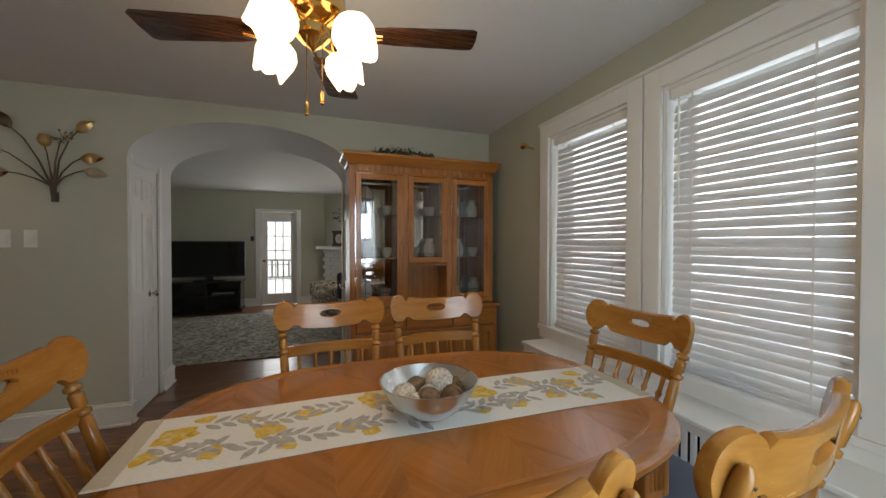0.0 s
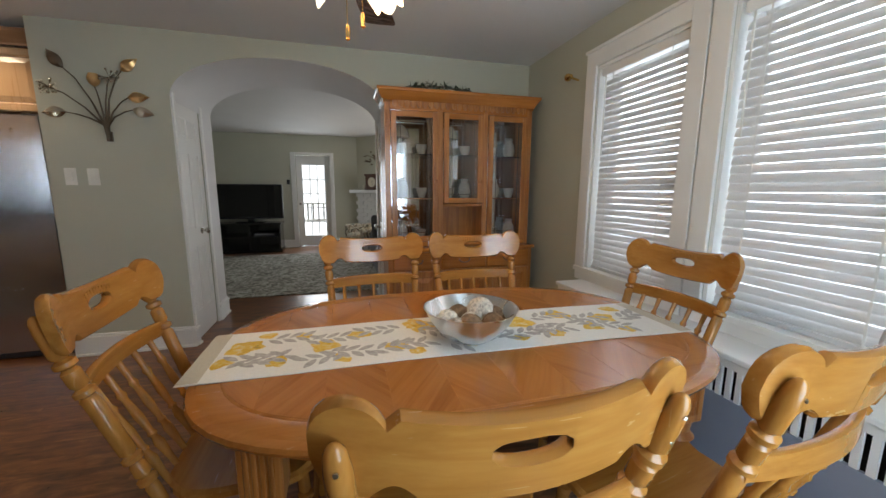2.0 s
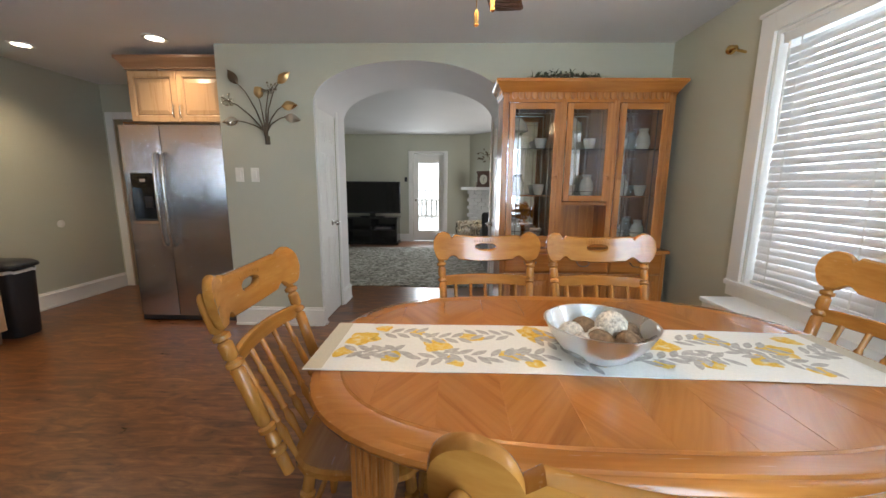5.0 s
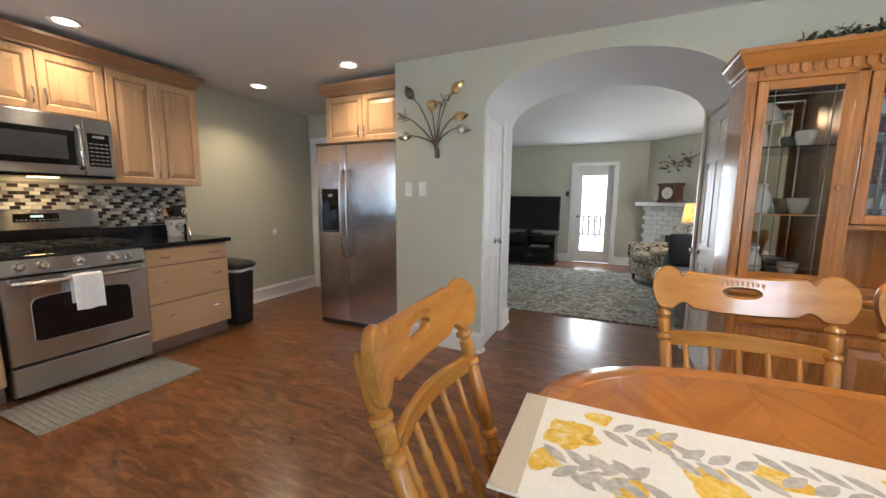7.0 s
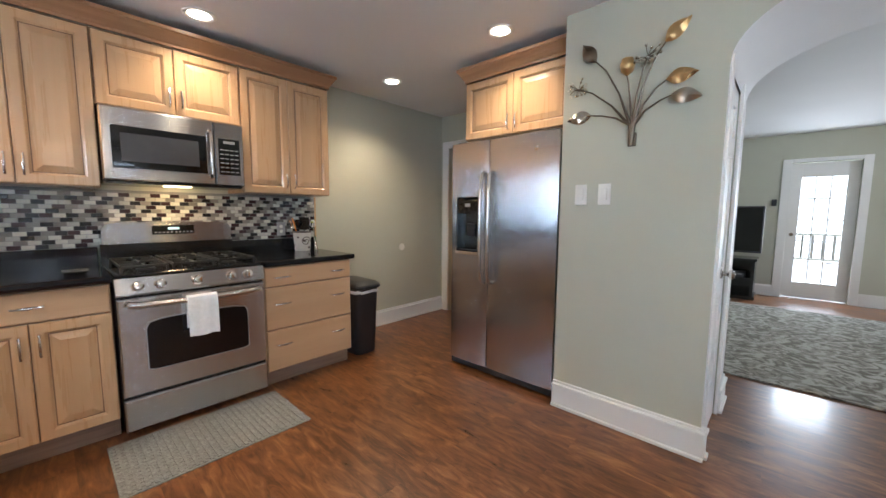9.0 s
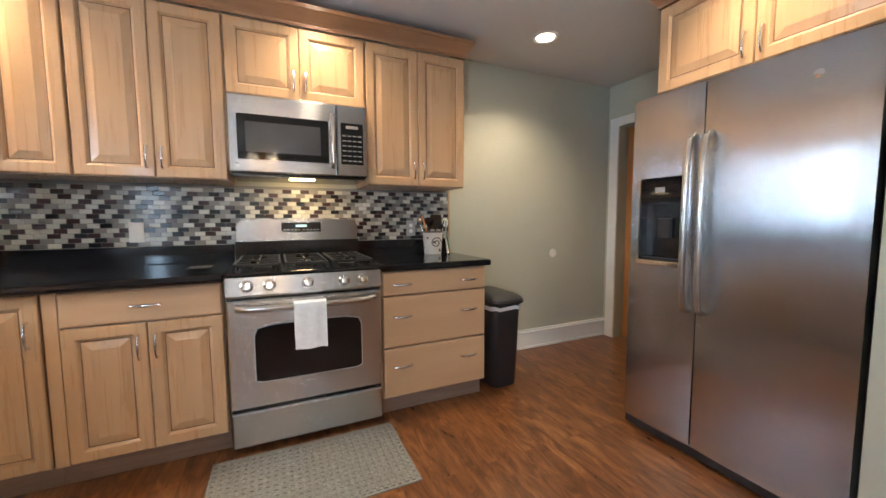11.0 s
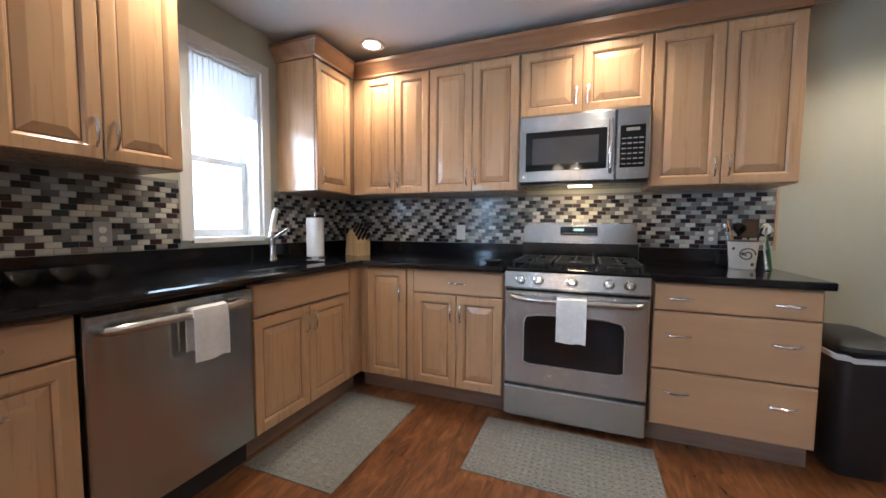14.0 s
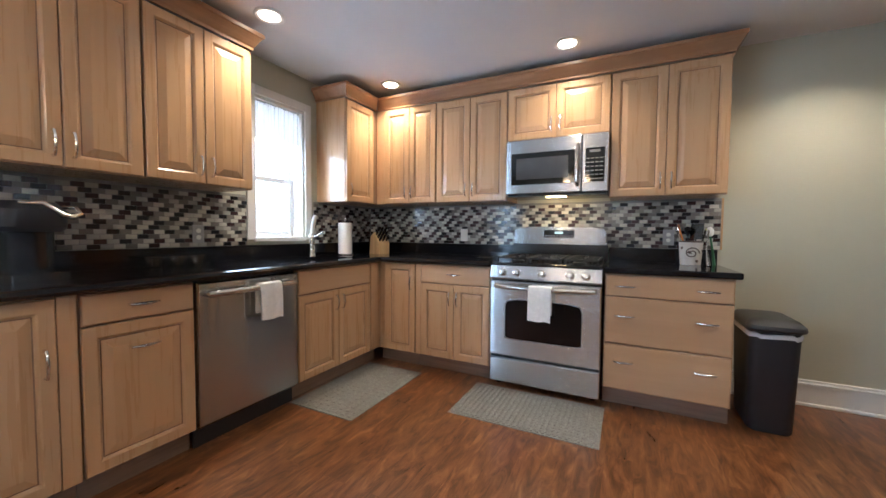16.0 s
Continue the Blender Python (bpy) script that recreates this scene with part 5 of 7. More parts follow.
# ---- dining: table, runner, bowl ----
TX, TY, TA, TB = 4.61, 1.545, 0.88, 0.585


def table_outline(a, b):
    """A long oval with softly clipped corners."""
    out = []
    n = 72
    for k in range(n):
        t = 2 * math.pi * k / n
        c, s = math.cos(t), math.sin(t)
        r = (abs(c) ** 2.9 + abs(s) ** 2.9) ** (-1 / 2.9)
        out.append((a * r * c, b * r * s))
    return out


o = thing("dining_table", TX, TY, 0, 0, "oval orange-stained oak dining table, glossy top", "table")
edge = [(-0.030, 0.712), (-0.012, 0.712), (-0.004, 0.718), (0.0, 0.728), (-0.004, 0.738), (-0.016, 0.745), (-0.022, 0.745), (-0.028, 0.750), (-0.075, 0.750), (-0.080, 0.7475), (-0.085, 0.750)]
part("tabletop", rings(B(), [[(x, y, z) for x, y in table_outline(TA + i, TB + i)] for i, z in edge]), "oak_h", o, "", True)
COL = 0.165
for k in range(-5, 5):
    for sy in (-1, 1):
        x0, x1 = COL * k + 0.0006, COL * (k + 1) - 0.0006
        loop = [(x0, sy * 0.0008), (x1, sy * 0.0008)]
        for i in range(7):
            x = x1 + (x0 - x1) * i / 6
            reach = (TB - 0.084) * (1 - min(1, abs(x) / (TA - 0.084)) ** 2.9) ** (1 / 2.9)
            loop.append((x, sy * max(reach - 0.004, 0.002)))
        turn = radians(34 if (k + (sy > 0)) % 2 else -34)
        ct, st_ = math.cos(-turn), math.sin(-turn)
        cx, cy = (x0 + x1) / 2, sy * 0.22
        local = [((x - cx) * ct - (y - cy) * st_, (x - cx) * st_ + (y - cy) * ct) for x, y in loop]
        if sy < 0:
            local.reverse()
        piece = part("veneer_panel", rings(B(), [[(x, y, z) for x, y in local] for z in (0.7496, 0.7506)]), "oak_y", o)
        piece.location, piece.rotation_euler = (cx, cy, 0), (0, 0, turn)
part("apron", rings(B(), [[(x, y, z) for x, y in table_outline(TA - i, TB - i)] for i, z in ((0.115, 0.711), (0.11, 0.62), (0.13, 0.615), (0.14, 0.711))]), "oak_h", o, "", True)
for sx in (-1, 1):
    for sy in (-1, 1):
        lx, ly = sx * (TA - 0.235), sy * (TB - 0.215)
        m = Matrix.Translation((lx, ly, 0))
        leg = part("leg", lathe(B(), [(0.030, 0), (0.042, 0.02), (0.034, 0.05), (0.028, 0.09), (0.046, 0.12), (0.038, 0.15), (0.055, 0.30), (0.060, 0.40), (0.040, 0.44), (0.056, 0.46), (0.040, 0.48), (0.046, 0.52)], 20, m), "oak", o, "turned oak leg", True)
        part("leg_block", bx(lx - 0.05, lx + 0.05, ly - 0.05, ly + 0.05, 0.52, 0.712, bevel=0.006), "oak", leg)
        bm = B()
        for q in range(4):
            box(bm, lx - 0.036 + 0.018 * q, lx - 0.024 + 0.018 * q, ly + sy * 0.048, ly + sy * 0.056, 0.55, 0.70, 0.003, 1)
        part("reeding", bm, "oak", leg)

# runner: two long panels of cloth with a printed pattern
RX0, RX1, RY0, RY1 = 3.722, 5.445, 1.335, 1.695
o = thing("table_runner", 0, 0, 0, 0, "cream linen runner printed with yellow flowers", "runner")


def runner_top(x, y):
    return 0.7535 + 0.0012 * (1 + math.sin(x * 9))


def runner_y(x, v):
    """Across the runner: v from 0 to 1, slightly askew."""
    skew = 0.012 * math.sin((x - RX0) * 2.1)
    return RY0 + (RY1 - RY0) * v + skew + (-0.02 * (x - RX0) / (RX1 - RX0))


bm = B()
n = 60
top = [[bm.verts.new((RX0 + (RX1 - RX0) * i / n, runner_y(RX0 + (RX1 - RX0) * i / n, j / 8), runner_top(RX0 + (RX1 - RX0) * i / n, j / 8))) for j in range(9)] for i in range(n + 1)]
for i in range(n):
    for j in range(8):
        bm.faces.new((top[i][j], top[i + 1][j], top[i + 1][j + 1], top[i][j + 1]))
r = bmesh.ops.extrude_face_region(bm, geom=bm.faces[:])
bmesh.ops.translate(bm, vec=(0, 0, -0.0022), verts=[v for v in r["geom"] if isinstance(v, bmesh.types.BMVert)])
part("cloth", bm, "linen", o)
for xa, xb in ((RX0 + 0.001, RX0 + 0.055), (RX1 - 0.055, RX1 - 0.001)):
    bm = B()
    vv = [[bm.verts.new((xa + (xb - xa) * i / 2, runner_y(xa, 0.01 + 0.98 * j / 8), runner_top(xa, j / 8) + 0.002)) for j in range(9)] for i in range(3)]
    for i in range(2):
        for j in range(8):
            bm.faces.new((vv[i][j], vv[i + 1][j], vv[i + 1][j + 1], vv[i][j + 1]))
    part("border", bm, "linen_edge", o, "plain tan end border")


def petal_patch(bm, x, y, ang, length, width, lift):
    n = 7
    pts = []
    for k in range(n + 1):
        t = k / n
        pts.append((length * t, width * math.sin(math.pi * t) ** 0.8 / 2))
    loop = pts + [(px, -py) for px, py in reversed(pts[1:-1])]
    c, s = math.cos(ang), math.sin(ang)
    vs = []
    for px, py in loop:
        X, Y = x + px * c - py * s, y + px * s + py * c
        vs.append(bm.verts.new((X, Y, runner_top(X, 0.5) + lift)))
    bm.faces.new(vs)


rnd = random.Random(5)
for fx, fv, size in ((3.84, 0.62, 0.075), (3.80, 0.32, 0.05), (3.96, 0.28, 0.06), (4.02, 0.80, 0.05), (4.16, 0.18, 0.05), (4.22, 0.66, 0.055), (4.33, 0.30, 0.06), (4.45, 0.78, 0.085), (4.40, 0.15, 0.045), (4.60, 0.25, 0.06),
                     (4.72, 0.80, 0.06), (4.84, 0.62, 0.085), (4.92, 0.25, 0.06), (5.03, 0.75, 0.075), (5.10, 0.35, 0.06), (5.22, 0.18, 0.05), (5.20, 0.55, 0.07), (4.78, 0.22, 0.05), (4.55, 0.62, 0.06), (4.10, 0.50, 0.07), (5.30, 0.80, 0.055), (3.90, 0.86, 0.05)):
    y0 = runner_y(fx, fv)
    bm = B()
    a0 = rnd.random() * 6
    for k in range(8):
        petal_patch(bm, fx - 0.01 * math.cos(a0 + k * 0.785), y0 - 0.01 * math.sin(a0 + k * 0.785), a0 + k * 0.785 + 0.2 * rnd.random(), size * (0.6 + 0.5 * rnd.random()), size * 0.75, 0.0006 + 0.00006 * k)
    part("printed_flower", bm, "yellow", o, "soft yellow printed flower")
for k in range(24):
    x0 = 3.76 + 0.067 * k + 0.03 * rnd.random()
    v = 0.2 + 0.6 * rnd.random()
    ang = rnd.uniform(-0.7, 0.7) + (math.pi if k % 3 == 0 else 0)
    for q in range(7):
        bm = B()
        sx, sy = x0 + 0.022 * q * math.cos(ang), runner_y(x0, v) + 0.022 * q * math.sin(ang)
        if RX0 + 0.07 < sx < RX1 - 0.07 and runner_y(sx, 0.14) < sy < runner_y(sx, 0.86):
            petal_patch(bm, sx, sy, ang + (0.75 if q % 2 else -0.75), 0.066, 0.025, 0.0013 + 0.00005 * q)
            part("printed_leaf", bm, "greyprint", o, "grey printed leaf")
        else:
            bm.free()

o = thing("fruit_bowl", 4.597, 1.445, 0.7575, 0, "hammered aluminium bowl holding woven balls", "bowl")
part("bowl", lathe(B(), [(0.060, 0), (0.070, 0.003), (0.107, 0.028), (0.143, 0.075), (0.163, 0.114), (0.166, 0.117), (0.160, 0.117), (0.138, 0.077), (0.102, 0.032), (0.065, 0.010), (0.004, 0.009)], 40), "bowl", o, "", True)
for k, (bx_, by_, bz_, br_, mt) in enumerate(((0.055, 0.035, 0.105, 0.058, "ball_light"), (-0.02, -0.06, 0.085, 0.048, "ball_dark"), (-0.09, 0.02, 0.085, 0.045, "ball_light"), (0.075, -0.055, 0.085, 0.045, "ball_dark"), (-0.03, 0.07, 0.085, 0.048, "ball_dark"), (-0.075, -0.05, 0.08, 0.04, "ball_light"), (0.11, 0.02, 0.095, 0.035, "ball_dark"), (0.0, 0.0, 0.075, 0.045, "ball_light"))):
    bx_, by_, br_ = bx_ * 0.88, by_ * 0.88, br_ * 0.84
    b_ = thing("decor_ball", 4.597 + bx_, 1.445 + by_, 0.7575 + bz_ - 0.018, 40 * k, "pale woven rattan ball in the bowl" if mt == "ball_light" else "brown woven twig ball in the bowl", "decor ball", "balls in the bowl")
    bm = B()
    bmesh.ops.create_icosphere(bm, subdivisions=3, radius=br_)
    for v in bm.verts:
        v.co *= 1 + 0.10 * noise.noise(v.co * 60 + Vector((k * 3, 0, 0)))
    part("core", bm, mt, b_, "", True)
    rb = random.Random(k)
    for q in range(6):
        tilt = Euler((rb.uniform(0, 3), rb.uniform(0, 3), rb.uniform(0, 3))).to_matrix()
        part("strand", tube(B(), [tilt @ Vector((br_ * 1.03 * math.cos(i * 0.393), br_ * 1.03 * math.sin(i * 0.393), 0.1 * br_ * math.sin(i * 1.2))) for i in range(17)], 0.0011, 5), mt, b_)


# ---- chairs ----
def build_chair(at, rz, label):
    """A press-back oak chair that faces local +y; its origin on the floor under the middle of its back."""
    c = thing("dining_chair", at[0], at[1], 0, rz, label, "chair", "dining chairs")
    HW = 0.272
    bow = lambda x: -0.055 * (1 - (x / HW) ** 2)
    lean = lambda z: -0.16 * (z - 0.45)
    # seat
    out = []
    for k in range(28):
        t = 2 * math.pi * k / 28
        cx, sy = math.cos(t), math.sin(t)
        r = (abs(cx) ** 3.4 + abs(sy) ** 3.4) ** (-1 / 3.4)
        out.append((r * cx * (0.225 + 0.02 * (sy > 0)), 0.245 + r * sy * 0.215))
    part("seat", rings(B(), [[(x * s, 0.245 + (y - 0.245) * s, z) for x, y in out] for s, z in ((0.93, 0.425), (1.0, 0.434), (1.0, 0.452), (0.96, 0.462), (0.6, 0.455), (0.3, 0.450))]), "chair_h", c, "solid saddled seat", True)
    # back posts
    for s in (-1, 1):
        p0, p1 = (s * 0.200, 0.050, 0.445), (s * (HW - 0.032), lean(0.98) - 0.046, 0.996)
        m, d = along(p0, p1)
        part("back_post", lathe(B(), turned(p0, p1, 0.021, (0.14, 0.27, 0.64, 0.78))[:-1] + [(0.018, d - 0.05), (0.014, d - 0.016), (0.008, d - 0.004), (0.002, d)], 14, m), "chair", c, "turned back post", True)
        for zz in (0.915, 0.962):
            f_ = (zz - 0.445) / 0.551
            px_, py_ = p0[0] + (p1[0] - p0[0]) * f_, p0[1] + (p1[1] - p0[1]) * f_
            part("screw", lathe(B(), [(0.0042, 0), (0.0036, 0.002), (0.001, 0.0026)], 8, along((px_, py_ - 0.0175, zz), (px_, py_ - 1, zz))[0]), "nickel", c, "", True)
    # crest rail with a hand hole
    bm = B()
    n = 40
    hole0, hole1 = -0.055, 0.055

    def rim(x):
        """Bottom and top of the crest: a sagging middle, a cusp, and a round ear at each end."""
        u = abs(x) / HW
        if u < 0.60:
            t = 1.014 + 0.012 * (u / 0.60) ** 2
        elif u < 0.65:
            t = 1.026 - 0.014 * (u - 0.60) / 0.05
        else:
            t = 0.988 + 0.054 * math.sqrt(max(0.0, 1 - ((u - 0.825) / 0.178) ** 2))
        if u < 0.52:
            b = 0.885 + 0.010 * (u / 0.52) ** 2
        elif u < 0.74:
            b = 0.895 + 0.020 * math.sin(math.pi * (u - 0.52) / 0.22)
        else:
            b = 0.895 + (0.060 * ((u - 0.84) / 0.16) ** 3 if u > 0.84 else 0)
        return b, t

    def slab(xa, xb, k, lo, hi, caps=(False, False)):
        loops = []
        for i in range(k + 1):
            x = xa + (xb - xa) * i / k
            b, t = lo(x), hi(x)
            y = lambda z: lean(z) + bow(x)
            e = 0.006
            loops.append([(x, y(b) - 0.005, b), (x, y(b) - 0.013, b + e), (x, y(t) - 0.013, t - e), (x, y(t) - 0.005, t), (x, y(t) + 0.005, t), (x, y(t) + 0.013, t - e), (x, y(b) + 0.013, b + e), (x, y(b) + 0.005, b)])
        rings(bm, loops, cap0=caps[0], cap1=caps[1])

    bot, topf = (lambda x: rim(x)[0]), (lambda x: rim(x)[1])
    slab(-HW, hole0, 40, bot, topf, (True, False))
    slab(hole1, HW, 40, bot, topf, (False, True))
    hole_lo = lambda x: 0.962 - 0.016 * math.sqrt(max(0, 1 - (x / 0.055) ** 2))
    hole_hi = lambda x: 0.962 + 0.014 * math.sqrt(max(0, 1 - (x / 0.055) ** 2))
    slab(hole0, hole1, 10, bot, hole_lo)
    slab(hole0, hole1, 10, hole_hi, topf)
    bmesh.ops.remove_doubles(bm, verts=bm.verts[:], dist=0.0002)
    crest = part("crest_rail", bm, "chair_h", c, "wide crest rail with a hand hole", True)
    # pressed fan over the hand hole
    bm = B()
    for q in range(-4, 5):
        x = q * 0.014
        y = lean(0.992) + bow(x) + 0.0135
        box(bm, x - 0.004, x + 0.004, y - 0.002, y + 0.0022, 0.985, 1.004 - 0.0004 * q * q, 0.0015, 1)
    part("pressed_fan", bm, "chair", crest)
    # lower rail
    bm = B()
    loops = []
    for i in range(17):
        x = -HW + 0.040 + (2 * HW - 0.080) * i / 16
        z0, z1 = 0.765, 0.816 + 0.006 * math.cos(x / HW * 1.5)
        y0 = lean(0.79) + bow(x) + 0.002
        loops.append([(x, y0 - 0.009, z0 + 0.003), (x, y0 - 0.009, z1 - 0.003), (x, y0 - 0.005, z1), (x, y0 + 0.005, z1), (x, y0 + 0.009, z1 - 0.003), (x, y0 + 0.009, z0 + 0.003), (x, y0 + 0.005, z0), (x, y0 - 0.005, z0)])
    part("lower_rail", rings(bm, loops), "chair_h", c, "", True)
    for k in range(5):
        x = -0.156 + 0.078 * k
        p0, p1 = (x * 0.92, 0.055 - 0.012 * (1 - (x / 0.17) ** 2), 0.448), (x, lean(0.77) + bow(x) + 0.002, 0.770)
        m, d = along(p0, p1)
        prof = [(0.007, 0), (0.008, 0.05), (0.012, 0.10), (0.007, 0.125), (0.011, 0.135), (0.007, 0.145), (0.0105, 0.20), (0.007, d - 0.09), (0.011, d - 0.075), (0.007, d - 0.062), (0.008, d)]
        part("spindle", lathe(B(), [(pr[0] * 1.22, pr[1]) for pr in prof], 10, m), "chair", c, "turned spindle", True)
    for s in (-1, 1):
        for q, (yt, yb) in enumerate(((0.10, 0.045), (0.40, 0.435))):
            p0, p1 = (s * 0.205, yb, 0.0), (s * 0.165, yt, 0.430)
            m, d = along(p0, p1)
            part("leg", lathe(B(), turned(p0, p1, 0.021, (0.18, 0.45, 0.80), taper=0.6), 12, m), "chair", c, "turned leg", True)
    for z, r in ((0.15, 0.011), (0.24, 0.011)):
        for s in (-1, 1):
            part("stretcher", rod(B(), (s * 0.188, 0.065, z), (s * 0.188, 0.42, z), r, None, 8), "chair", c)
    part("stretcher", rod(B(), (-0.187, 0.424, 0.20), (0.187, 0.424, 0.20), 0.012, None, 8), "chair", c)
    part("stretcher", rod(B(), (-0.19, 0.062, 0.18), (0.19, 0.062, 0.18), 0.010, None, 8), "chair", c)
    return c


first = build_chair((4.325, 2.16), 182, "press-back oak chair with turned spindles at the table")
CHAIRS = [(4.90, 2.16, 179), (3.62, 1.51, -88), (5.53, 1.56, 93), (4.40, 0.785, -2), (5.065, 0.80, 9)]
for x, y, rz in CHAIRS:
    copy_thing(first, pose(x, y, 0, 0, 0, rz))


# ---- china hutch ----
HX0, HX1, HY = 4.512, 5.782, 3.275
o = thing("china_hutch", HX0, YA - 0.002, 0, 0, "orange oak china hutch with glass doors", "hutch")
W = HX1 - HX0
DB, DU = 0.40, YA - 0.002 - HY
part("plinth", bx(0.01, W - 0.01, -DB + 0.02, 0, 0, 0.09, bevel=0.004), "oak_h", o)
part("base_body", bx(0, W, -DB + 0.021, 0, 0.09, 0.775, bevel=0.003), "oak", o)
part("base_top", bx(-0.015, W + 0.012, -DB - 0.015, 0, 0.776, 0.805, bevel=0.008), "oak_h", o)
for k in range(3):
    x0, x1 = 0.03 + k * (W - 0.06) / 3, 0.03 + (k + 1) * (W - 0.06) / 3
    dr = part("drawer_front", slab_front(B(), x0 + 0.008, x1 - 0.008, 0.625, 0.765, -DB), "oak_h", o)
    xm = (x0 + x1) / 2
    part("bail_pull", tube(B(), [(xm - 0.045, -DB + 0.002, 0.705), (xm - 0.045, -DB - 0.016, 0.700), (xm - 0.03, -DB - 0.020, 0.682), (xm, -DB - 0.020, 0.677), (xm + 0.03, -DB - 0.020, 0.682), (xm + 0.045, -DB - 0.016, 0.700), (xm + 0.045, -DB + 0.002, 0.705)], 0.0045, 8), "bronze", dr, "dark bronze bail pull", True)
    part("base_door", raised_door(B(), x0 + 0.008, x1 - 0.008, 0.115, 0.610, -DB), "oak", o)
z0, z1 = 0.806, 1.995
for x0, x1 in ((0, 0.02), (W - 0.02, W)):
    part("side_panel", bx(x0, x1, -DU + 0.02, 0, z0, z1), "oak", o)
part("back_panel", bx(0.02, W - 0.02, -0.012, 0, z0, z1), "oak", o)
for x0, x1, za in ((0.022, 0.444, z0 + 0.002), (0.466, 0.834, 1.162), (0.856, W - 0.022, z0 + 0.002)):
    part("mirror_panel", bx(x0, x1, -0.0155, -0.0125, za, 1.953), "mirror", o, "mirrored back panel")
part("upper_top", bx(0.02, W - 0.02, -DU + 0.02, -0.012, 1.955, z1), "oak_h", o)
for sx in (0.455, 0.845):
    part("divider", bx(sx - 0.009, sx + 0.009, -DU + 0.022, -0.012, z0, 1.955), "oak", o)
for zz in (1.20, 1.56):
    for x0, x1 in ((0.02, 0.446), (0.464, 0.836), (0.854, W - 0.02)):
        sh = part("shelf", bx(x0, x1, -DU + 0.06, -0.017, zz, zz + 0.008), "glass" if zz > 1.3 else "oak_h", o)
part("niche_floor", bx(0.464, 0.836, -DU + 0.022, -0.013, 1.135, 1.160), "oak_h", o)
# face frame with fluted stiles
for x0, x1 in ((0, 0.045), (W - 0.045, W)):
    st = part("stile", bx(x0, x1, -DU, -DU + 0.02, z0, z1, bevel=0.003), "oak", o)
    bm = B()
    for q in range(3):
        box(bm, x0 + 0.008 + 0.011 * q, x0 + 0.015 + 0.011 * q, -DU - 0.004, -DU, z0 + 0.06, z1 - 0.10, 0.002, 1)
    part("fluting", bm, "oak", st)
for sx in (0.455, 0.845):
    part("stile", bx(sx - 0.022, sx + 0.022, -DU, -DU + 0.02, z0, z1 - 0.08, bevel=0.003), "oak", o)
part("frieze", bx(0.045, W - 0.045, -DU, -DU + 0.02, 1.895, z1, bevel=0.003), "oak_h", o)
fz = bpy.data.objects["frieze"]
for k in range(24):
    x = 0.06 + (W - 0.12) * (k + 0.5) / 24
    part("dentil", prism(B(), [(x - 0.019, 1.965), (x - 0.019, 1.935), (x - 0.012, 1.921), (x, 1.916), (x + 0.012, 1.921), (x + 0.019, 1.935), (x + 0.019, 1.965)], "y", -DU - 0.012, -DU - 0.001), "oak", fz)
part("bottom_rail", bx(0.045, W - 0.045, -DU, -DU + 0.02, z0, 0.845, bevel=0.003), "oak_h", o)


def glass_door(x0, x1, za, zb, knob_x):
    fw = 0.045
    d_ = part("glass_door", bx(x0, x0 + fw, -DU - 0.012, -DU + 0.006, za, zb, bevel=0.003), "oak", o)
    part("door_rail", bx(x1 - fw, x1, -DU - 0.012, -DU + 0.006, za, zb, bevel=0.003), "oak", d_)
    part("door_rail", bx(x0 + fw, x1 - fw, -DU - 0.012, -DU + 0.006, zb - fw, zb, bevel=0.003), "oak_h", d_)
    part("door_rail", bx(x0 + fw, x1 - fw, -DU - 0.012, -DU + 0.006, za, za + fw, bevel=0.003), "oak_h", d_)
    p_ = part("pane", bx(x0 + fw - 0.004, x1 - fw + 0.004, -DU - 0.004, -DU, za + fw - 0.004, zb - fw + 0.004), "glass", d_, "clear glass pane")
    bm = B()
    for xx in (x0 + fw + 0.03, x1 - fw - 0.03):
        box(bm, xx - 0.002, xx + 0.002, -DU - 0.006, -DU + 0.002, za + fw, zb - fw)
    for zz in (za + fw + 0.03, zb - fw - 0.03):
        box(bm, x0 + fw, x1 - fw, -DU - 0.0065, -DU + 0.0025, zz - 0.002, zz + 0.002)
    part("leading", bm, "bronze", d_, "fine lead lines near the glass edge")
    part("knob", lathe(B(), [(0.008, 0), (0.007, 0.008), (0.015, 0.016), (0.014, 0.024), (0.003, 0.028)], 14, along((knob_x, -DU - 0.012, 1.345), (knob_x, -2, 1.345))[0]), "oak", d_, "turned wooden knob", True)


glass_door(0.048, 0.430, 0.850, 1.890, 0.408)
glass_door(0.480, 0.820, 1.165, 1.890, 0.800)
glass_door(0.870, W - 0.048, 0.850, 1.890, 0.892)
part("crown", crown(B(), 0, W, DU - 0.01, z1 - 0.045, (1, 1)), "oak_h", o)
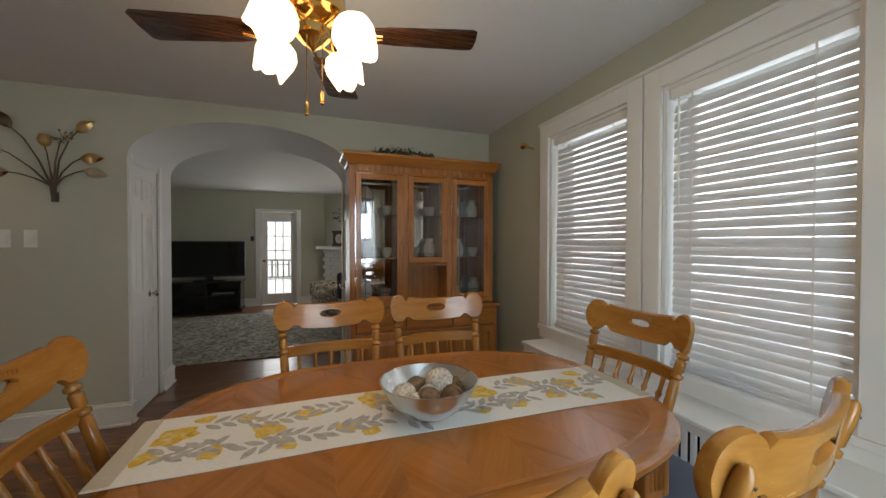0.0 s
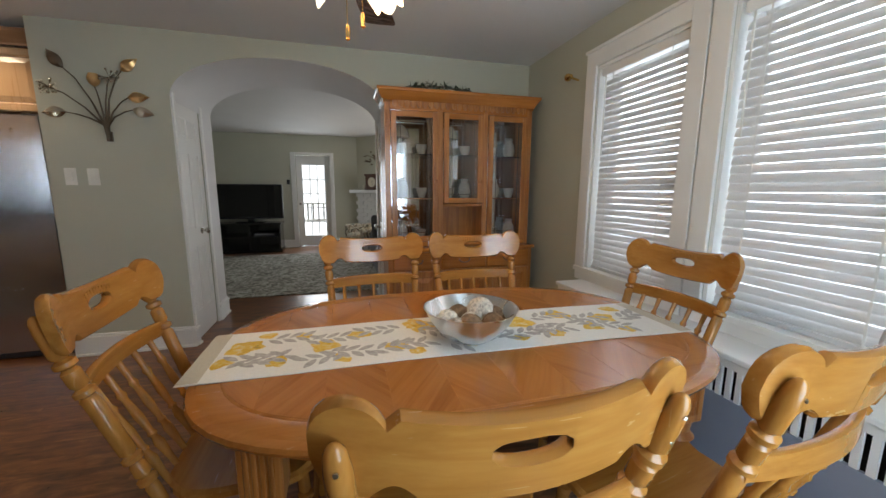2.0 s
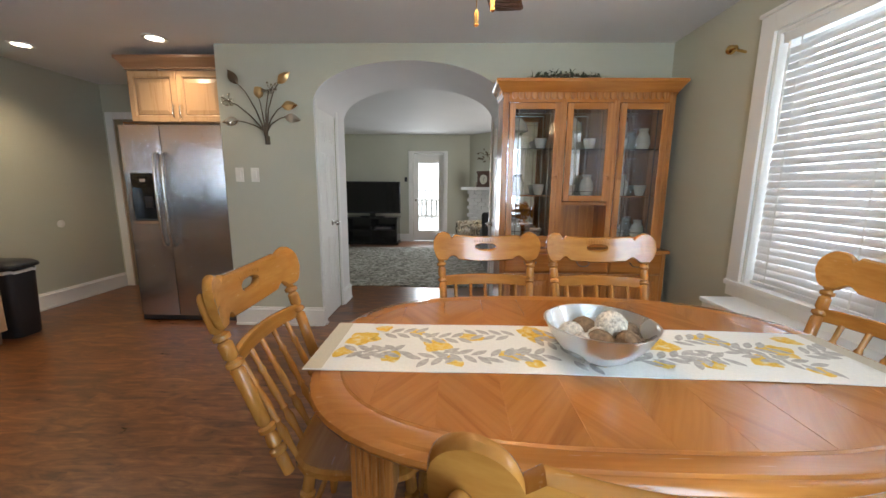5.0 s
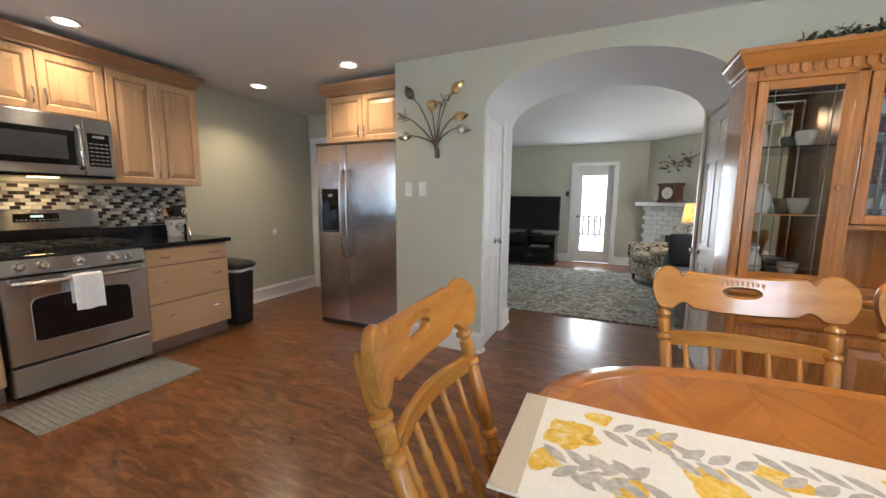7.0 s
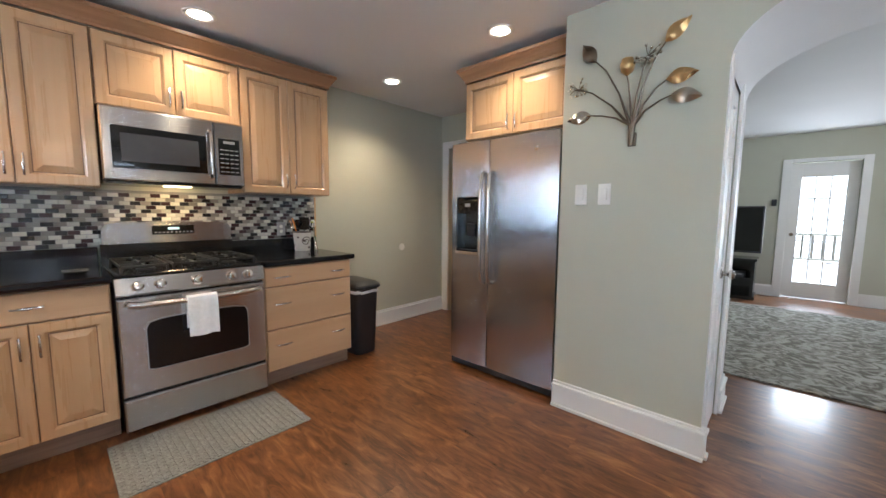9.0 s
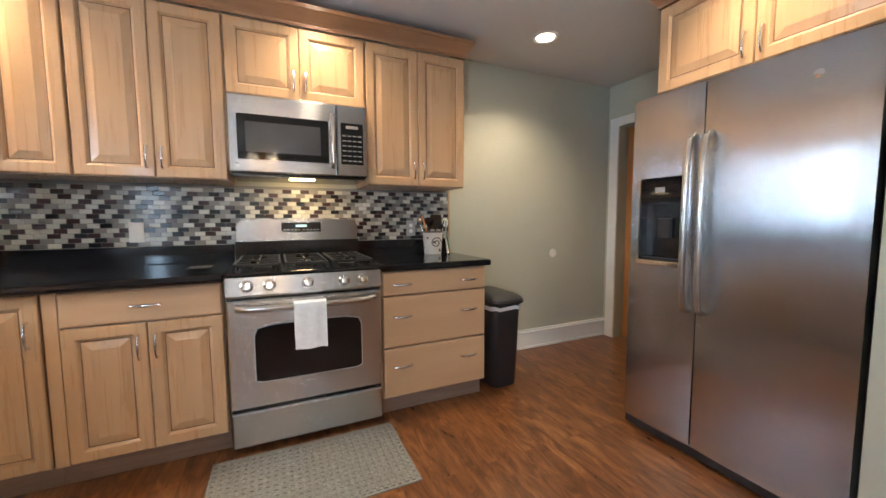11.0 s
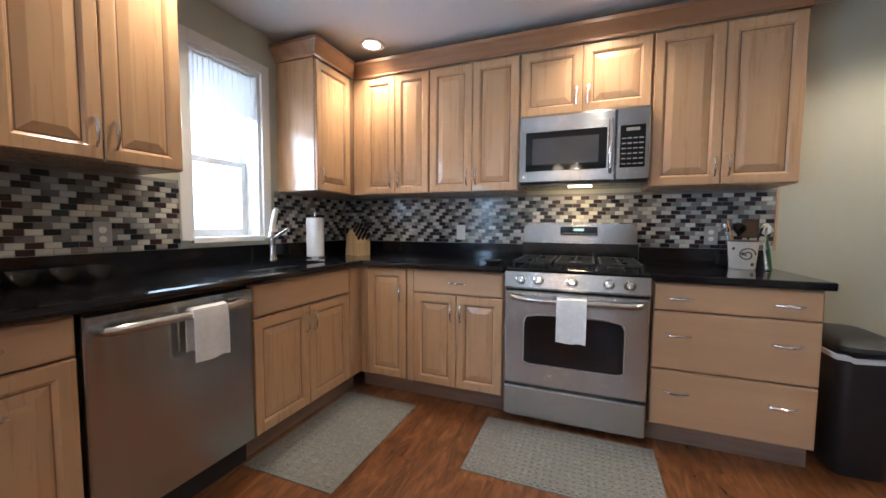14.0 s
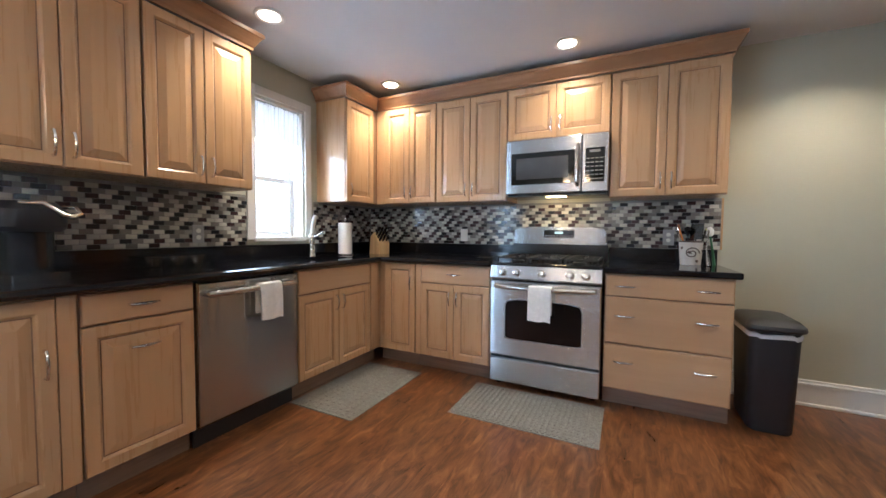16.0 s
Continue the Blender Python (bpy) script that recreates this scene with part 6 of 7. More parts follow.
# china inside
for k, (x, zz, kind) in enumerate(((0.14, 1.569, "lamp"), (0.33, 1.569, "cup"), (0.16, 1.209, "jug"), (0.33, 1.209, "cup"), (0.57, 1.569, "lamp"), (0.72, 1.569, "cup"), (0.58, 1.209, "cup"), (0.72, 1.209, "jug"), (0.97, 1.569, "cup"), (1.14, 1.569, "jug"), (1.0, 1.209, "jug"), (1.15, 1.209, "cup"), (0.15, 0.846, "jug"), (0.32, 0.846, "cup"), (1.0, 0.846, "cup"), (1.16, 0.846, "jug"))):
    prof = {"cup": [(0.025, 0), (0.03, 0.006), (0.045, 0.05), (0.05, 0.085), (0.047, 0.085), (0.004, 0.01)], "jug": [(0.04, 0), (0.055, 0.05), (0.05, 0.10), (0.03, 0.14), (0.038, 0.165), (0.034, 0.165), (0.004, 0.15)],
            "lamp": [(0.035, 0), (0.03, 0.06), (0.018, 0.11), (0.02, 0.13), (0.085, 0.14), (0.07, 0.20), (0.035, 0.24), (0.004, 0.245)]}[kind]
    q = thing({"cup": "china_cup", "jug": "china_jug", "lamp": "oil_lamp"}[kind], HX0 + x, YA - 0.12, zz, 0, {"cup": "small cream china cup on a hutch shelf", "jug": "cream china jug on a hutch shelf", "lamp": "pale glass-shaded oil lamp on a hutch shelf"}[kind], "china", "china in the hutch")
    part("body", lathe(B(), prof, 20), "china", q, "", True)

o = thing("garland", 4.98, 3.34, z1 + 0.083, 0, "dark green leaf garland lying on the hutch", "garland")
bm = B()
rg = random.Random(3)
for k in range(170):
    x = rg.uniform(-0.27, 0.27)
    base = Vector((x, rg.uniform(-0.05, 0.05), rg.uniform(0.002, 0.055) * (1 - abs(x) / 0.36)))
    m = Matrix.Translation(base) @ Euler((rg.uniform(-1, 1), rg.uniform(-1, 1), rg.uniform(0, 6.28))).to_matrix().to_4x4()
    L, Wd = rg.uniform(0.025, 0.05), rg.uniform(0.012, 0.022)
    pts = [(0, 0, 0), (L * 0.35, Wd / 2, 0.003), (L * 0.7, Wd / 2.6, 0.004), (L, 0, 0), (L * 0.7, -Wd / 2.6, 0.004), (L * 0.35, -Wd / 2, 0.003)]
    rings(bm, [[m @ Vector(p) for p in pts], [m @ (Vector(p) + Vector((0, 0, 0.001))) for p in pts]])
part("leaves", bm, "leafgreen", o)
part("vine", tube(B(), [(-0.26, 0, 0.008), (-0.12, 0.02, 0.02), (0, -0.02, 0.025), (0.13, 0.015, 0.018), (0.26, 0, 0.008)], 0.006, 6), "bronze", o)


# ---- blinds, radiator cover, rod end ----
for a, b in EWIN:
    o = thing("window_blind", XE + 0.045, (a + b) / 2, EZ0 + 0.0045, 0, "white slatted blind, lowered and nearly closed", "blind", "window blinds")
    half = (b - a) / 2 - 0.028
    part("headrail", bx(-0.028, 0.028, -half - 0.004, half + 0.004, EZ1 - EZ0 - 0.075, EZ1 - EZ0 - 0.022, bevel=0.004), "white", o)
    n = 31
    pitch = (EZ1 - EZ0 - 0.122) / n
    sl = B()
    tilt = radians(74)
    ca, sa = math.cos(tilt), math.sin(tilt)
    prof = [(-0.0198, 0.0), (-0.010, 0.0028), (0.0, 0.0038), (0.010, 0.0028), (0.0198, 0.0), (0.0198, -0.0026), (0.0, 0.0012), (-0.0198, -0.0026)]
    prof = [(p * ca - q * sa, p * sa + q * ca) for p, q in prof]
    rings(sl, [[(x, s * half, z) for x, z in prof] for s in (-1, 1)])
    slat = part("slat", sl, "slat", o)
    slat.location.z = 0.043
    for k in range(1, n):
        s2 = slat.copy()
        scene.collection.objects.link(s2)
        s2.location.z = 0.043 + pitch * k
        s2.rotation_euler = (0.004 * math.sin(k * 2.3), 0.03 * math.sin(k * 1.7), 0)
    part("bottom_rail", bx(-0.018, 0.010, -half, half, 0.0005, 0.0245, bevel=0.004), "slat", o)
    for ys in (-half * 0.68, half * 0.68):
        part("ladder_cord", bx(-0.0265, -0.0255, ys - 0.004, ys + 0.004, 0.02, EZ1 - EZ0 - 0.07), "white", o)
    part("tilt_wand", rod(B(), (-0.034, half * 0.86, 0.80), (-0.034, half * 0.86, EZ1 - EZ0 - 0.08), 0.005, 0.005, 8), "ivory", o)

o = thing("radiator_cover", XE, 1.60, 0, 0, "radiator cover with white slotted grille and blue-grey panel", "radiator")
part("top_shelf", bx(-0.235, -0.003, -0.80, 0.98, 0.600, 0.626, bevel=0.006), "white", o)
for y0, y1 in ((-0.79, -0.77), (0.95, 0.97)):
    part("side_panel", bx(-0.22, -0.003, y0, y1, 0, 0.599), "white", o)
part("front_panel", bx(-0.222, -0.206, -0.768, 0.948, 0.08, 0.435), "slate", o, "blue-grey painted lower panel")
part("top_rail", bx(-0.222, -0.206, -0.768, 0.948, 0.565, 0.599), "white", o)
# near-black board puts the shade behind the slots into colour
part("inner_back", bx(-0.12, -0.10, -0.768, 0.948, 0.05, 0.590), "soot_and_shade", o, "dark board standing in for the shade behind the grille")
n = 44
bar = part("grille_bar", bx(-0.220, -0.208, -0.0105, 0.0105, 0.4355, 0.5645), "white", o)
bar.location.y = -0.758
for k in range(1, n):
    b2 = bar.copy()
    scene.collection.objects.link(b2)
    b2.location.y = -0.758 + 1.696 * k / (n - 1)
o = thing("curtain_rod_end", XE, 2.79, 2.10, 0, "brass curtain rod bracket with a ball finial", "curtain rod")
part("bracket", tube(B(), [(0, 0, -0.02), (-0.05, 0, -0.01), (-0.075, 0, 0)], 0.008, 10), "brass", o, "", True)
part("finial", lathe(B(), [(0.012, 0), (0.012, 0.015), (0.024, 0.03), (0.028, 0.045), (0.022, 0.06), (0.004, 0.068)], 16, along((-0.075, -0.02, 0), (-0.075, 1, 0))[0]), "brass", o, "", True)

# ---- metal wall flowers ----
o = thing("wall_art", 2.565, YA, 1.61, 0, "metal wall sculpture of leaves and berries on stems", "wall art")
TIPS = [((-0.225, 0.52), "bronze", "leaf", 125), ((-0.325, 0.375), "pewter", "berry", 0), ((-0.23, 0.20), "pewter", "leaf", 185), ((-0.04, 0.40), "copper", "cup", 0), ((0.07, 0.47), "pewter", "berry", 0), ((0.16, 0.52), "copper", "leaf", 40), ((0.17, 0.33), "copper", "leaf", 5), ((0.20, 0.24), "pewter", "leaf", -12)]
for k, ((tx, tz), mt, kind, ang) in enumerate([((a_ * 0.9, b_ * 0.92), c_, d_, e_) for (a_, b_), c_, d_, e_ in TIPS]):
    y = -0.035 - 0.012 * (k % 3)
    st = part("stem", tube(B(), [(0, -0.02, 0.0), (0.0 + 0.05 * tx, -0.022, 0.11), (tx * 0.35, y, 0.12 + (tz - 0.12) * 0.45), (tx * 0.72, y, 0.12 + (tz - 0.12) * 0.84), (tx, y, tz)], [0.009, 0.009, 0.005, 0.004, 0.0035], 8), "bronze", o, "dark bronze stem", True)
    if kind == "leaf":
        bm = B()
        m = Matrix.Translation((tx, y, tz)) @ Matrix.Rotation(-radians(ang), 4, "Y")
        L, Wd = 0.135, 0.075
        loops = []
        for i in range(9):
            t = i / 8
            wv = Wd / 2 * math.sin(math.pi * min(0.985, max(0.02, t ** 0.8)))
            loops.append([m @ Vector((L * t, -0.012 * math.sin(3.1 * t), -wv)), m @ Vector((L * t, -0.012 * math.sin(3.1 * t) - 0.012, 0)), m @ Vector((L * t, -0.012 * math.sin(3.1 * t), wv)), m @ Vector((L * t, -0.012 * math.sin(3.1 * t) + 0.002, 0))])
        part("leaf", rings(bm, loops), mt, st, "veined metal leaf", True)
    elif kind == "cup":
        part("bud", lathe(B(), [(0.006, 0), (0.03, 0.02), (0.038, 0.05), (0.028, 0.085), (0.02, 0.08), (0.004, 0.03)], 12, Matrix.Translation((tx, y, tz))), mt, st, "", True)
    else:
        rb = random.Random(k)
        for q in range(22):
            off = Vector((rb.uniform(-0.065, 0.065), rb.uniform(-0.03, 0.01), rb.uniform(-0.04, 0.055)))
            tipp = Vector((tx, y, tz)) + off
            w_ = part("wire", rod(B(), (tx, y, tz), tipp, 0.0015, None, 5), "bronze", st)
            part("berry", lathe(B(), [(0.002, -0.007), (0.006, -0.004), (0.0075, 0), (0.006, 0.004), (0.002, 0.007)], 8, Matrix.Translation(tipp)), mt, w_, "", True)
part("mount", bx(-0.02, 0.02, -0.012, 0, 0.0, 0.07, bevel=0.003), "bronze", o)

# ---- ceiling fan ----
o = thing("ceiling_fan", FAN[0], FAN[1], CEIL, 0, "brass ceiling fan with walnut blades and lit tulip shades", "ceiling fan")
part("canopy", lathe(B(), [(0.075, 0), (0.075, -0.02), (0.055, -0.05), (0.02, -0.06)], 24), "brass", o, "", True)
part("downrod", rod(B(), (0, 0, -0.05), (0, 0, -0.16), 0.012, None, 12), "brass", o)
part("motor", lathe(B(), [(0.03, -0.15), (0.09, -0.165), (0.115, -0.20), (0.118, -0.26), (0.10, -0.275), (0.055, -0.285), (0.045, -0.295), (0.06, -0.305), (0.06, -0.335), (0.035, -0.36), (0.012, -0.375), (0.004, -0.385)], 28), "brass", o, "", True)
for k in range(4):
    a = radians(-15 + 90 * k)
    m = Matrix.Translation((0, 0, -0.318)) @ Matrix.Rotation(a, 4, "Z") @ Matrix.Rotation(radians(5), 4, "X")
    bm = B()
    pl = [(0.19, -0.050), (0.28, -0.066), (0.575, -0.078), (0.592, -0.066), (0.596, 0), (0.592, 0.066), (0.575, 0.078), (0.28, 0.066), (0.19, 0.050)]
    rings(bm, [[m @ Vector((x, y, z)) for x, y in pl] for z in (-0.003, 0.003)])
    bl = part("blade", bm, "walnut", o, "dark walnut blade")
    bm = B()
    for s in (-1, 1):
        tube(bm, [m @ Vector(p) for p in ((0.09, 0, 0.008), (0.14, s * 0.035, 0.004), (0.19, s * 0.03, -0.006), (0.25, s * 0.012, -0.006))], 0.006, 8)
    part("blade_arm", bm, "brass", bl, "scrolled brass blade arm", True)
for k in range(4):
    a = radians(48 + 90 * k)
    c_, s_ = math.cos(a), math.sin(a)
    arm = part("lamp_arm", tube(B(), [(0.05 * c_, 0.05 * s_, -0.30), (0.10 * c_, 0.10 * s_, -0.275), (0.135 * c_, 0.135 * s_, -0.29)], 0.008, 10), "brass", o, "", True)
    m, _ = along((0.120 * c_, 0.120 * s_, -0.285), (0.193 * c_, 0.193 * s_, -0.385))
    part("socket", lathe(B(), [(0.02, -0.005), (0.026, 0.01), (0.024, 0.04), (0.028, 0.045), (0.026, 0.05)], 16, m), "brass", arm, "", True)
    bm = B()
    seg = 30
    loops = []
    for r_, z_, wave in ((0.027, 0.036, 0), (0.054, 0.048, 0), (0.073, 0.078, 0), (0.074, 0.108, 0.003), (0.066, 0.132, 0.014), (0.058, 0.144, 0.040)):
        loops.append([m @ Vector((r_ * math.cos(2 * math.pi * j / seg), r_ * math.sin(2 * math.pi * j / seg), z_ + wave * abs(math.cos(1.5 * 2 * math.pi * j / seg)) ** 2)) for j in range(seg)])
    rings(bm, loops, cap0=True, cap1=False)
    sh = part("tulip_shade", bm, "frost", arm, "glowing frosted tulip shade with pointed petals", True)
    sh.visible_shadow = False
for cx, cy, L in ((-0.022, -0.062, 0.22), (0.030, -0.045, 0.17)):
    ch = part("pull_chain", rod(B(), (cx, cy, -0.36), (cx, cy, -0.37 - L), 0.0018, None, 6), "brass", o)
    part("pull_tassel", lathe(B(), [(0.003, 0), (0.008, -0.01), (0.007, -0.04), (0.009, -0.045), (0.002, -0.05)], 10, Matrix.Translation((cx, cy, -0.37 - L))), "brass", ch, "", True)

# ---- living room ----
o = thing("rug", 3.2, 6.42, 0, 0, "grey-beige rug with a leafy pattern", "rug")
part("weave", bx(-1.9, 1.55, -1.49, 1.5, 0.0005, 0.014, bevel=0.004), "rug", o)
o = thing("tv_stand", 2.35, 8.52, 0, 0, "low black tv stand with open shelf", "tv stand")
part("top", bx(-0.66, 0.60, -0.24, 0.24, 0.56, 0.60, bevel=0.004), "black", o)
for x in (-0.64, 0.0, 0.56):
    part("upright", bx(x - 0.02, x + 0.02, -0.22, 0.22, 0.05, 0.56), "black", o)
part("shelf", bx(-0.62, 0.54, -0.22, 0.22, 0.30, 0.32), "black", o)
part("floor_panel", bx(-0.66, 0.60, -0.24, 0.24, 0.0, 0.05), "black", o)
part("back", bx(-0.62, 0.54, 0.21, 0.23, 0.05, 0.56), "black", o)
o = thing("media_box", 2.62, 8.48, 0.32, 0, "slim black media player on the tv stand", "media player")
part("case", bx(-0.2, 0.2, -0.14, 0.14, 0, 0.06, bevel=0.004), "plastic", o)
part("front_panel", bx(-0.17, 0.17, -0.143, -0.1405, 0.035, 0.050), "grey", o, "pale grey front strip")
o = thing("television", 2.36, 8.52, 0.60, 0, "large black flat television, switched off", "television")
part("foot", bx(-0.25, 0.25, -0.12, 0.12, 0, 0.015, bevel=0.004), "black", o)
part("neck", bx(-0.06, 0.06, 0.0, 0.04, 0.015, 0.10), "black", o)
part("case", bx(-0.62, 0.62, -0.02, 0.05, 0.07, 0.765, bevel=0.008), "plastic", o)
part("screen", bx(-0.60, 0.60, -0.0235, -0.0205, 0.10, 0.745), "blackglass", o, "dark glossy screen")
o = thing("thermostat", 3.06, YF, 1.42, 0, "small dark thermostat beside the french door", "thermostat")
part("case", bx(-0.03, 0.03, -0.03, 0, -0.05, 0.05, bevel=0.004), "plastic", o)

# corner fireplace, set at an angle
FA = -45
o = thing("fireplace", 5.08, 8.16, 0, FA, "white painted brick corner fireplace with a mantel shelf", "fireplace")
bm = B()
part("breast", bx(-1.05, 1.05, 0.12, 0.20, 1.27, CEIL - 0.002), "wall", o, "sage chimney breast")
rows, bw, bh = 14, 0.215, 0.085
brick = bx(-bw / 2 + 0.004, bw / 2 - 0.004, 0, 0.05, 0.004, bh - 0.004, bevel=0.004, seg=1)
bme = bpy.data.meshes.new("brick")
brick.to_mesh(bme)
brick.free()
bme.materials.append(M["brick"])
part("mortar", bx(-0.84, 0.84, 0.02, 0.12, 0.0, 1.19), "brick", o)
mo = bpy.data.objects["mortar"]
part("firebox", bx(-0.36, 0.36, -0.002, 0.018, 0.085, 0.68), "soot_and_shade", o, "sooty black firebox opening")
for r_ in range(rows):
    for k in range(9):
        x = -0.86 + bw * k + (bw / 2 if r_ % 2 else 0)
        if abs(x) > 0.76 or (abs(x) < 0.46 and 1 <= r_ <= 7):
            continue
        b_ = new("brick", bme)
        b_.parent = o
        b_.location = (x, -0.02, bh * r_)
part("mantel_shelf", bx(-0.95, 0.95, -0.13, 0.12, 1.195, 1.262, bevel=0.008), "white", o, "white mantel shelf")
c = thing("mantel_clock", 4.83, 8.28, 1.262, FA, "dark wooden mantel clock with a round pale dial", "clock")
part("case", prism(B(), [(-0.20, 0), (0.20, 0), (0.20, 0.03), (0.17, 0.04), (0.17, 0.28), (0.20, 0.29), (0.20, 0.33), (-0.20, 0.33), (-0.20, 0.29), (-0.17, 0.28), (-0.17, 0.04), (-0.20, 0.03)], "y", -0.08, 0.08), "clockwood", c)
part("dial", lathe(B(), [(0.10, 0), (0.10, 0.006), (0.004, 0.008)], 28, along((0, -0.08, 0.16), (0, -1, 0.16))[0]), "china", c, "pale round dial")
for ang, L in ((40, 0.05), (160, 0.075)):
    part("clock_hand", rod(B(), (0, -0.089, 0.16), (L * math.sin(radians(ang)), -0.089, 0.16 + L * math.cos(radians(ang))), 0.003, 0.002, 5), "black", c)
for k, (dx, hh) in enumerate(((-0.62, 0.10), (-0.42, 0.14), (0.40, 0.16), (0.62, 0.12))):
    q = thing("candlestick", 5.08 + dx * 0.707, 8.13 - dx * 0.707, 1.262, 0, "small pale glass candle holder on the mantel", "candle holder", "mantel candles")
    part("holder", lathe(B(), [(0.035, 0), (0.03, 0.01), (0.015, hh * 0.4), (0.035, hh * 0.8), (0.038, hh), (0.004, hh * 0.8)], 14), "glass" if k % 2 else "china", q, "", True)
c = thing("wall_branch", 5.02, 8.35, 1.95, FA, "dark metal leafy branch hung above the mantel", "wall art")
rl = random.Random(9)
part("stem", tube(B(), [(-0.42, -0.02, 0.06), (-0.2, -0.03, -0.02), (0.0, -0.03, 0.02), (0.22, -0.03, 0.10), (0.45, -0.02, 0.16)], 0.008, 6), "bronze", c, "", True)
for k in range(36):
    x = rl.uniform(-0.42, 0.45)
    z = 0.06 * math.sin(x * 3) + rl.uniform(-0.10, 0.14)
    m = Matrix.Translation((x, -0.03, z)) @ Euler((rl.uniform(-0.5, 0.5), rl.uniform(0, 6.28), rl.uniform(-0.5, 0.5))).to_matrix().to_4x4()
    part("leaf", rings(B(), [[m @ Vector(p) for p in ((0, y, 0), (0.04, y, 0.018), (0.10, y, 0), (0.04, y, -0.018))] for y in (0, 0.003)]), "bronze", c)

o = thing("armchair", 4.72, 7.25, 0, -70, "floral upholstered armchair by the fireplace", "armchair")
for sx in (-0.33, 0.33):
    for sy in (-0.32, 0.32):
        part("leg", rod(B(), (sx, sy, 0), (sx, sy, 0.13), 0.022, 0.03, 10), "clockwood", o, "short dark wooden leg")
part("base", cushion_box(B(), -0.40, 0.40, -0.40, 0.40, 0.12, 0.34, 0.04), "floral", o, "", True)
part("seat_cushion", cushion_box(B(), -0.29, 0.29, -0.42, 0.26, 0.341, 0.48, 0.05), "floral", o, "", True)
part("backrest", cushion_box(B(), -0.38, 0.38, 0.24, 0.44, 0.341, 0.92, 0.07), "floral", o, "", True)
for s in (-1, 1):
    part("armrest", cushion_box(B(), min(s * 0.30, s * 0.44), max(s * 0.30, s * 0.44), -0.42, 0.24, 0.345, 0.62, 0.06), "floral", o, "", True)

o = thing("sofa", 5.03, 5.66, 0, -90, "grey upholstered sofa with rolled arms", "sofa")
for sx in (-0.78, 0.78):
    for sy in (-0.34, 0.34):
        part("foot", rod(B(), (sx, sy, 0), (sx, sy, 0.07), 0.03, 0.035, 10), "clockwood", o)
part("base", cushion_box(B(), -0.86, 0.86, -0.42, 0.42, 0.06, 0.30, 0.05), "sofa", o, "", True)
for s in (-1, 1):
    part("seat_cushion", cushion_box(B(), min(s * 0.005, s * 0.66), max(s * 0.005, s * 0.66), -0.44, 0.20, 0.301, 0.46, 0.06), "sofa", o, "", True)
    part("armrest", cushion_box(B(), min(s * 0.67, s * 0.90), max(s * 0.67, s * 0.90), -0.44, 0.42, 0.10, 0.62, 0.09), "sofa", o, "", True)
part("backrest", cushion_box(B(), -0.68, 0.68, 0.18, 0.44, 0.301, 0.86, 0.09), "sofa", o, "", True)
q = thing("throw_pillow", 4.82, 6.17, 0.463, 4, "dark charcoal throw pillow on the sofa", "pillow")
bm = cushion_box(B(), -0.21, 0.21, -0.06, 0.06, 0.0, 0.42, 0.05)
bm.transform(Matrix.Rotation(radians(-18), 4, "X"))
part("cover", bm, "cushion", q, "", True)

o = thing("side_table", 4.98, 6.78, 0, 0, "small white side table with a lamp", "side table")
part("top", bx(-0.24, 0.24, -0.24, 0.24, 0.66, 0.685, bevel=0.004), "white", o)
for sx in (-0.2, 0.2):
    for sy in (-0.2, 0.2):
        part("leg", bx(sx - 0.018, sx + 0.018, sy - 0.018, sy + 0.018, 0, 0.66), "white", o)
o = thing("table_lamp", 4.98, 6.78, 0.685, 0, "lit table lamp with a cream drum shade", "lamp")
part("base", lathe(B(), [(0.075, 0), (0.075, 0.015), (0.03, 0.03), (0.05, 0.10), (0.055, 0.18), (0.025, 0.26), (0.012, 0.30), (0.010, 0.36)], 20), "china", o, "", True)
sh = part("shade", rings(B(), [[(r_ * math.cos(2 * math.pi * k / 28), r_ * math.sin(2 * math.pi * k / 28), z_) for k in range(28)] for r_, z_ in ((0.175, 0.31), (0.15, 0.56), (0.147, 0.56), (0.172, 0.31))], cap0=False, cap1=False), "shade", o, "glowing cream drum shade", True)
bpy.data.objects["table_lamp_bulb"].location = (4.98, 6.78, 1.12)

# ---- mosaic splashback: backing, single tiles round the range, the rest joined ----
TW, TH, G = 0.055, 0.0266, 0.0024
tile = B()
rings(tile, [[(-TW / 2 + G / 2 + i, -y, -TH / 2 + G / 2 + i), (TW / 2 - G / 2 - i, -y, -TH / 2 + G / 2 + i), (TW / 2 - G / 2 - i, -y, TH / 2 - G / 2 - i), (-TW / 2 + G / 2 + i, -y, TH / 2 - G / 2 - i)] for i, y in ((0, 0.002), (0, 0.0062), (0.0012, 0.0072))])
TILES = []
for tone_, col_, share_ in TONES:
    tme = bpy.data.meshes.new("tile")
    tile.to_mesh(tme)
    tme.materials.append(M["tile_" + tone_])
    TILES.append(tme)
tile.free()
SPW = thing("splashback", 0, 0, 0, 90, "mosaic splashback of white, grey and charcoal tiles", "splashback")
SPS = thing("splashback", 0, 0, 0, 180, "mosaic splashback of white, grey and charcoal tiles", "splashback")
part("grout", bx(0.004, 3.075, -0.0045, -0.0005, CT + 0.106, UB - 0.001), "grout", SPW, "grey grout bed")
part("end_trim", bx(3.076, 3.088, -0.009, -0.0005, CT + 0.106, UB - 0.001, bevel=0.001), "maple", SPW, "slim wooden end strip")
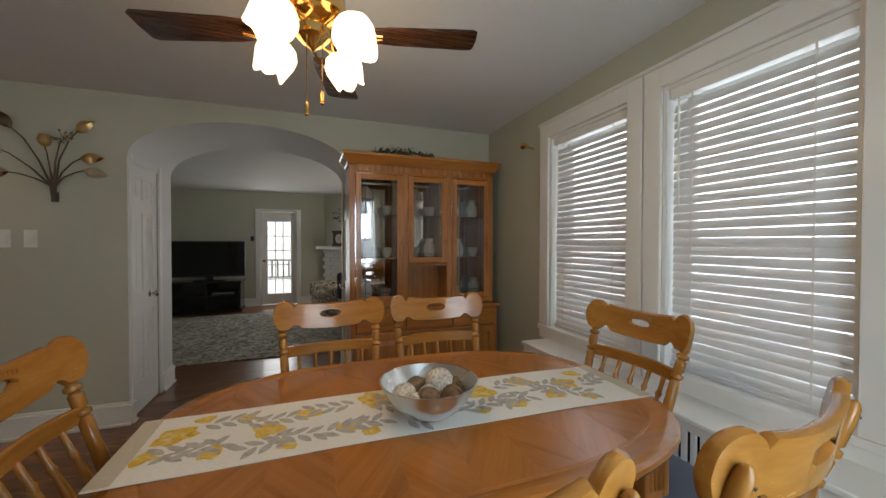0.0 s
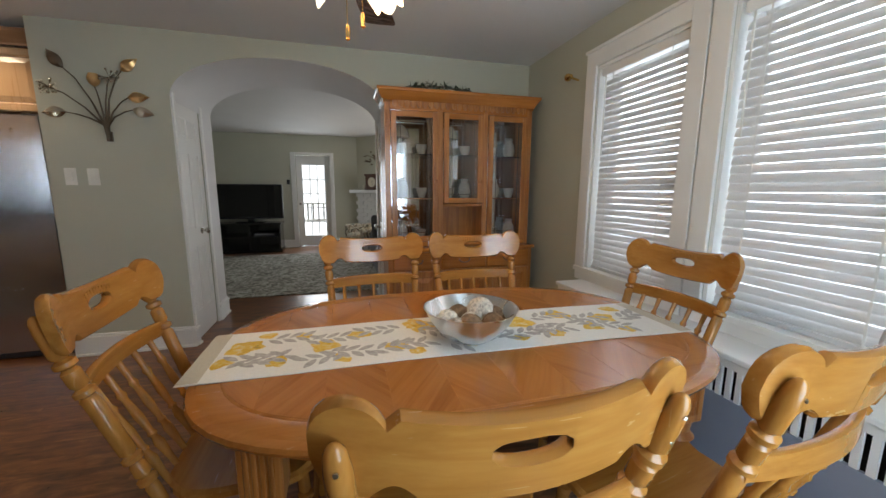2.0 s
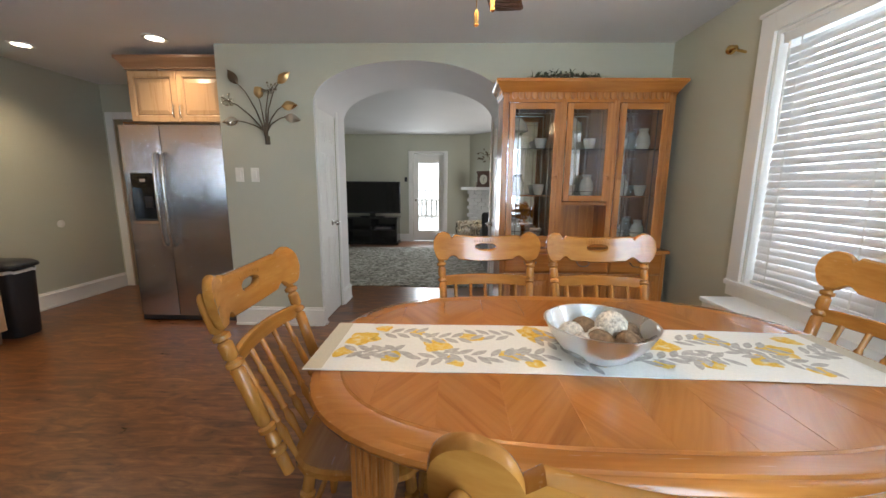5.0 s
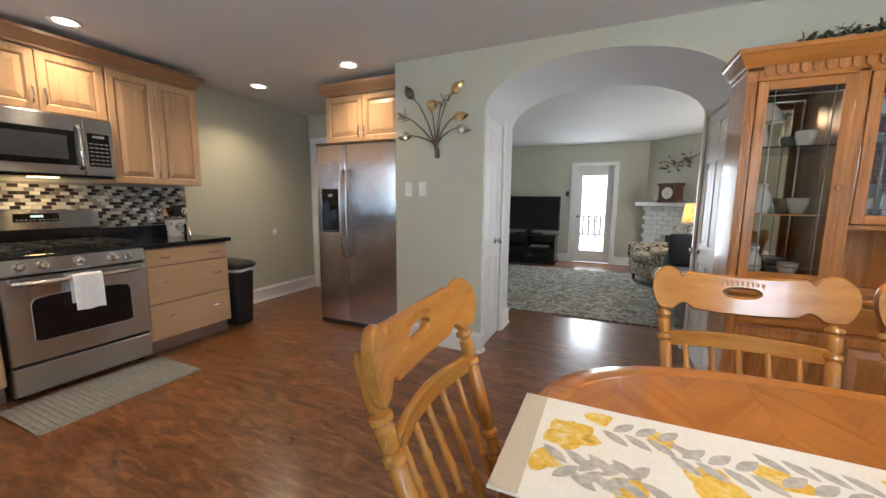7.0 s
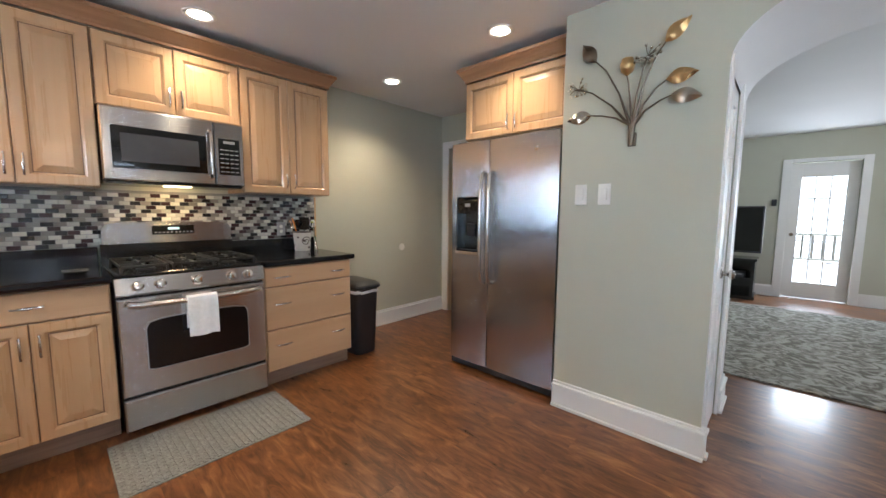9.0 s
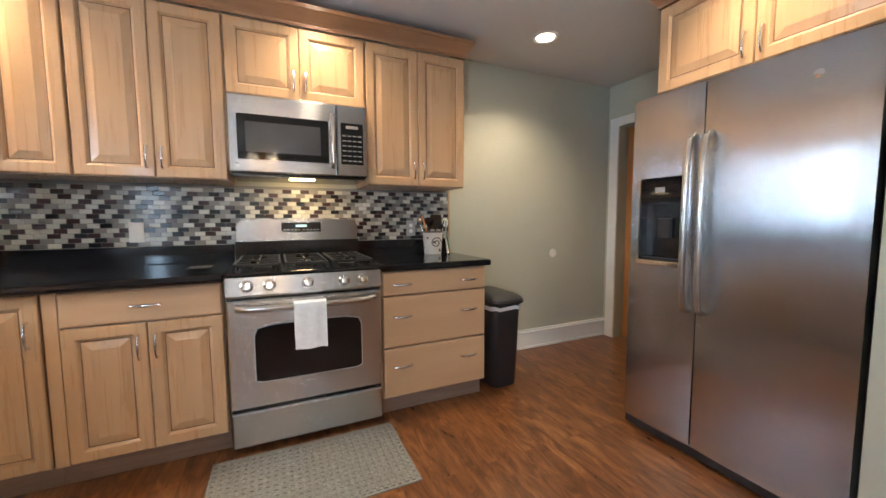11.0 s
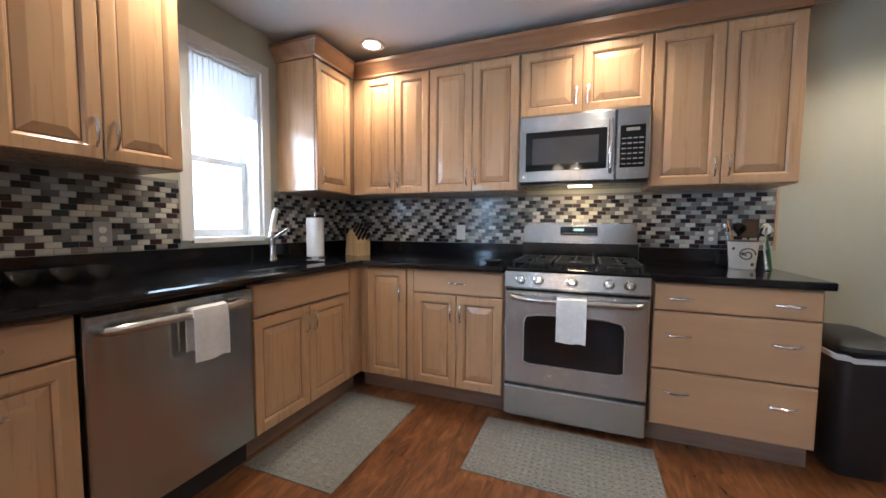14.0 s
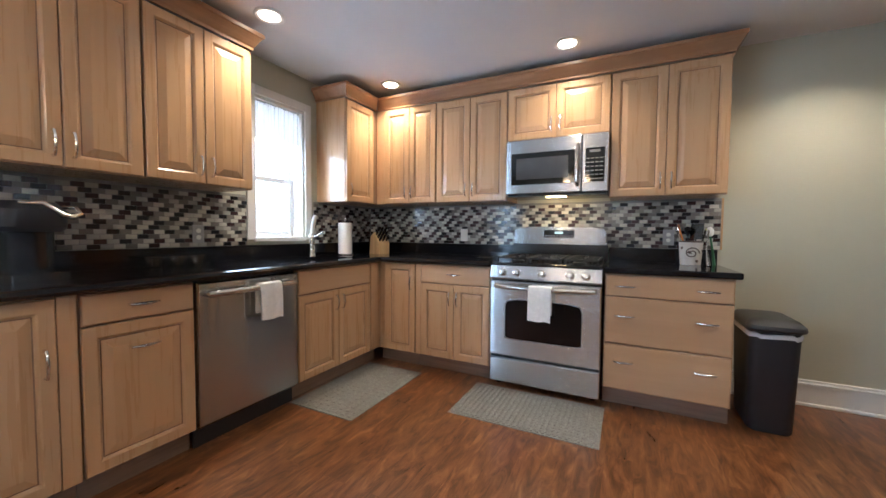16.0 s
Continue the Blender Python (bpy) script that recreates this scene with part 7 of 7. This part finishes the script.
part("grout", bx(-3.12, -1.455, -0.0045, -0.0005, CT + 0.106, UB - 0.001), "grout", SPS, "grey grout bed")
part("grout", bx(-0.815, -0.006, -0.0045, -0.0005, CT + 0.106, UB - 0.001), "grout", SPS, "grey grout bed")
base = [tuple(v.co) for v in tme.vertices]
poly = [tuple(p.vertices) for p in tme.polygons]


def lay(parent, x0, x1, zlo, zhi, single, skip=()):
    """Tiles in running bond between x0 and x1; those inside the span `single` become parts."""
    count = 0
    vv, ff, kinds = [], [], []
    rt = random.Random(int(x1 * 100) + 500)
    r_ = 0
    z = zlo + TH / 2
    while z + TH / 2 <= zhi + 0.002:
        x = x0 + TW / 2 - (TW / 2 if r_ % 2 else 0)
        i_ = 0
        while x - TW / 2 < x1 - 0.01:
            a_, b_ = max(x - TW / 2, x0), min(x + TW / 2, x1)
            if b_ - a_ > 0.015 and not any(s0 < x < s1 for s0, s1 in skip):
                sx = (b_ - a_) / TW
                h = (0.618 * i_ + 0.29 * r_ + 0.22 * rt.random()) % 1.0
                tone = next(q for q, t3 in enumerate(TONES) if h <= t3[2])
                if single[0] < x < single[1] and count < 298:
                    t_ = new("tile", TILES[tone])
                    t_.parent, t_.location, t_.scale = parent, ((a_ + b_) / 2, 0, z), (sx, 1, 1)
                    count += 1
                else:
                    n0 = len(vv)
                    vv += [(p[0] * sx + (a_ + b_) / 2, p[1], p[2] + z) for p in base]
                    ff += [tuple(i + n0 for i in f) for f in poly]
                    kinds += [tone] * len(poly)
            x += TW
            i_ += 1
        z += TH
        r_ += 1
    me = bpy.data.meshes.new("tiles_rest")
    me.from_pydata(vv, [], ff)
    for tone_, col_, share_ in TONES:
        me.materials.append(M["tiles_" + tone_])
    me.polygons.foreach_set("material_index", kinds)
    ob = new("tiles_rest", me)
    ob.parent = parent
    tagged(ob, kind="stuff")


lay(SPW, 0.008, 3.075, CT + 0.107, UB - 0.002, (1.25, 2.40))
lay(SPS, -3.118, -1.455, CT + 0.107, UB - 0.002, (-2.60, -1.455))
lay(SPS, -0.815, -0.010, CT + 0.107, UB - 0.002, (5, 6))
